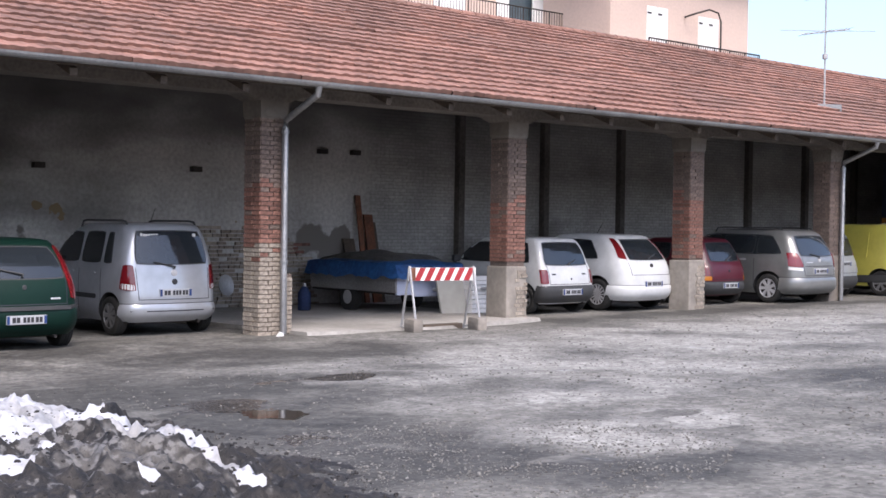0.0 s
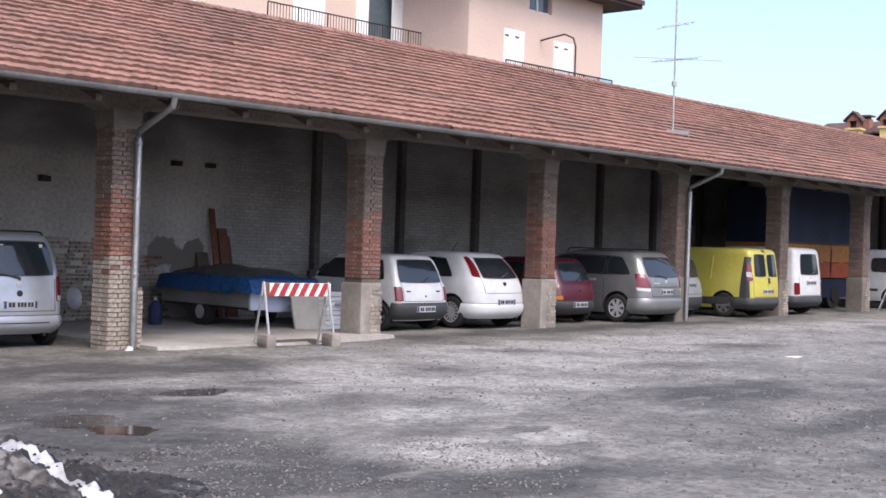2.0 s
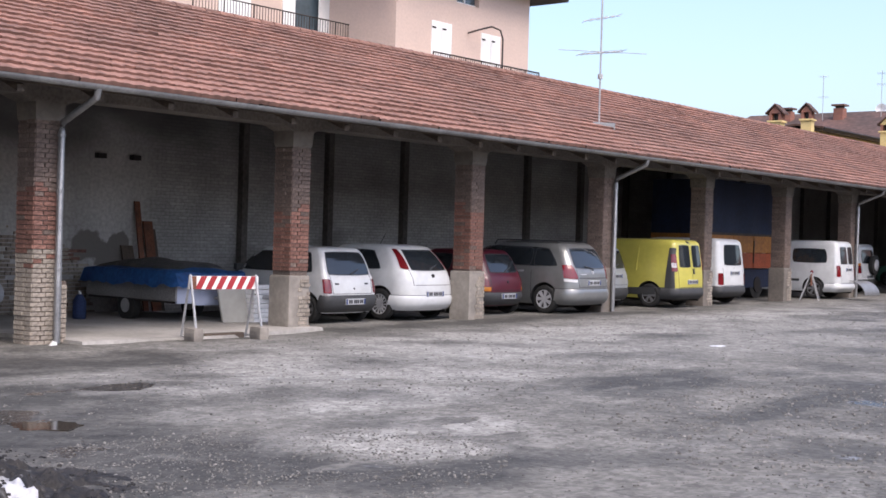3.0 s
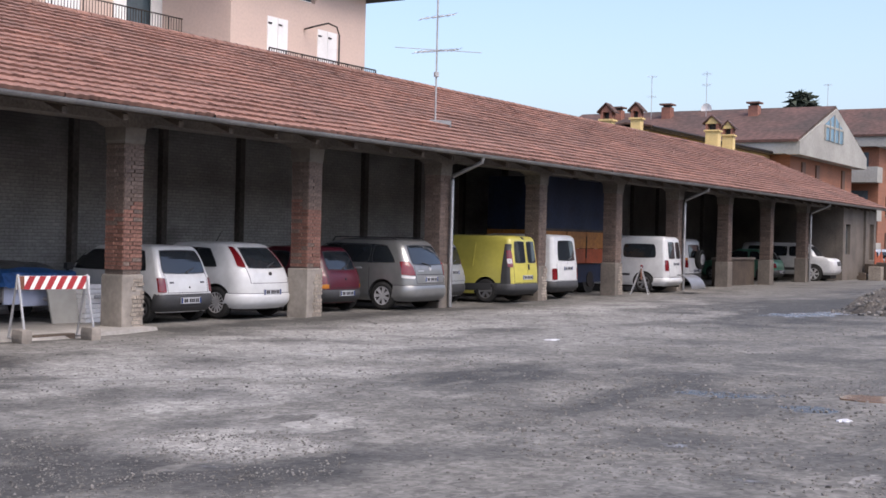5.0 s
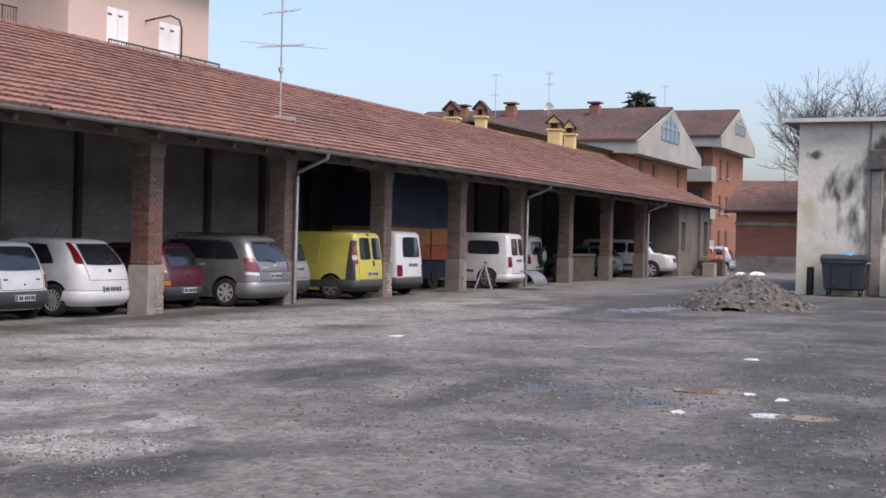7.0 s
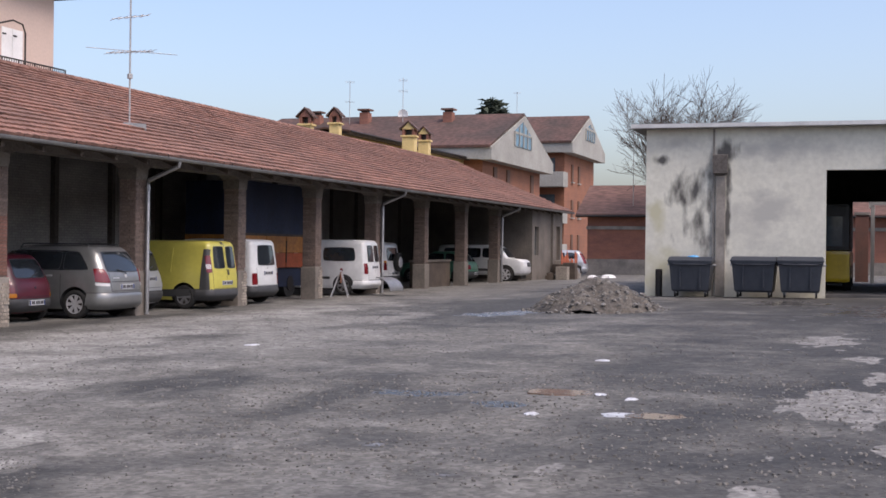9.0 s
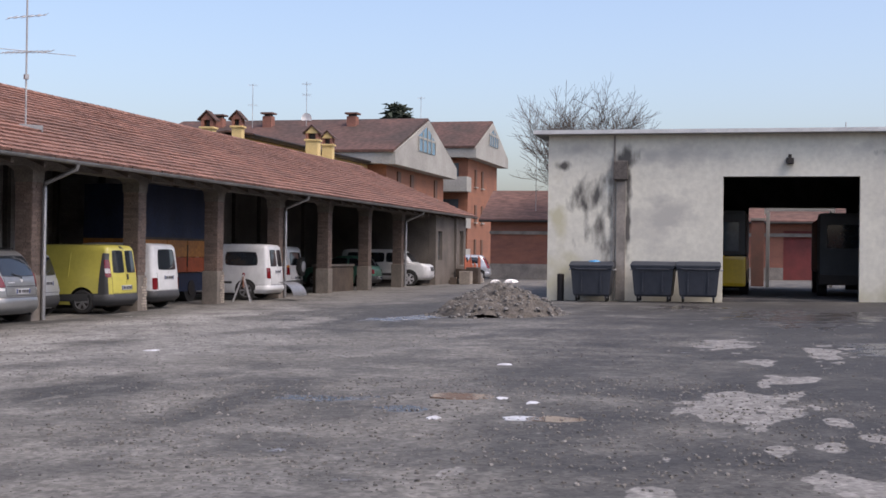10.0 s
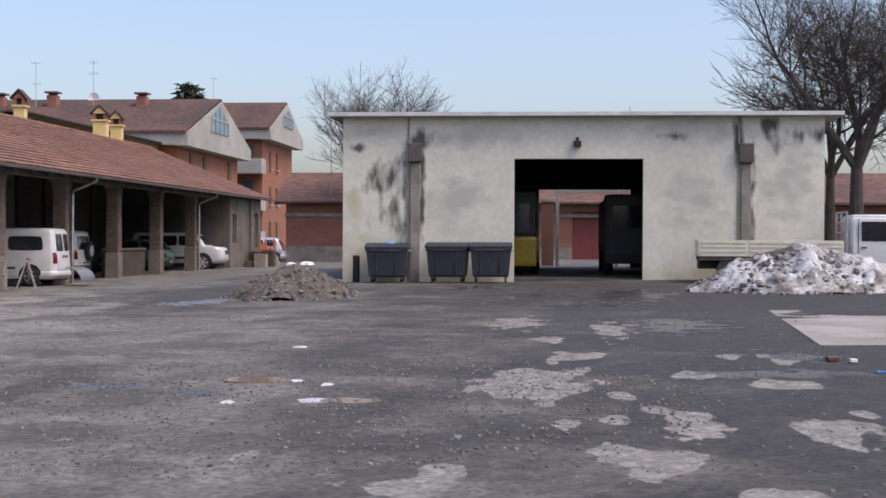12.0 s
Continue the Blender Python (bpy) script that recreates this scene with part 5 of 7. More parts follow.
car("white_van", at(32.22, 15.7), "white van with single rear window", WHITE, van_levels(4.1, 1.66, 1.80), [flat(0.56, 0.48, 1.08, 1.62)], sides((0.4, 1.2, 1.12, 1.52, 0.1, 0.0), (2.15, 3.1, 1.12, 1.52, 0.0, 0.45)),
    (0.66, 3.2, 0.30), rim="dull_rim", spokes=6, bumper=("plastic", 0.50), lamps=((((0.66, 0.54), (0.82, 0.54), (0.82, 0.86), (0.66, 0.86)), "red_lens"),), plate_z=0.86, seams=(1.4, 2.1), gate=(0.52, 0.62), extras=(("wiper", 1.10, 0.28), ("badge", 1.0, 0.035, "alloy"), ("mirrors", 2.85, 1.15, "plastic")), category="van")
car("white_minibus", at(39.48, 15.35, 3), "white van with dark side windows and split rear doors", WHITE, van_levels(4.4, 1.66, 1.82), [((-0.60, 1.10), (-0.07, 1.10), (-0.07, 1.62), (-0.55, 1.62)), ((0.07, 1.10), (0.60, 1.10), (0.55, 1.62), (0.07, 1.62))], sides((0.40, 1.55, 1.12, 1.55, 0.06, 0.0), (1.75, 2.45, 1.12, 1.55, 0.0, 0.0), (2.6, 3.4, 1.12, 1.55, 0.0, 0.45)),
    (0.85, 3.4, 0.31), rim="dull_rim", spokes=6, bumper=("same", 0.48), lamps=((((0.68, 0.70), (0.83, 0.70), (0.82, 1.05), (0.68, 1.05)), "red_lens"),), plate_z=0.92, seams=(1.65, 2.52), gate=(0.50, 0.62), extras=(door_gap(1.82), ("handle", 2.6, 0.95, "plastic"), ("flank", "side_trim", ((1.3, 0.52), (3.0, 0.52), (3.0, 0.60), (1.3, 0.60)), "plastic"), ("mirrors", 3.1, 1.15, "plastic")), category="van")
car("white_jeep", at(45.4, 16.9), "white off-road car with a spare wheel on its tail", WHITE, van_levels(4.0, 1.75, 1.78), [flat(0.62, 0.55, 1.08, 1.55)], sides((0.4, 1.5, 1.10, 1.54, 0.05, 0.0), (1.6, 2.8, 1.10, 1.54, 0.0, 0.35)),
    (0.75, 3.2, 0.36), lamps=((((0.72, 0.72), (0.88, 0.72), (0.86, 1.0), (0.72, 1.0)), "red_lens"), (((0.72, 1.0), (0.87, 1.0), (0.86, 1.08), (0.72, 1.08)), "orange_lens")), plate_z=0.60, bumper=("plastic", 0.50), extras=(("spare", 1.02, 0.36), ("flank", "side_trim", ((1.2, 0.5), (2.7, 0.5), (2.7, 0.72), (1.2, 0.72)), "plastic")))
car("pale_green_hatchback", at(55.3, 16.7), "faded green hatchback under the shed", TEAL, hatch(3.6, 1.58, 1.4, 0.9, 0.5), [flat(0.56, 0.46, 0.96, 1.3)], sides((0.6, 1.2, 0.96, 1.28, 0.25, 0.0), (1.3, 2.6, 0.96, 1.28, 0.0, 0.42)), (0.6, 2.85, 0.28), rim="dull_rim", spokes=6, bumper=("plastic", 0.5), lamps=((((0.6, 0.6), (0.78, 0.6), (0.78, 0.8), (0.6, 0.8)), "red_lens"),), plate_z=0.42)
# white off-road car with its nose to the yard
lv = [(0.34, 0.08, 4.22, 0.80, 0.16), (0.46, 0.0, 4.36, 0.87, 0.18), (0.70, 0.0, 4.40, 0.875, 0.18), (0.98, 0.02, 4.34, 0.87, 0.18), (1.07, 0.03, 4.20, 0.855, 0.18), (1.11, 0.04, 3.62, 0.845, 0.15), (1.40, 0.07, 3.34, 0.79, 0.14), (1.64, 0.12, 3.05, 0.745, 0.13), (1.71, 0.2, 2.92, 0.69, 0.12)]
car("white_off_roader", at(57.9, 19.3, 183), "white off-road car with its nose to the yard", WHITE, lv, [flat(0.6, 0.52, 1.15, 1.56)], sides((0.35, 1.25, 1.15, 1.58, 0.06, 0.0), (1.35, 2.2, 1.15, 1.58, 0.0, 0.0), (2.3, 3.3, 1.15, 1.58, 0.0, 0.34)), (0.8, 3.4, 0.38), spokes=6, plate_z=0.62,
    extras=(("front", flat(0.66, 0.58, 1.16, 1.60), flat(0.42, 0.42, 0.74, 0.94), ((0.5, 0.74), (0.88, 0.76), (0.86, 0.94), (0.5, 0.94)), flat(1.0, 1.0, 0.38, 0.58)), ("mirrors", 3.1, 1.18, "plastic"), ("flank", "side_trim", ((1.25, 0.52), (2.95, 0.52), (2.95, 0.64), (1.25, 0.64)), "plastic")))
car("silver_hatchback", at(72.5, 15.2, 10), "distant silver hatchback with red rear lamps", SILVER, hatch(3.9, 1.65, 1.46, 0.92, 0.35), [flat(0.58, 0.48, 0.98, 1.35)], sides((0.6, 1.2, 0.98, 1.32, 0.15, 0.0), (1.3, 2.8, 0.98, 1.32, 0.0, 0.5)), (0.6, 3.1, 0.29), lamps=((((0.6, 0.7), (0.86, 0.7), (0.74, 1.3), (0.58, 1.3)), "red_lens"),), plate_z=0.6)

# lorry with a tarpaulin body standing in the shed
lorry = thing("tarpaulin_lorry", at(33.9, 17.3), "lorry with blue tarpaulin and orange drop sides", "lorry", "parked vehicles")
NAVY = mat("navy_tarpaulin", (0.012, 0.022, 0.055), (0.007, 0.013, 0.034), 0.6, scale=1.5, fine=10, bump=0.2)
M["orange_side"] = mat("orange_drop_side", (0.40, 0.17, 0.035), (0.30, 0.12, 0.03), 0.5, scale=2, fine=10, bump=0.05)
M["red_side"] = mat("orange_red_side", (0.36, 0.075, 0.025), (0.28, 0.06, 0.02), 0.5, scale=2, fine=10, bump=0.05)
cover = bmesh.new()
box(cover, 0, 0.03, 1.95, 4.2, 2.0, 3.55)
bmesh.ops.subdivide_edges(cover, edges=cover.edges[:], cuts=14, use_grid_fill=True)
for v in cover.verts:
    v.co.y += 0.03 * noise.noise((v.co.x * 1.3, v.co.z * 0.7, 2.0)) + 0.012 * math.sin(v.co.x * 4.5)
    v.co.z += 0.03 * noise.noise((v.co.x * 1.1, v.co.y, 5.0)) if v.co.z > 3.5 else 0
part("tarpaulin", cover, NAVY, lorry, "navy blue tarpaulin", smooth=True)
for k in range(3):
    part("drop_side", B(0.02 + 1.4 * k, 0, 1.42, 1.38 + 1.4 * k, 0.06, 1.95, bevel=0.012), "orange_side", lorry, "dull orange drop side")
    part("drop_side", B(0.02 + 1.4 * k, 0.005, 0.95, 1.38 + 1.4 * k, 0.055, 1.41, bevel=0.012), "red_side", lorry, "orange red drop side")
    part("latch", B(1.36 + 1.4 * k, -0.02, 1.1, 1.42 + 1.4 * k, 0.02, 1.8, bevel=0.01), "iron", lorry)
part("end_board", B(-0.03, 0.06, 0.95, 0.02, 2.0, 1.95), "orange_side", lorry)
part("side_rail", B(0, -0.02, 1.93, 4.2, 0.02, 2.0), "wood", lorry)
part("chassis", B(0, 0.1, 0.35, 4.2, 1.9, 0.93), NAVY, lorry)
for x in (0.9, 3.3):
    w = part("wheel", tube(bmesh.new(), [(x, 0.12, 0.45), (x, 0.42, 0.45)], 0.45, 24), "tyre", lorry)
    part("rim", tube(bmesh.new(), [(x, 0.08, 0.45), (x, 0.13, 0.45)], 0.24, 20), "iron", w)
flap = bmesh.new()
prism(flap, [(4.22 + 0.07 * k, 0.03 * math.sin(k * 1.9)) for k in range(10)] + [(4.22 + 0.07 * k, 0.03 * math.sin(k * 1.9) + 0.02) for k in range(9, -1, -1)], "z", 0.95, 3.4)
part("tarpaulin_flap", flap, mat("faded_blue_tarpaulin", (0.10, 0.16, 0.24), (0.07, 0.12, 0.19), 0.7), lorry, "pale blue tarpaulin flap", smooth=True)

# flatbed lorry by the hall
fl = thing("flatbed_lorry", pose(38.2, -4.45, lie(38, -6), 0, 0, -93), "white flatbed lorry with cream drop sides", "lorry", "parked vehicles")
CREAM = paint("cream_paint", (0.66, 0.63, 0.50), 0.5)
# local: x runs along the lorry from its tail, y across
for k in range(3):
    part("drop_side", B(0.02 + 1.38 * k, -0.03, 0.78, 1.36 + 1.38 * k, 0.03, 1.26, bevel=0.015), CREAM, fl, "cream drop side")
    for z in (0.92, 1.06, 1.18):
        part("rib", B(0.06 + 1.38 * k, -0.045, z - 0.012, 1.32 + 1.38 * k, -0.028, z + 0.012), CREAM, fl)
part("far_drop_side", B(0, 1.9, 0.78, 4.15, 1.96, 1.26), CREAM, fl)
part("tail_board", B(-0.05, 0, 0.78, 0.0, 1.93, 1.26), CREAM, fl)
part("load_floor", B(0, 0, 0.66, 4.15, 1.93, 0.78), "wood", fl)
part("chassis", B(0, 0.5, 0.4, 4.2, 1.4, 0.66), "iron", fl)
rack = bmesh.new()
for y in (0.05, 1.0, 1.9):
    tube(rack, [(4.2, y, 0.8), (4.2, y, 2.1)], 0.03, 6)
for z in (1.5, 1.8, 2.1):
    tube(rack, [(4.2, 0.05, z), (4.2, 1.9, z)], 0.025, 6)
part("headboard_rack", rack, "steel", fl)
cab = loft(bmesh.new(), [[(x0, y0, z), (x1, y0, z), (x1, y1, z), (x0, y1, z)] for z, x0, x1, y0, y1 in ((0.35, 4.35, 6.2, 0.02, 1.9), (1.15, 4.32, 6.25, 0.0, 1.92), (1.95, 4.35, 5.75, 0.08, 1.84), (2.03, 4.45, 5.6, 0.16, 1.76))])
bmesh.ops.bevel(cab, geom=cab.edges[:], offset=0.05, segments=2, affect="EDGES")
cabp = part("cab", cab, WHITE, fl, smooth=True)
part("side_window", prism(bmesh.new(), [(4.62, 1.25), (5.85, 1.25), (5.62, 1.82), (4.62, 1.82)], "y", 0.0, 0.06), "glass", cabp)
part("door_line", B(4.52, -0.005, 0.6, 4.54, 0.02, 1.9), "ink", cabp)
part("door_handle", B(4.6, -0.02, 1.05, 4.76, 0.02, 1.09), "plastic", cabp)
for x in (0.9, 5.35):
    w = part("wheel", tube(bmesh.new(), [(x, 0.05, 0.34), (x, 0.3, 0.34)], 0.34, 24), "tyre", fl)
    part("rim", tube(bmesh.new(), [(x, 0.02, 0.34), (x, 0.06, 0.34)], 0.19, 20), "steel", w)
    part("mudguard", tube(bmesh.new(), [(x, 0.04, 0.36), (x, 0.3, 0.36)], 0.40, 24), "plastic", w)

# bus and dark lorry inside the hall
bus = thing("yellow_bus", pose(44.5, 1.3, 0.22), "yellow bus with dark windows parked in the hall", "bus", "parked vehicles")
part("lower_body", B(0, -0.85, 0.3, 9, 1.5, 1.35, bevel=0.12), paint("bus_yellow", (0.60, 0.40, 0.02), 0.35), bus)
part("upper_body", B(0.02, -0.83, 1.35, 9, 1.48, 2.9, bevel=0.14), "plastic", bus)
part("window", B(-0.02, -0.6, 1.5, 0.04, 1.3, 2.5, bevel=0.01), "pane", bus)
for x in (1.8, 7.0):
    part("wheel", tube(bmesh.new(), [(x, -0.87, 0.42), (x, -0.6, 0.42)], 0.45, 20), "tyre", bus)
dk = thing("dark_lorry", pose(45.2, -3.25, 0.22), "dark lorry standing in the unlit hall", "lorry", "parked vehicles")
part("cab", B(0, -1.2, 0.5, 2.0, 1.3, 2.85, bevel=0.15), "plastic", dk)
part("windshield", B(-0.015, -0.95, 1.65, 0.03, 1.05, 2.45, bevel=0.01), "glass", dk)
part("bumper", B(-0.1, -1.2, 0.4, 0.1, 1.3, 0.75, bevel=0.04), "iron", dk)
part("load_body", B(2.2, -1.2, 0.8, 7.5, 1.3, 2.7, bevel=0.04), "rust", dk)
for x in (1.0, 5.8):
    part("wheel", tube(bmesh.new(), [(x, 1.0, 0.45), (x, 1.32, 0.45)], 0.45, 20), "tyre", dk)
# metal frame in the rear doorway
gate = thing("doorway_frame", pose(0, 0, 0), "pale metal frame in the rear doorway", "frame")
for a, b in ((-3.02, -2.86), (-0.36, -0.20)):
    part("post", B(58.0, a, 0.1, 58.16, b, 3.55, bevel=0.02), "pale_metal", gate)
part("lintel", prism(bmesh.new(), [(-3.1, 3.42), (-2.9, 3.58), (-0.32, 3.58), (-0.12, 3.42), (-0.12, 3.72), (-3.1, 3.72)], "x", 57.98, 58.24), "pale_metal", gate)
pier = thing("gate_pier", pose(0, 0, 0), "square brick pier beside the rear doorway", "pier")
part("shaft", B(60.0, -0.12, 0.0, 60.5, 0.45, 3.2, bevel=0.01), "brick", pier)
part("cap", B(59.95, -0.17, 3.2, 60.55, 0.5, 3.32, bevel=0.01), "concrete", pier)

# ---- things in and round the shed ----
slab = tagged(link("concrete_apron", loft(bmesh.new(), [[(10.9, 15.25, lie(11, 15) - 0.1), (13.2, 14.95, lie(13, 15) - 0.1), (15.9, 15.35, lie(16, 15) - 0.1), (16.2, 20.95, lie(16, 20) - 0.1), (10.9, 20.95, lie(11, 20) - 0.1)], [(10.9, 15.3, lie(11, 15) + 0.05), (13.2, 15.0, lie(13, 15) + 0.05), (15.85, 15.4, lie(16, 15) + 0.05), (16.2, 20.95, lie(16, 20) + 0.08), (10.9, 20.95, lie(11, 20) + 0.08)]]), "slab"), "pale worn concrete floor slab of one bay", "slab", kind="structure")
tr = thing("covered_trailer", pose(14.4, 17.55, -0.13, 0, 0, -2), "grey box trailer under a blue and grey tarpaulin", "trailer")
GREYBLUE = paint("grey_blue_paint", (0.40, 0.44, 0.56), 0.5)
part("side_panel", B(0, 0, 0.38, 0.04, 2.7, 0.80, bevel=0.01), mat("faded_side", (0.21, 0.205, 0.20), (0.15, 0.145, 0.14), 0.7), tr)
part("front_panel", B(0.04, 0.0, 0.34, 0.45, 0.05, 0.84, bevel=0.01), GREYBLUE, tr)
part("front_panel", B(0.47, 0.06, 0.30, 1.45, 0.11, 0.86, bevel=0.01), GREYBLUE, tr, "pale blue grey metal panel")
part("far_panel", B(1.45, 0.06, 0.38, 1.49, 2.7, 0.80), GREYBLUE, tr)
part("floor", B(0.05, 0.1, 0.34, 1.45, 2.7, 0.42), "iron", tr)


def tarp(x0, y0, x1, y1, z, drop, material, name, seed, parent, lbl):
    bm = bmesh.new()
    nx_, ny_ = 20, 28
    rows = []
    for j in range(ny_ + 1):
        row = []
        for k in range(nx_ + 1):
            u, v = k / nx_, j / ny_
            x, y = x0 + (x1 - x0) * u, y0 + (y1 - y0) * v
            edge = min(u, 1 - u, v, 1 - v) * min(x1 - x0, y1 - y0)
            f = noise.noise((x * 2.2, y * 2.2, seed))
            zz = z + 0.05 * f + 0.10 * math.sin(math.pi * v) * math.sin(math.pi * u) - (drop * (1 - min(edge / 0.07, 1)) * (1 + 0.3 * noise.noise((x * 5, y * 5, seed))))
            row.append(bm.verts.new((x, y, zz)))
        rows.append(row)
    for a, b in zip(rows, rows[1:]):
        for k in range(nx_):
            bm.faces.new((a[k], a[k + 1], b[k + 1], b[k]))
    bmesh.ops.solidify(bm, geom=bm.faces[:], thickness=0.012)
    return part(name, bm, material, parent, lbl, smooth=True)


tarp(-0.12, -0.14, 1.62, 2.85, 0.90, 0.26, "tarp_blue", "blue_tarpaulin", 3.0, tr, "crumpled blue tarpaulin")
tarp(0.06, 0.35, 1.40, 2.6, 0.99, 0.05, "tarp_grey", "grey_tarpaulin", 8.0, tr, "grey canvas cover")
for s in (0.0, 1.45):
    w = part("wheel", tube(bmesh.new(), [(s + 0.03, 1.5, 0.24), (s + 0.18, 1.5, 0.24)], 0.26, 20), "tyre", tr)
    part("rim", tube(bmesh.new(), [(s + 0.02, 1.5, 0.24), (s + 0.04, 1.5, 0.24)], 0.13, 16), "steel", w)
part("drawbar", tube(bmesh.new(), [(0.9, 0.1, 0.42), (1.55, -0.5, 0.46), (1.75, -0.65, 0.46)], 0.035, 8), "steel", tr)
part("jockey_stand", tube(bmesh.new(), [(1.5, -0.45, 0.52), (1.5, -0.45, 0.02)], 0.025, 8), "steel", tr)
gb = thing("gas_bottle", pose(13.75, 19.4, -0.14), "small dark blue gas bottle", "bottle")
part("cylinder", loft(bmesh.new(), [[(r * math.cos(a * math.pi / 10), r * math.sin(a * math.pi / 10), z) for a in range(20)] for z, r in ((0, 0.11), (0.03, 0.12), (0.32, 0.12), (0.4, 0.07), (0.44, 0.04))]), mat("bottle_blue", (0.01, 0.025, 0.08)), gb, smooth=True)
part("valve", tube(bmesh.new(), [(0, 0, 0.44), (0, 0, 0.5)], 0.03, 8), "steel", gb)

# road barrier
rb = thing("road_barrier", pose(12.52, 14.95, lie(12.5, 15), 0, 0, -14), "red and white striped barrier on steel trestles", "barrier")
bd = part("board", B(0, -0.02, 0.78, 1.16, 0.02, 0.98, bevel=0.004), "sign_white", rb, "red and white striped board")
for k in range(6):
    x = 0.09 + 0.17 * k
    part("stripe", loft(bmesh.new(), [[(x + a, y, z) for a, z in ((0, 0.782), (0.1, 0.782), (0.2, 0.978), (0.1, 0.978))] for y in (-0.0225, -0.019)]), "red", bd)
part("rusty_end", B(0.004, -0.024, 0.782, 0.11, -0.0185, 0.978), "rust", bd)
for x in (0.02, 1.12):
    lg = part("trestle", tube(tube(tube(bmesh.new(), [(x, -0.28, 0.02), (x, 0, 1.0)], 0.02, 6), [(x, 0.28, 0.02), (x, 0, 1.0)], 0.02, 6), [(x, -0.28, 0.06), (x, 0.28, 0.06)], 0.015, 6), "steel", rb, "galvanised steel trestle")
    part("concrete_foot", B(x - 0.09, -0.34, 0.0, x + 0.09, 0.02, 0.22, bevel=0.08), "concrete", lg)
tagged(link("timber_baulk", B(12.95, 15.05, -0.19, 13.75, 15.2, -0.08, bevel=0.02), "wood"), "dark timber baulk lying on the ground", "timber")
cr = thing("plastic_crate_stack", pose(15.75, 16.95, -0.12, 0, 0, 8), "stack of white plastic crates", "crate")
for k in range(8):
    part("crate", B(-0.05 - 0.006 * (k % 2), 0, 0.085 * k, 0.45, 0.35, 0.085 * k + 0.075, bevel=0.012), "white", cr)
tagged(link("white_board", loft(bmesh.new(), [[(15.2, 17.2, -0.12), (15.66, 17.05, -0.12), (15.66, 17.09, -0.12), (15.2, 17.24, -0.12)], [(15.12, 17.3, 0.62), (15.62, 17.15, 0.62), (15.62, 17.19, 0.62), (15.12, 17.34, 0.62)]]), "pale_concrete"), "white panel leaning on the crates", "board")
# boards against the back wall
for x, w, z1, mt, lb in ((16.15, 0.06, 2.05, "rust", "tall dark red plank"), (16.42, 0.11, 1.66, "rust", "short red plank"), (15.92, 0.14, 1.16, "wood", "stub of brown plank"), (16.56, 0.05, 1.5, "wood", "thin brown lath")):
    tagged(link("plank", loft(bmesh.new(), [[(x - w, YB_ - 0.45 - d, z0), (x + w, YB_ - 0.45 - d, z0), (x + w, YB_ - 0.41 - d, z0), (x - w, YB_ - 0.41 - d, z0)] for z0, d in ((-0.14, 0.0), (z1, -0.38))]), mt), lb + " leaning on the back wall", "plank")
# rubble beside the first pillar
for k in range(26):
    x, y = 10.75 + 0.35 * random.random(), 18.6 + 1.8 * random.random()
    z = -0.22 + 0.09 * (k // 3)
    if k < 14:
        tagged(link("stone_block", box(bmesh.new(), x - 0.9, y, z, x - 0.62 + 0.15 * random.random(), y + 0.3, z + 0.1, bevel=0.015), "brick_pale"), "pale stone block stacked by the wall", "stone", "stacked blocks")
# dark blocks added in place of rough holes and stains high on the back wall
for x, z in ((12.36, 2.44), (15.25, 2.91), (16.08, 2.92), (9.3, 2.4)):
    tagged(link("wall_bracket", B(x - 0.1, YB_ - 0.12, z - 0.05, x + 0.1, YB_ + 0.02, z + 0.05, bevel=0.01), "iron"), "dark block added for a rough hole in the back wall", "bracket")

# trestle stand and metal sheet in front of the vans
ts = thing("trestle_stand", pose(37.1, 15.6, lie(37, 15.6), 0, 0, 20), "metal trestle with a rusty orange board", "stand")
for s in (-1, 1):
    part("leg", tube(bmesh.new(), [(s * 0.38, -0.25, 0.0), (s * 0.2, 0, 0.85)], 0.015, 6), "steel", ts)
    part("leg", tube(bmesh.new(), [(s * 0.38, 0.3, 0.0), (s * 0.2, 0, 0.85)], 0.015, 6), "steel", ts)
part("board", B(-0.3, -0.03, 0.45, 0.3, 0.0, 0.80, bevel=0.01), "rust", ts)
part("lamp", loft(bmesh.new(), [[(0.3 + r * math.cos(a * math.pi / 6), r * math.sin(a * math.pi / 6), z) for a in range(12)] for z, r in ((0.80, 0.03), (0.84, 0.05), (0.88, 0.045), (0.91, 0.02))]), "red_lens", ts)
sh = bmesh.new()
rows = [[(x, -0.55 * math.sin(v * 1.3), 0.62 * math.cos(v * 1.1) - 0.02) for x in (0, 0.8)] for v in [k / 8 for k in range(10)]]
for a, b in zip(rows, rows[1:]):
    sh.faces.new([sh.verts.new(p) for p in (a[0], a[1], b[1], b[0])])
bmesh.ops.remove_doubles(sh, verts=sh.verts, dist=0.001)
bmesh.ops.solidify(sh, geom=sh.faces[:], thickness=0.02)
sheet = tagged(link("metal_sheet", sh, "zinc", smooth=True), "curved grey metal sheet leaning on the ground", "sheet")
sheet.matrix_world = pose(38.6, 15.0, lie(38, 15) - 0.02, 0, 0, -12)
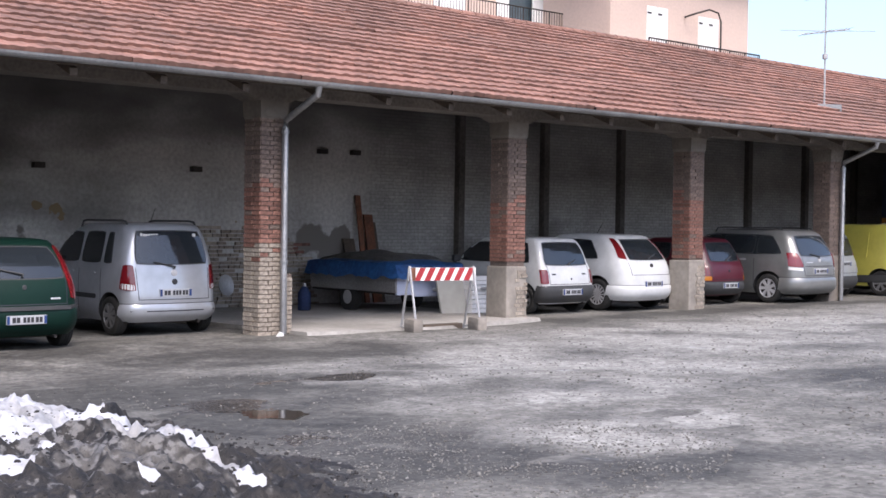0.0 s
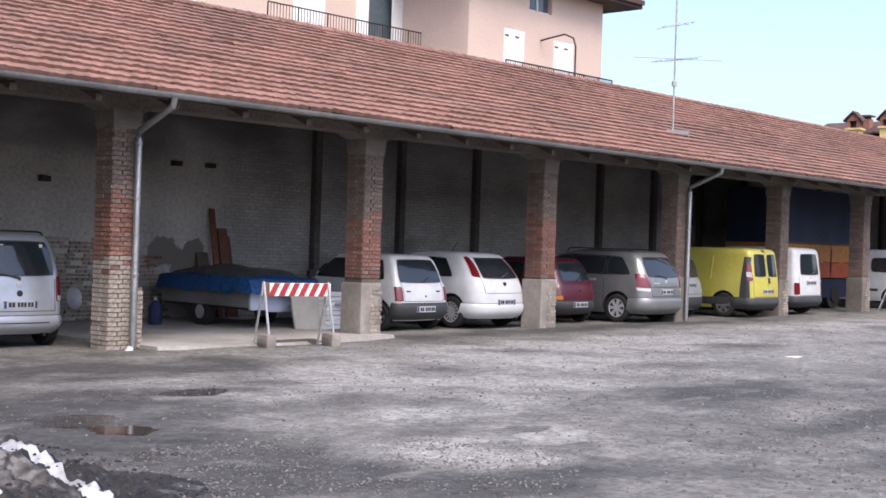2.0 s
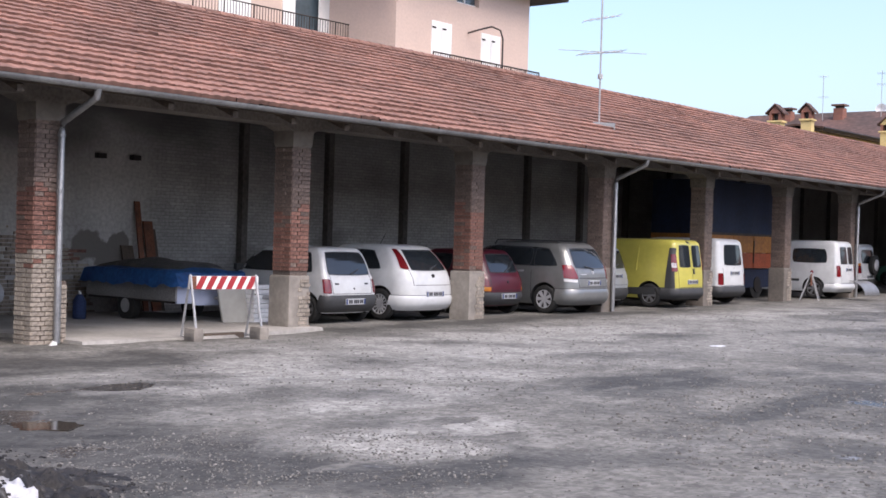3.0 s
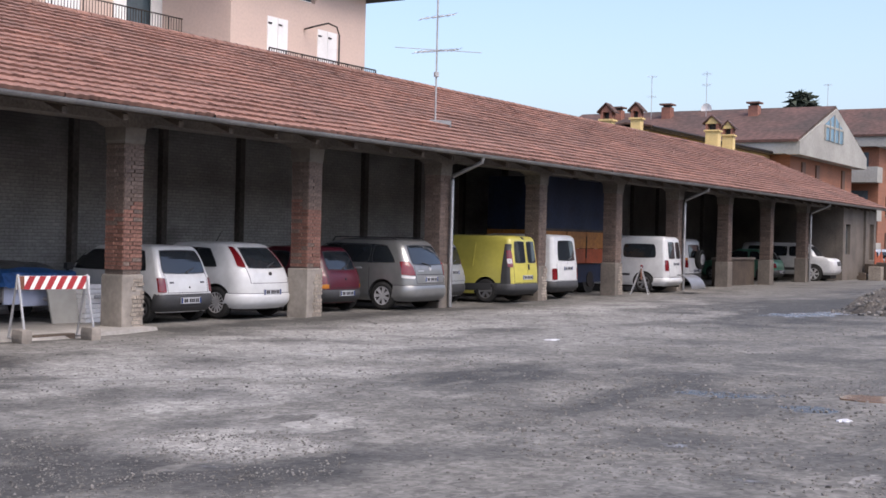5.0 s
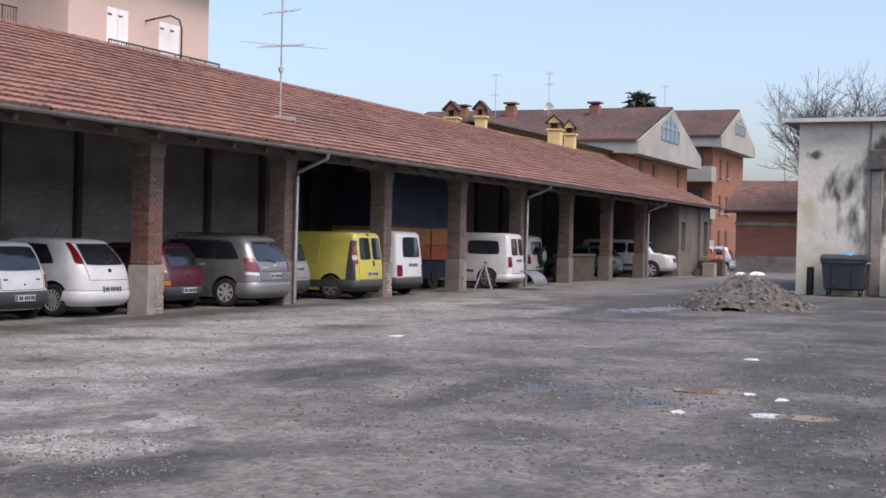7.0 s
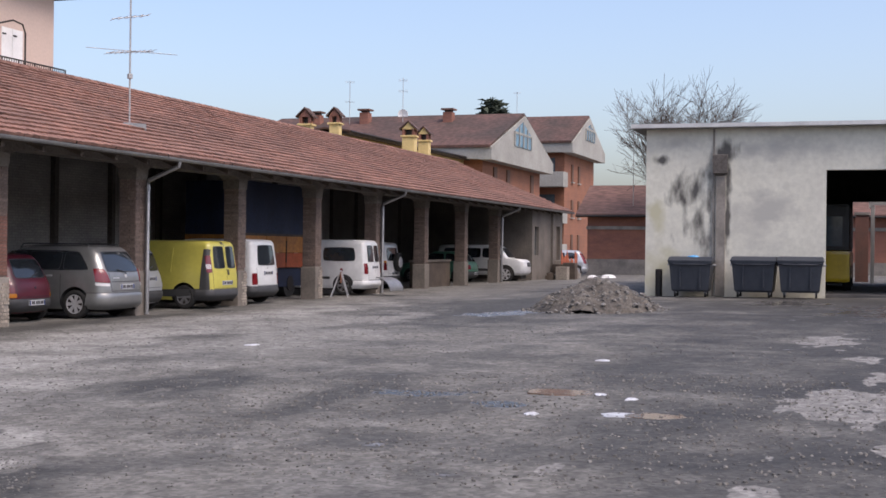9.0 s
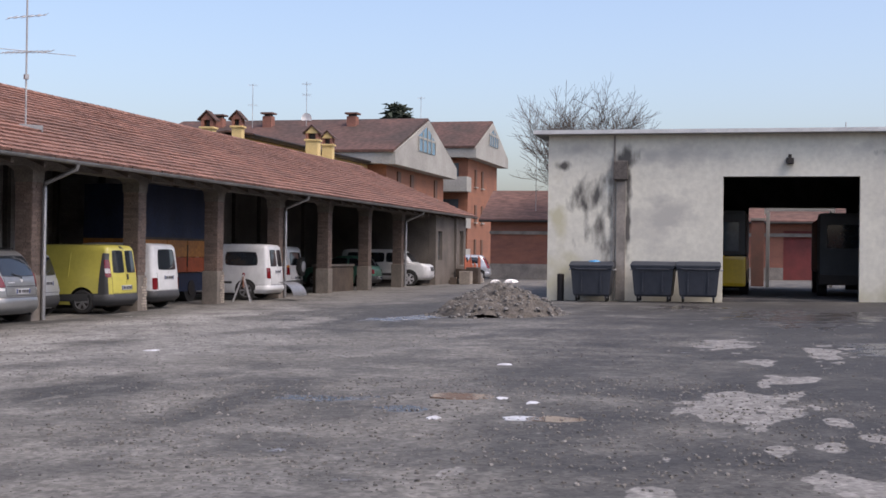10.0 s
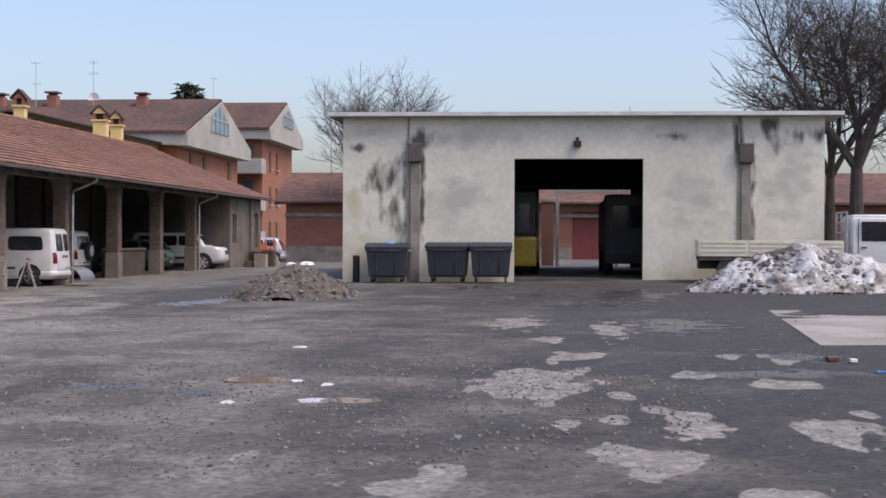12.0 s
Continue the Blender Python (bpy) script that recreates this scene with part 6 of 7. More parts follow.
# low wall and clutter in a far bay
low = thing("low_bay_wall", pose(0, 0, 0), "low brick wall across a bay", "wall")
part("wall", B(46.1, 16.3, -0.3, 50.3, 16.55, 0.95), "wood", low)
part("coping", B(46.1, 16.25, 0.95, 50.3, 16.6, 1.03, bevel=0.01), "beam", low)
tagged(link("leaning_plank", loft(bmesh.new(), [[(49.3, 17.6, -0.1), (49.45, 17.6, -0.1), (49.45, 17.65, -0.1), (49.3, 17.65, -0.1)], [(49.9, 17.7, 2.2), (50.05, 17.7, 2.2), (50.05, 17.75, 2.2), (49.9, 17.75, 2.2)]]), "wood"), "plank leaning in a dark bay", "plank")
# heap of salvaged things at the far end
for k in range(16):
    x, y = 60.6 + 4.2 * random.random(), 13.9 + 1.1 * random.random()
    s = 0.15 + 0.22 * random.random()
    tagged(link("rubble_block", box(bmesh.new(), x - s, y - s, lie(x, y) - 0.02, x + s, y + s, lie(x, y) + s * (1.2 + 1.6 * random.random()), bevel=0.04), ("concrete", "brick_pale", "wood")[k % 3]), "rubble block dumped by the shed wall", "rubble", "dumped rubble")
net = thing("orange_fencing", pose(63.2, 14.6, lie(63, 14.6), 0, 0, -10), "torn orange plastic fencing", "fencing")
ORN = mat("orange_net", (0.36, 0.095, 0.045), (0.27, 0.07, 0.04), 0.7)
for k in range(5):
    part("fence_strip", prism(bmesh.new(), [(0.42 * k, 0), (0.42 * k + 0.38, 0), (0.42 * k + 0.36, 1.0 + 0.25 * math.sin(k * 2.0)), (0.42 * k + 0.05, 1.25 + 0.2 * math.cos(k * 3))], "y", 0.05 * math.sin(k), 0.05 * math.sin(k) + 0.03), ORN, net)
for x, y, r in ((65.2, 13.4, 0.3), (67.4, 13.0, 0.42)):
    tagged(link("snow_lump", loft(bmesh.new(), [[(x + r * q * math.cos(a * math.pi / 8) * (1 + 0.3 * math.sin(a * 2.3)), y + r * q * math.sin(a * math.pi / 8), lie(x, y) + z) for a in range(16)] for q, z in ((1, -0.02), (0.8, 0.1), (0.3, 0.16))]), "white", smooth=True), "small lump of old snow", "snow", "snow lumps")

# ---- wheelie bins ----
def waste_bin(m, lid_bag):
    b = thing("waste_container", m, "dark grey wheeled waste container with closed lid", "bin", "waste containers")
    part("body", loft(bmesh.new(), [[(-d, -w, z), (d, -w, z), (d, w, z), (-d, w, z)] for z, d, w in ((0.16, 0.36, 0.52), (0.22, 0.40, 0.56), (1.0, 0.47, 0.63), (1.02, 0.51, 0.66), (1.08, 0.51, 0.66))]), "bin", b)
    part("lid", loft(bmesh.new(), [[(-d + o, -w, z), (d, -w, z), (d, w, z), (-d + o, w, z)] for z, d, w, o in ((1.08, 0.53, 0.68, 0), (1.12, 0.53, 0.68, 0), (1.22, 0.50, 0.66, 0.25), (1.24, 0.46, 0.62, 0.4))]), "bin", b)
    for s in (-1, 1):
        part("lifting_pin", tube(bmesh.new(), [(0, s * 0.6, 0.98), (0, s * 0.74, 0.98)], 0.03, 8), "steel", b)
        part("rib", B(-0.475, s * 0.3 - 0.02, 0.3, -0.42, s * 0.3 + 0.02, 0.98), "bin", b)
        for d in (-0.3, 0.3):
            w = part("castor", tube(bmesh.new(), [(d, s * 0.46 - 0.03, 0.1), (d, s * 0.46 + 0.03, 0.1)], 0.1, 14), "tyre", b)
            part("castor_fork", B(d - 0.05, s * 0.46 - 0.045, 0.1, d + 0.05, s * 0.46 + 0.045, 0.2), "steel", w)
    part("front_handle", tube(bmesh.new(), [(-0.54, -0.5, 1.0), (-0.56, 0, 1.0), (-0.54, 0.5, 1.0)], 0.018, 6), "bin", b)
    return b


bins = [waste_bin(pose(40.1, 5.08, lie(40, 5) + 0.02, 0, 0, 1), True)]
bins.append(copy_thing(bins[0], pose(39.95, 3.15, lie(40, 3) + 0.02, 0, 0, -2)))
bins.append(copy_thing(bins[0], pose(39.85, 1.80, lie(40, 2) + 0.02, 0, 0, 2)))
bag = bmesh.new()
bmesh.ops.create_icosphere(bag, subdivisions=2, radius=0.14)
for v in bag.verts:
    v.co = Vector((v.co.x, v.co.y * 1.4, max(v.co.z * 0.5, -0.02))) + Vector((40.0, 5.0, 1.31)) + Vector((1, 1, 1)) * 0.03 * noise.noise(v.co * 9)
tagged(link("plastic_bag", bag, mat("light_blue_plastic", (0.08, 0.35, 0.62), (0.06, 0.28, 0.52), 0.4), smooth=True), "light blue plastic bag on the bin lid", "bag")
tagged(link("iron_post", tube(bmesh.new(), [(40.3, 6.12, lie(40, 6) - 0.05), (40.3, 6.12, lie(40, 6) + 0.85), (40.3, 6.12, lie(40, 6) + 0.87)], [0.11, 0.11, 0.07], 14), "iron", smooth=True), "dark iron guard post by the hall corner", "post")

# ---- heaps ----
M["dirt_snow"] = mat("dirty_snow", (0.022, 0.019, 0.017), (0.007, 0.006, 0.0055), 0.75, scale=6.5, fine=22, bump=1.0, vary=0.6)
M["spoil"] = mat("spoil", (0.115, 0.102, 0.086), (0.07, 0.062, 0.053), 0.95, scale=2, fine=20, bump=0.6, vary=0.4)
mask(M["dirt_snow"], [((3.3, 6.4, 0.2), (1.1, 1.0, 2), (1, 1, 1)), ((4.1, 7.3, 0.1), (0.5, 0.6, 2)), ((2.6, 7.0, 0.3), (0.9, 0.6, 2))], 0.25, 6.0, 1.15, (0.075, 0.070, 0.064), 0.7)
mask(M["dirt_snow"], [((3.2, 6.8, 0.2), (2.5, 2.5, 3), (1, 1, 1))], 0.15, 12.0, 1.42, (0.13, 0.125, 0.12), 0.7)
M["snow_mix"] = mat("thawing_snow", (0.36, 0.355, 0.35), (0.10, 0.093, 0.083), 0.75, scale=2.4, fine=12, bump=0.6, vary=0.4)
mask(M["snow_mix"], [((33.8, -5.6, 0.9), (1.6, 1.4, 0.9), (1, 1, 1.6)), ((33, -7.3, 0.4), (2, 1.0, 0.6)), ((32.5, -4.8, 0.3), (1.2, 1.0, 0.4))], 0.15, 2.6, 0.92, (0.09, 0.082, 0.070), 0.9)


def heap(name, cx, cy, rx, ry, h, material, label, seed, rough=0.25, step=0.09, power=1.0, peaks=()):
    nx_, ny_ = int(2 * rx / step), int(2 * ry / step)
    vs, fs = [], []
    for j in range(ny_ + 1):
        for k in range(nx_ + 1):
            x, y = cx - rx + 2 * rx * k / nx_, cy - ry + 2 * ry * j / ny_
            d = math.hypot((x - cx) / rx, (y - cy) / ry)
            d += 0.14 * noise.noise((x * 0.9, y * 0.9, seed))
            base = max(0.0, 1 - d) ** power
            for px, py, pr, ph in peaks:
                base += ph * max(0.0, 1 - math.hypot(x - px, y - py) / pr)
            n1 = noise.fractal((x * 1.6, y * 1.6, seed), 1.0, 2.0, 3)
            n2 = noise.ridged_multi_fractal((x * 3.2, y * 3.2, seed), 1.0, 2.0, 3, 0.7, 1.5)
            z = h * base * (1 + rough * n1) + (rough * 0.42 * (n2 - 1.0) + 0.07 * noise.noise((x * 7, y * 7, seed)) + 0.032 * noise.noise((x * 15, y * 15, seed + 3)) + 0.02 * noise.noise((x * 33, y * 33, seed + 6))) * min(1, base * 4)
            vs.append((x + 0.05 * noise.noise((x * 4, y * 4, seed + 9)), y, lie(x, y) + z - (0.10 if d > 0.98 and base < 0.02 else 0.015)))
    for j in range(ny_):
        for k in range(nx_):
            a = j * (nx_ + 1) + k
            fs.append((a, a + 1, a + nx_ + 2, a + nx_ + 1))
    ob = tagged(from_arrays(name, vs, fs, material), label, "heap")
    for p in ob.data.polygons:
        p.use_smooth = True
    return ob


def crust(bank, spots, lift, material, label, seed):
    """Snow left lying on a bank: its surface again, raised, inside some ragged ovals."""
    me = bank.data
    near, out = {}, []
    for v in me.vertices:
        x, y, z = v.co
        d = min(math.hypot((x - cx) / rx, (y - cy) / ry) for cx, cy, rx, ry in spots)
        near[v.index] = 1.0 - d + 0.7 * noise.fractal((x * 4.5, y * 4.5, seed), 0.8, 2.0, 5)
    keep = [p.vertices[:] for p in me.polygons if max(near[q] for q in p.vertices) > 0]
    used = {q: k for k, q in enumerate(sorted({q for f in keep for q in f}))}
    vs = [me.vertices[q].co + Vector((0, 0, lift * (min(near[q], 0.35) / 0.35 if near[q] > 0 else -0.6))) for q in used]
    ob = from_arrays("snow_crust", [v[:] for v in vs], [tuple(used[q] for q in f) for f in keep], material)
    for p in ob.data.polygons:
        p.use_smooth = True
    ob.parent, ob["label"], ob["kind"] = bank, label, "stuff"


M["clean_snow"] = mat("clean_snow", (0.50, 0.51, 0.54), (0.26, 0.257, 0.255), 0.6, scale=3.5, fine=16, bump=0.5, vary=0.25)
bank = heap("snow_bank", 2.3, 7.6, 2.75, 4.2, 0.66, "dirt_snow", "heap of dirty snow and black earth", 4.0, 0.36, 0.024, 0.8)
crust(bank, [(3.30, 7.62, 0.55, 0.48), (3.0, 8.0, 0.5, 0.5), (3.66, 7.25, 0.22, 0.34), (3.80, 6.95, 0.14, 0.22)], 0.03, "clean_snow", "clean white snow on top", 3.0)
crust(bank, [(4.02, 6.85, 0.06, 0.28), (3.99, 6.45, 0.05, 0.30), (3.96, 6.05, 0.06, 0.28), (2.66, 6.35, 0.20, 0.12), (3.22, 5.92, 0.07, 0.08), (3.05, 6.75, 0.05, 0.06)], 0.02, "clean_snow", "thin streaks of white snow", 6.0)
heap("earth_mound", 31.2, 6.25, 2.0, 1.55, 0.84, "spoil", "low heap of stony earth", 7.0, 0.26, 0.06, 0.62)
thaw = heap("thawing_snow_bank", 33.4, -6.6, 2.1, 3.0, 1.34, "snow_mix", "heap of thawing snow mixed with earth", 11.0, 0.3, 0.07, 0.75)
crust(thaw, [(32.5, -4.9, 0.7, 0.8), (32.4, -6.3, 0.6, 0.5), (32.2, -7.4, 0.5, 0.6), (33.3, -5.6, 0.4, 0.3), (32.9, -8.2, 0.5, 0.5)], 0.02, "clean_snow", "whiter snow on its foot", 15.0)


def rock_field(name, cx, cy, rx, ry, count, s0, s1, material, label, seed, height=None):
    """Many loose stones in one mesh."""
    rnd = random.Random(seed)
    vs, fs = [], []
    ico = [(0.85 * math.cos(k * 1.047), 0.85 * math.sin(k * 1.047), -0.3) for k in range(6)] + [(0.7 * math.cos(k * 1.047 + 0.5), 0.7 * math.sin(k * 1.047 + 0.5), 0.5) for k in range(6)] + [(0, 0, 0.8)]
    tri = [(k, (k + 1) % 6, 6 + k) for k in range(6)] + [((k + 1) % 6, 6 + (k + 1) % 6, 6 + k) for k in range(6)] + [(6 + k, 6 + (k + 1) % 6, 12) for k in range(6)]
    for _ in range(count):
        a, q = rnd.random() * 6.283, math.sqrt(rnd.random())
        x, y = cx + rx * q * math.cos(a), cy + ry * q * math.sin(a)
        s = s0 + (s1 - s0) * rnd.random() ** 3
        z = (height(x, y) if height else hump(x, y)) + s * 0.15
        t, base = rnd.random() * 6.28, len(vs)
        c_, s_ = math.cos(t), math.sin(t)
        st = 0.7 + 0.6 * rnd.random()
        for px, py, pz in ico:
            j_ = 0.75 + 0.5 * rnd.random()
            vs.append((x + s * (px * c_ - py * s_) * st * j_, y + s * (px * s_ + py * c_) * j_, z + s * pz * 0.75 * j_))
        fs += [tuple(base + k for k in f) for f in tri]
    return tagged(from_arrays(name, vs, fs, material), label, "stones", kind="stuff")


M["pebble"] = mat("pebbles", (0.165, 0.157, 0.145), (0.10, 0.095, 0.087), 0.9, scale=6, fine=30, bump=0.1, island=0.4)
rock_field("loose_gravel", 8, 7.5, 6.5, 4.5, 8000, 0.004, 0.015, "pebble", "loose grey gravel on the yard", 1)
rock_field("loose_gravel", 5.6, 6.3, 2.3, 1.6, 7000, 0.004, 0.013, "pebble", "loose grey gravel beside the snow bank", 12)
rock_field("loose_gravel", 20, 10, 12, 5.0, 4000, 0.007, 0.022, "pebble", "loose grey gravel on the yard", 2)
rock_field("loose_gravel", 11.5, 2.3, 4, 4.0, 6000, 0.006, 0.024, "pebble", "loose grey gravel round the puddles", 3)
rock_field("loose_gravel", 16, -2, 9, 6.0, 3000, 0.008, 0.022, "pebble", "loose grey gravel on the yard", 6)
rock_field("heap_stones", 31.2, 6.25, 2.3, 1.8, 700, 0.02, 0.08, "pebble", "stones scattered on the earth heap", 4, lambda x, y: lie(x, y) + 0.78 * max(0.0, 1 - math.hypot((x - 31.2) / 2.0, (y - 6.25) / 1.55)) ** 0.62)
rock_field("earth_clods", 2.3, 7.6, 2.7, 4.1, 2200, 0.006, 0.020, "dirt_snow", "clods of black earth on the snow bank", 9, lambda x, y: lie(x, y) + 0.60 * max(0.0, 1 - math.hypot((x - 2.3) / 2.75, (y - 7.6) / 4.2)) ** 0.8)
rock_field("snow_chunks", 32.9, -6.6, 2.0, 2.9, 700, 0.03, 0.13, "snow_mix", "chunks of dirty snow", 5, lambda x, y: lie(x, y) + 1.15 * max(0.0, 1 - math.hypot((x - 33.4) / 2.05, (y + 6.6) / 3.0)) ** 0.75)

# ---- puddles, patches, scraps ----
def blob(name, cx, cy, rx, ry, material, label, category, seed, up=0.006, jag=0.25, n=40, kind="", thick=0.0):
    pts = []
    for k in range(n):
        a = 2 * math.pi * k / n
        q = 1 + jag * noise.fractal((math.cos(a) * 1.6, math.sin(a) * 1.6, seed), 1.0, 2.0, 3)
        pts.append((cx + rx * q * math.cos(a), cy + ry * q * math.sin(a)))
    bm = bmesh.new()
    top = max(hump(x, y) for x, y in pts) + up
    loft(bm, [[(x, y, top - 0.05) for x, y in pts], [(x, y, top) for x, y in pts]] + ([[(cx + (x - cx) * 0.7, cy + (y - cy) * 0.7, top + thick) for x, y in pts]] if thick else []))
    return tagged(link(name, bm, material, smooth=bool(thick)), label, category, kind=kind)


M["old_snow"] = mat("old_snow", (0.62, 0.63, 0.66), (0.42, 0.42, 0.43), 0.7, scale=9, fine=30, bump=0.3, vary=0.2)
M["water"] = mat("muddy_water", (0.20, 0.13, 0.09), (0.16, 0.11, 0.08), 0.06, scale=1, fine=6, bump=0.0, vary=0.05)
M["ice"] = mat("icy_slush", (0.55, 0.56, 0.58), (0.40, 0.40, 0.40), 0.4, scale=3, fine=14, bump=0.2)
M["pale_patch"] = mat("pale_concrete_patch", (0.29, 0.275, 0.255), (0.21, 0.20, 0.185), 0.9, scale=2.2, fine=20, vary=0.15)
blob("puddle", 12.82, 2.86, 0.28, 0.34, "water", "small muddy brown puddle", "puddle", 1.0, 0.0, kind="structure")
blob("puddle", 11.3, 1.62, 0.20, 0.26, "water", "small muddy brown puddle", "puddle", 2.0, 0.0, kind="structure")
blob("slush", 11.3, 1.93, 0.17, 0.2, "ice", "thin grey slush at a puddle edge", "slush", 3.0, 0.002, kind="structure")
for k, (x, y, r) in enumerate(((11.22, 2.75, 0.11), (12.72, 2.42, 0.11), (12.4, 2.05, 0.12), (16.98, 3.24, 0.16), (18.21, 9.12, 0.20))):
    blob("snow_scrap", x, y, r * 0.8, r * 0.55, "old_snow", "scrap of old snow on the gravel", "snow", 5.0 + k, 0.0, 0.5, 24, thick=0.008)
blob("wet_hollow", 18.25, 9.05, 0.45, 0.45, mat("wet_asphalt", (0.03, 0.028, 0.027), (0.04, 0.038, 0.036), 0.3), "dark wet hollow in the yard", "hollow", 9.0, -0.012, kind="structure")
patch_c = bmesh.new()
loft(patch_c, [[(x, y, hump(x, y) + dz) for x, y in ((24.8, -4.28), (24.7, -9), (16.9, -9), (17.05, -3.68))] for dz in (-0.05, 0.012)])
tagged(link("concrete_patch", patch_c, "slab"), "pale concrete slab let into the yard", "slab", kind="structure")
tagged(link("brick_fragment", B(14.85, -3.46, hump(15, -3.4), 15.05, -3.34, hump(15, -3.4) + 0.045, bevel=0.01), "brick"), "brown brick lying on the yard", "brick")
tagged(link("white_block", B(14.65, -3.62, hump(15, -3.6), 14.74, -3.54, hump(15, -3.6) + 0.04, bevel=0.01), "white"), "small white block lying on the yard", "block")
tagged(link("blue_scrap", B(13.7, -3.8, hump(14, -3.7), 13.8, -3.6, hump(14, -3.7) + 0.02, bevel=0.01), "tarp_blue"), "flat blue plastic scrap on the yard", "scrap")

M["dark_water"] = mat("dark_water", (0.045, 0.036, 0.028), (0.03, 0.025, 0.02), 0.05, scale=1, fine=6, bump=0.0, vary=0.05)
blob("puddle", 5.95, 8.85, 0.26, 0.26, "dark_water", "shallow dark puddle on gravel", "puddle", 21.0, -0.004, 0.4, kind="structure")
blob("puddle", 5.5, 7.55, 0.22, 0.10, "dark_water", "shallow dark puddle on gravel", "puddle", 22.0, -0.004, 0.4, kind="structure")
tagged(link("paper_scrap", prism(bmesh.new(), [(10.52, -0.18), (10.64, -0.18), (10.63, -0.13), (10.57, -0.11)], "y", 15.51, 15.54), "sign_white"), "scrap of white paper by the pillar", "paper")
# plain disc added in place of an unidentified pale round thing
disc = thing("round_tray", pose(12.6, 20.3, 0.30, 80, 0, 15), "pale round disc leaning on rough bricks", "tray")
part("dish", loft(bmesh.new(), [[(q * math.cos(k * math.pi / 12), q * math.sin(k * math.pi / 12), z) for k in range(24)] for q, z in ((0.05, 0.02), (0.15, 0.02), (0.19, 0.05), (0.20, 0.05), (0.16, 0.0), (0.05, 0.0))]), "steel", disc, smooth=True)

# ---- aerials ----
def aerial(x, y, z0, z1, bars, name="tv_aerial", label="thin metal television aerial", turn=20):
    a = thing(name, pose(x, y, z0, 0, 0, turn), label, "aerial", "roof aerials")
    part("mast", tube(bmesh.new(), [(0, 0, 0), (0, 0, z1 - z0)], 0.022, 6), "steel", a)
    for h, length, teeth, tilt in bars:
        bm = tube(bmesh.new(), [(-length / 2, 0, h - tilt), (length / 2, 0, h + tilt)], 0.012, 5)
        ar = part("boom", bm, "steel", a)
        for k in range(teeth):
            x_ = -length / 2 + length * (k + 0.5) / teeth
            zt = h + tilt * x_ / (length / 2)
            part("element", tube(bmesh.new(), [(x_, -0.35, zt), (x_, 0.35, zt)], 0.006, 4), "steel", ar)
    return a


ax, ay = 27.06, 16.97
az = ZE + SLOPE * (ay - YE)
ta = aerial(ax, ay, az - 0.1, 7.75, ((2.75, 0.95, 5, 0.1), (1.9, 1.2, 9, 0.08)), turn=-35)
part("amplifier_box", B(-0.05, -0.05, 1.25, 0.05, 0.05, 1.37, bevel=0.01), "steel", ta)
part("dipole", tube(bmesh.new(), [(-1.0, 0.3, 1.95), (1.1, -0.3, 1.9)], 0.008, 4), "steel", ta)
part("flashing", B(-0.35, -0.2, 0.0, 0.35, 0.2, 0.16), "zinc", ta)
aerial(90, 33.1, 10.9, 14.2, ((3.1, 1.3, 4, 0.0), (2.3, 1.6, 4, 0.0)))
aerial(90, 37.4, 10.8, 14.1, ((3.2, 0.9, 3, 0.0), (1.7, 1.2, 3, 0.0)))
aerial(113, 30.5, 13.3, 15.8, ((2.4, 1.1, 3, 0.0),))
aerial(77.5, 13.5, 4.0, 9.0, ((4.9, 0.02, 0, 0.0),), "flag_mast", "thin bare mast behind the brick building")
aerial(56.2, -3.4, HZ, HZ + 1.9, ((1.85, 0.02, 0, 0.0),), "whip_aerial", "thin whip aerial on the hall roof")
dish = part("dish", loft(bmesh.new(), [[(d, r * math.cos(k * math.pi / 8), r * math.sin(k * math.pi / 8)) for k in range(16)] for d, r in ((0, 0.05), (-0.06, 0.25), (-0.14, 0.42), (-0.16, 0.42), (-0.02, 0.05))]), "white", thing("satellite_dish", pose(92.9, 34.1, 11.75), "white satellite dish on the roof", "dish"), smooth=True)

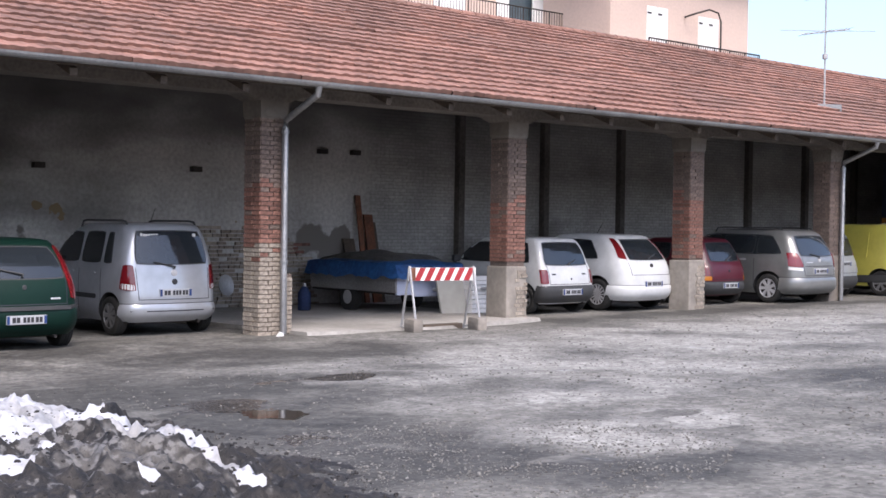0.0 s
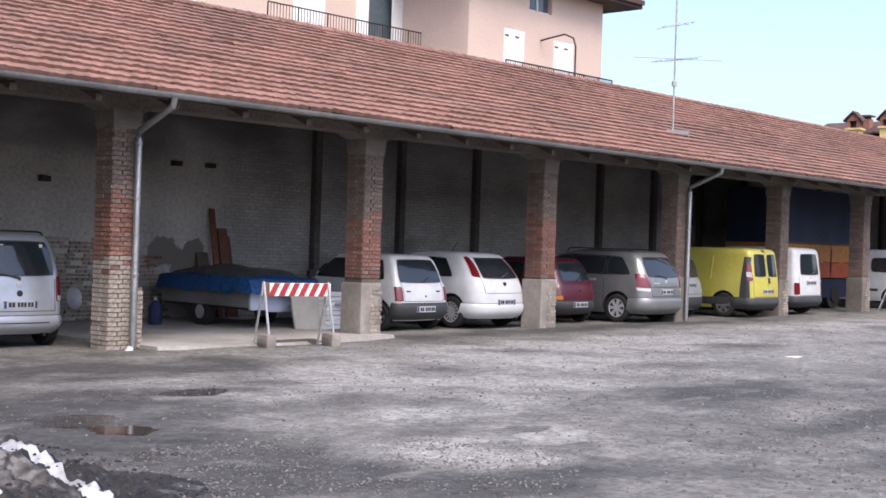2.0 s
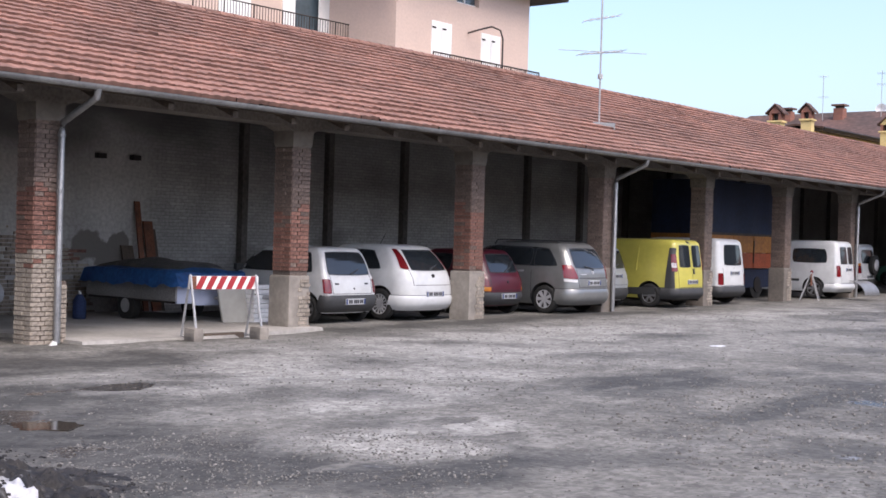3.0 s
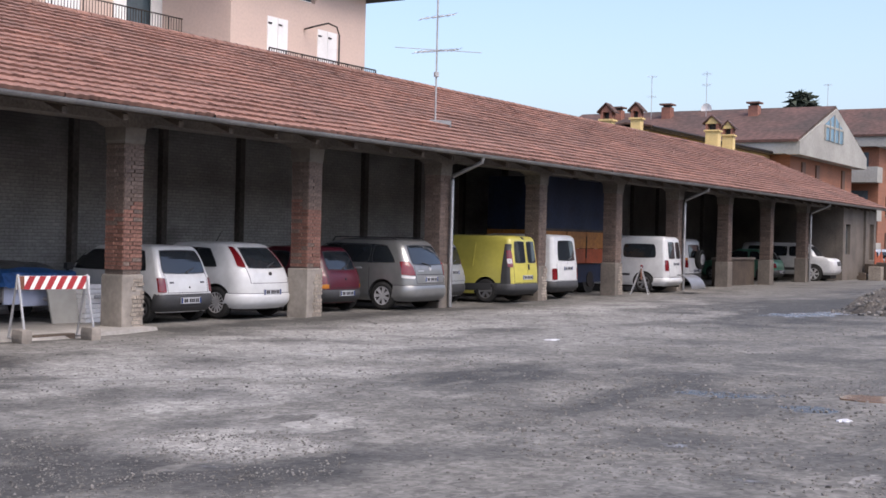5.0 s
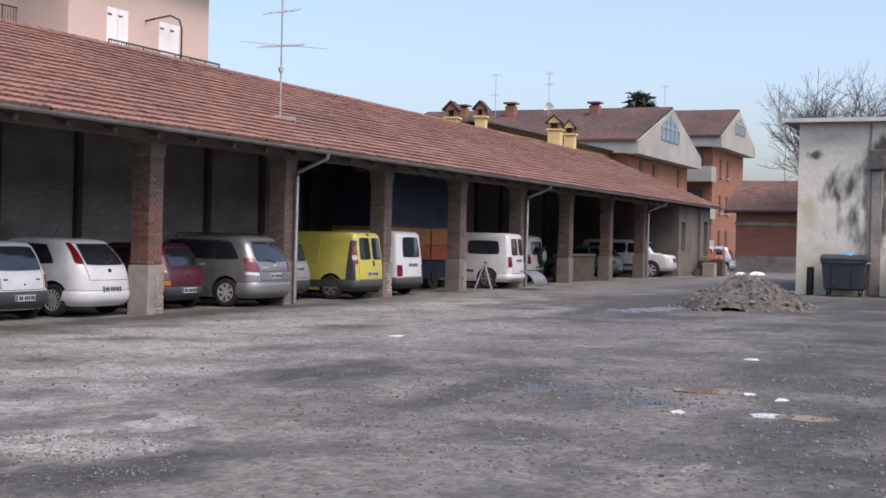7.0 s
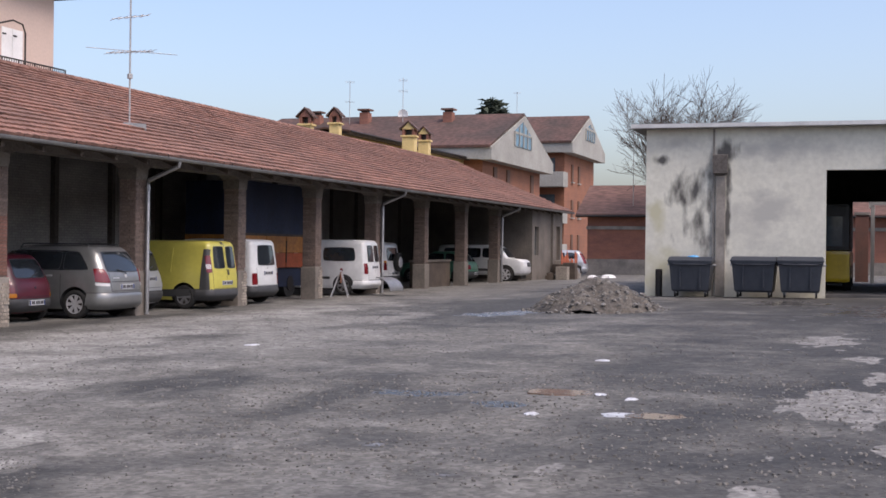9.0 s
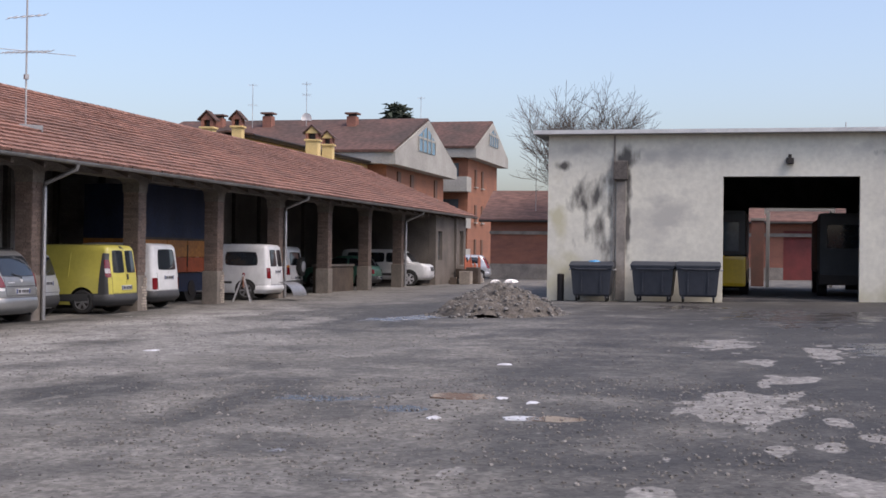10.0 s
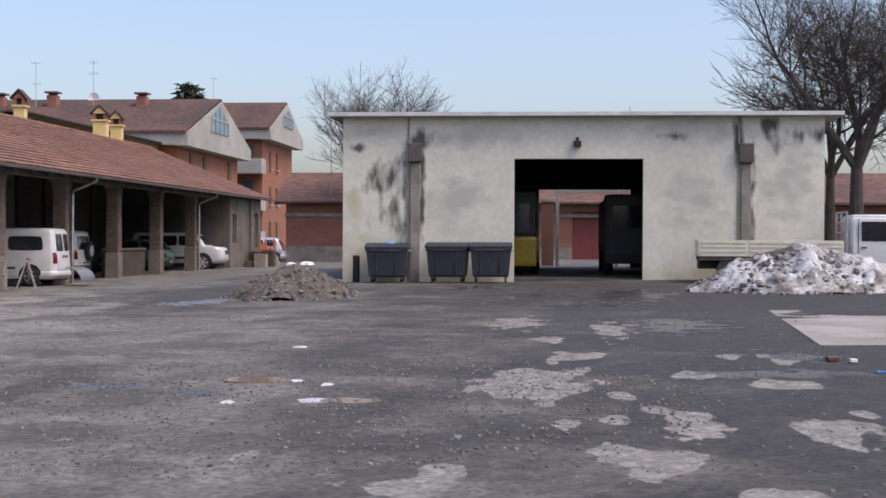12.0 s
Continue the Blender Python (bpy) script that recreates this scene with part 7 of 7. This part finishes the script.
# ---- trees ----
def bare_tree(name, x, y, height, trunk_r, fork, seed, label, spread=1.0, depth=6, twig=0.012, limbs=4, rise=0.62):
    rnd = random.Random(seed)
    tree = thing(name, pose(x, y, lie(x, y)), label, "tree")
    tv, tf, kv, kf = [], [], [], []

    def seg(vs, fs, a, b, ra, rb_, n):
        d = (b - a).normalized()
        u = d.orthogonal().normalized()
        w = d.cross(u)
        base = len(vs)
        for p, r in ((a, ra), (b, rb_)):
            vs.extend((p + (u * math.cos(2 * math.pi * k / n) + w * math.sin(2 * math.pi * k / n)) * r)[:] for k in range(n))
        fs.extend((base + k, base + (k + 1) % n, base + n + (k + 1) % n, base + n + k) for k in range(n))

    def grow(p, d, length, r, level):
        vs, fs = (tv, tf) if level <= 1 else (kv, kf)
        steps = 3 if level < depth - 1 else 2
        q = p
        for s in range(steps):
            d = (d + Vector((rnd.gauss(0, 0.13), rnd.gauss(0, 0.13), rnd.gauss(0.05, 0.08)))).normalized()
            nq = q + d * length / steps
            r2 = r * 0.86
            seg(vs, fs, q, nq, r, r2, 7 if level < 2 else 4 if level < 4 else 3)
            q, r = nq, r2
            if level < depth and (s > 0 or level > 0):
                for _ in range(2 if level in (2, 3) or (level > 1 and depth < 6) else 1):
                    side = Vector((rnd.gauss(0, 1), rnd.gauss(0, 1), rnd.gauss(0.1, 0.5))).normalized()
                    nd = (d * rise + side * 0.75 * spread).normalized()
                    grow(q, nd, length * rnd.uniform(0.52, 0.74), max(r * 0.5, twig), level + 1)
        if level < depth:
            grow(q, d, length * 0.72, max(r * 0.85, twig), level + 1)

    top = Vector((0, 0, fork))
    seg(tv, tf, Vector((0, 0, -0.3)), Vector((0, 0, 0.3)), trunk_r * 1.25, trunk_r * 1.02, 10)
    seg(tv, tf, Vector((0, 0, 0.3)), top, trunk_r * 1.02, trunk_r * 0.72, 10)
    for k in range(limbs):
        a = 2 * math.pi * k / limbs + rnd.uniform(-0.4, 0.4)
        grow(top, Vector((math.cos(a) * 0.45 * spread, math.sin(a) * 0.45 * spread, 1)).normalized(), (height - fork) * 0.36, trunk_r * 0.60, 1)
    for nm, vs, fs in (("trunk", tv, tf), ("crown", kv, kf)):
        ob = from_arrays(nm, vs, fs, "bark")
        ob.parent = tree
        if nm == "crown":
            ob["kind"] = "stuff"
    return tree


bare_tree("bare_tree", 75.0, 10.9, 12.4, 0.17, 2.6, 14, "bare winter tree behind the hall", 0.85, 5, 0.009, 5, 0.75)
bare_tree("bare_tree", 59.0, -13.7, 15.8, 0.36, 4.3, 5, "large bare winter tree beside the hall", 1.0, 6, 0.006, 4, 0.72)
bare_tree("bare_tree", 66.0, -14.0, 15.0, 0.28, 4.2, 8, "bare winter tree behind the hall", 0.9, 5, 0.014, 4)
con = thing("conifer", pose(125, 36.2, 0), "dark conifer top above the roofs", "tree")
part("trunk", tube(bmesh.new(), [(0, 0, -0.5), (0, 0, 15.5)], [0.3, 0.08], 8), "bark", con)
rnd = random.Random(12)
vs, fs = [], []
for _ in range(950):
    a, h = rnd.random() * 6.283, rnd.random()
    arm = math.floor(rnd.random() * 7)
    r = (1 - h * 0.7) * 2.9 * rnd.random() ** 0.6
    a = arm * 0.9 + rnd.gauss(0, 0.18)
    p = Vector((r * math.cos(a), r * math.sin(a), 12.4 + 4.0 * h + 0.3 * r * rnd.random()))
    base = len(vs)
    for _ in range(3):
        vs.append((p + Vector((rnd.gauss(0, 0.35), rnd.gauss(0, 0.35), rnd.gauss(0, 0.2))))[:])
    fs.append((base, base + 1, base + 2))
ob = from_arrays("crown", vs, fs, "leaf")
ob.parent, ob["kind"] = con, "stuff"

# ---- pieces: roof tiles and pillar bricks ----
TW, TL, STEP = 0.235, 0.40, 0.335
ux, uy = Vector((1, 0, 0)), Vector((0, 1, SLOPE)).normalized()
un = ux.cross(uy)
PROFILE = ((0.0, 0.0), (0.05, 0.010), (0.10, 0.011), (0.14, 0.003), (0.19, 0.002), (TW + 0.010, 0.006))


def tile_verts(rng):
    lift, tw = rng.gauss(0, 0.004), rng.gauss(0, 0.006)
    top = [ux * a + un * (b + 0.031 + lift) + uy * tw for a, b in PROFILE]
    far = [ux * a + un * (b - 0.016) + uy * TL for a, b in PROFILE]
    lip = [ux * a + un * (b - 0.035) + uy * (tw + 0.004) for a, b in PROFILE]
    return lip + top + far


n_ = len(PROFILE)
TILE_FACES = [(k, k + 1, n_ + k + 1, n_ + k) for k in range(n_ - 1)] + [(n_ + k, n_ + k + 1, 2 * n_ + k + 1, 2 * n_ + k) for k in range(n_ - 1)]
rng = random.Random(21)
meshes = []
for k in range(6):
    me = bpy.data.meshes.new("roof_tile")
    me.from_pydata([v[:] for v in tile_verts(rng)], [], TILE_FACES)
    me.materials.append(M["tile"])
    meshes.append(me)
tiles = new("roof_tiles")
tiles.parent = shed
tiles["label"] = "weathered red interlocking clay tiles"
vs, fs = [], []
courses, across = int((YR - YE) / uy.y / STEP) + 1, int((XR + 0.7 - XL) / TW)
for j in range(courses):
    for i in range(across):
        x = XL - 0.3 + TW * i
        sag = 0.025 * noise.noise((x * 0.25, j * 0.3, 3.0))
        o = Vector((x, YE - 0.08, ZE)) + uy * (STEP * j + 0.012 * rng.gauss(0, 1)) + un * (0.005 + sag)
        if j < 6 and 9.0 < x < 20.5:
            t = new("roof_tile", meshes[rng.randrange(6)])
            t.location, t.parent = o, tiles
        else:
            base = len(vs)
            vs.extend((o + v)[:] for v in tile_verts(rng))
            fs.extend(tuple(base + q for q in f) for f in TILE_FACES)
rest = from_arrays("tile_field", vs, fs, "tile")
rest.parent, rest["kind"] = tiles, "stuff"
for k in range(int((XR + 0.6 - XL) / 0.4)):
    x = XL - 0.3 + 0.4 * k
    ridge = loft(bmesh.new(), [[(x + d, YR + 0.16 * math.cos(math.pi * q / 6) * s, ZR + 0.0 + 0.10 * s * math.sin(math.pi * q / 6) + 0.02 * noise.noise((x * 0.3, 0, 0))) for q in range(7)] for d, s in ((0, 1.0), (0.42, 0.9))])
    part("ridge_tile", ridge, "tile", shed)

BL, BH, JT = 0.235, 0.056, 0.012


def brick_mesh(w, d, name, material):
    me = bpy.data.meshes.new(name)
    bm = B(-w / 2, -d / 2, 0, w / 2, d / 2, BH)
    bm.to_mesh(me)
    bm.free()
    me.materials.append(M[material])
    return me


PH = 0.212  # half of a pillar's side
brick_sets = {m_: {w: brick_mesh(w, 0.03, "brick", m_) for w in (0.198, 0.13, 0.266)} for m_ in ("brick", "brick_pale", "brick_dim")}
rng = random.Random(5)
for idx, holder in enumerate(pillars):
    k = idx - 2
    x = PX[idx]
    g = lie(x, YF)
    z = g + (0.0 if k == 1 else 1.02)
    row, bv, bf = 0, [], []
    while z < 2.96:
        for face in ("front", "left", "right"):
            cuts = ((-0.107, 0.198), (0.107, 0.198)) if row % 2 == 0 else ((-0.145, 0.13), (0.074, 0.266))
            for c_, w in cuts:
                off = 0.004 * rng.gauss(0, 1)
                if face == "front":
                    p, turn = Vector((x + c_, YF + 0.005 + off, z)), 0
                elif face == "left":
                    p, turn = Vector((x - PH - 0.005 + off + 0.008, YF + PH + c_, z)), 90
                else:
                    p, turn = Vector((x + PH - 0.003 + off, YF + PH + c_, z)), 90
                pale = k == 1 and (z < 0.85 or (z < 1.15 and rng.random() < 0.6))
                dim = z > 1.95 + 0.25 * math.sin(k * 3.0) + 0.12 * rng.gauss(0, 1) or rng.random() < 0.10
                me = brick_sets["brick_pale" if pale else "brick_dim" if dim else "brick"][w]
                if k in (1, 2, 3) and face != "right":
                    b = new("brick", me)
                    b.matrix_basis = Matrix.Translation(p) @ pose(0, 0, 0, 0, 0, turn + rng.gauss(0, 0.5))
                    b.parent = holder
                else:
                    base = len(bv)
                    mm = Matrix.Translation(p) @ pose(0, 0, 0, 0, 0, turn)
                    bv.extend((mm @ v.co)[:] for v in me.vertices)
                    bf.extend(tuple(base + q for q in f.vertices) for f in me.polygons)
        z += BH + JT
        row += 1
    ob = from_arrays("brickwork", bv, bf, "brick" if k < 4 else "brick_dim")
    ob.parent, ob["kind"] = holder, "stuff"
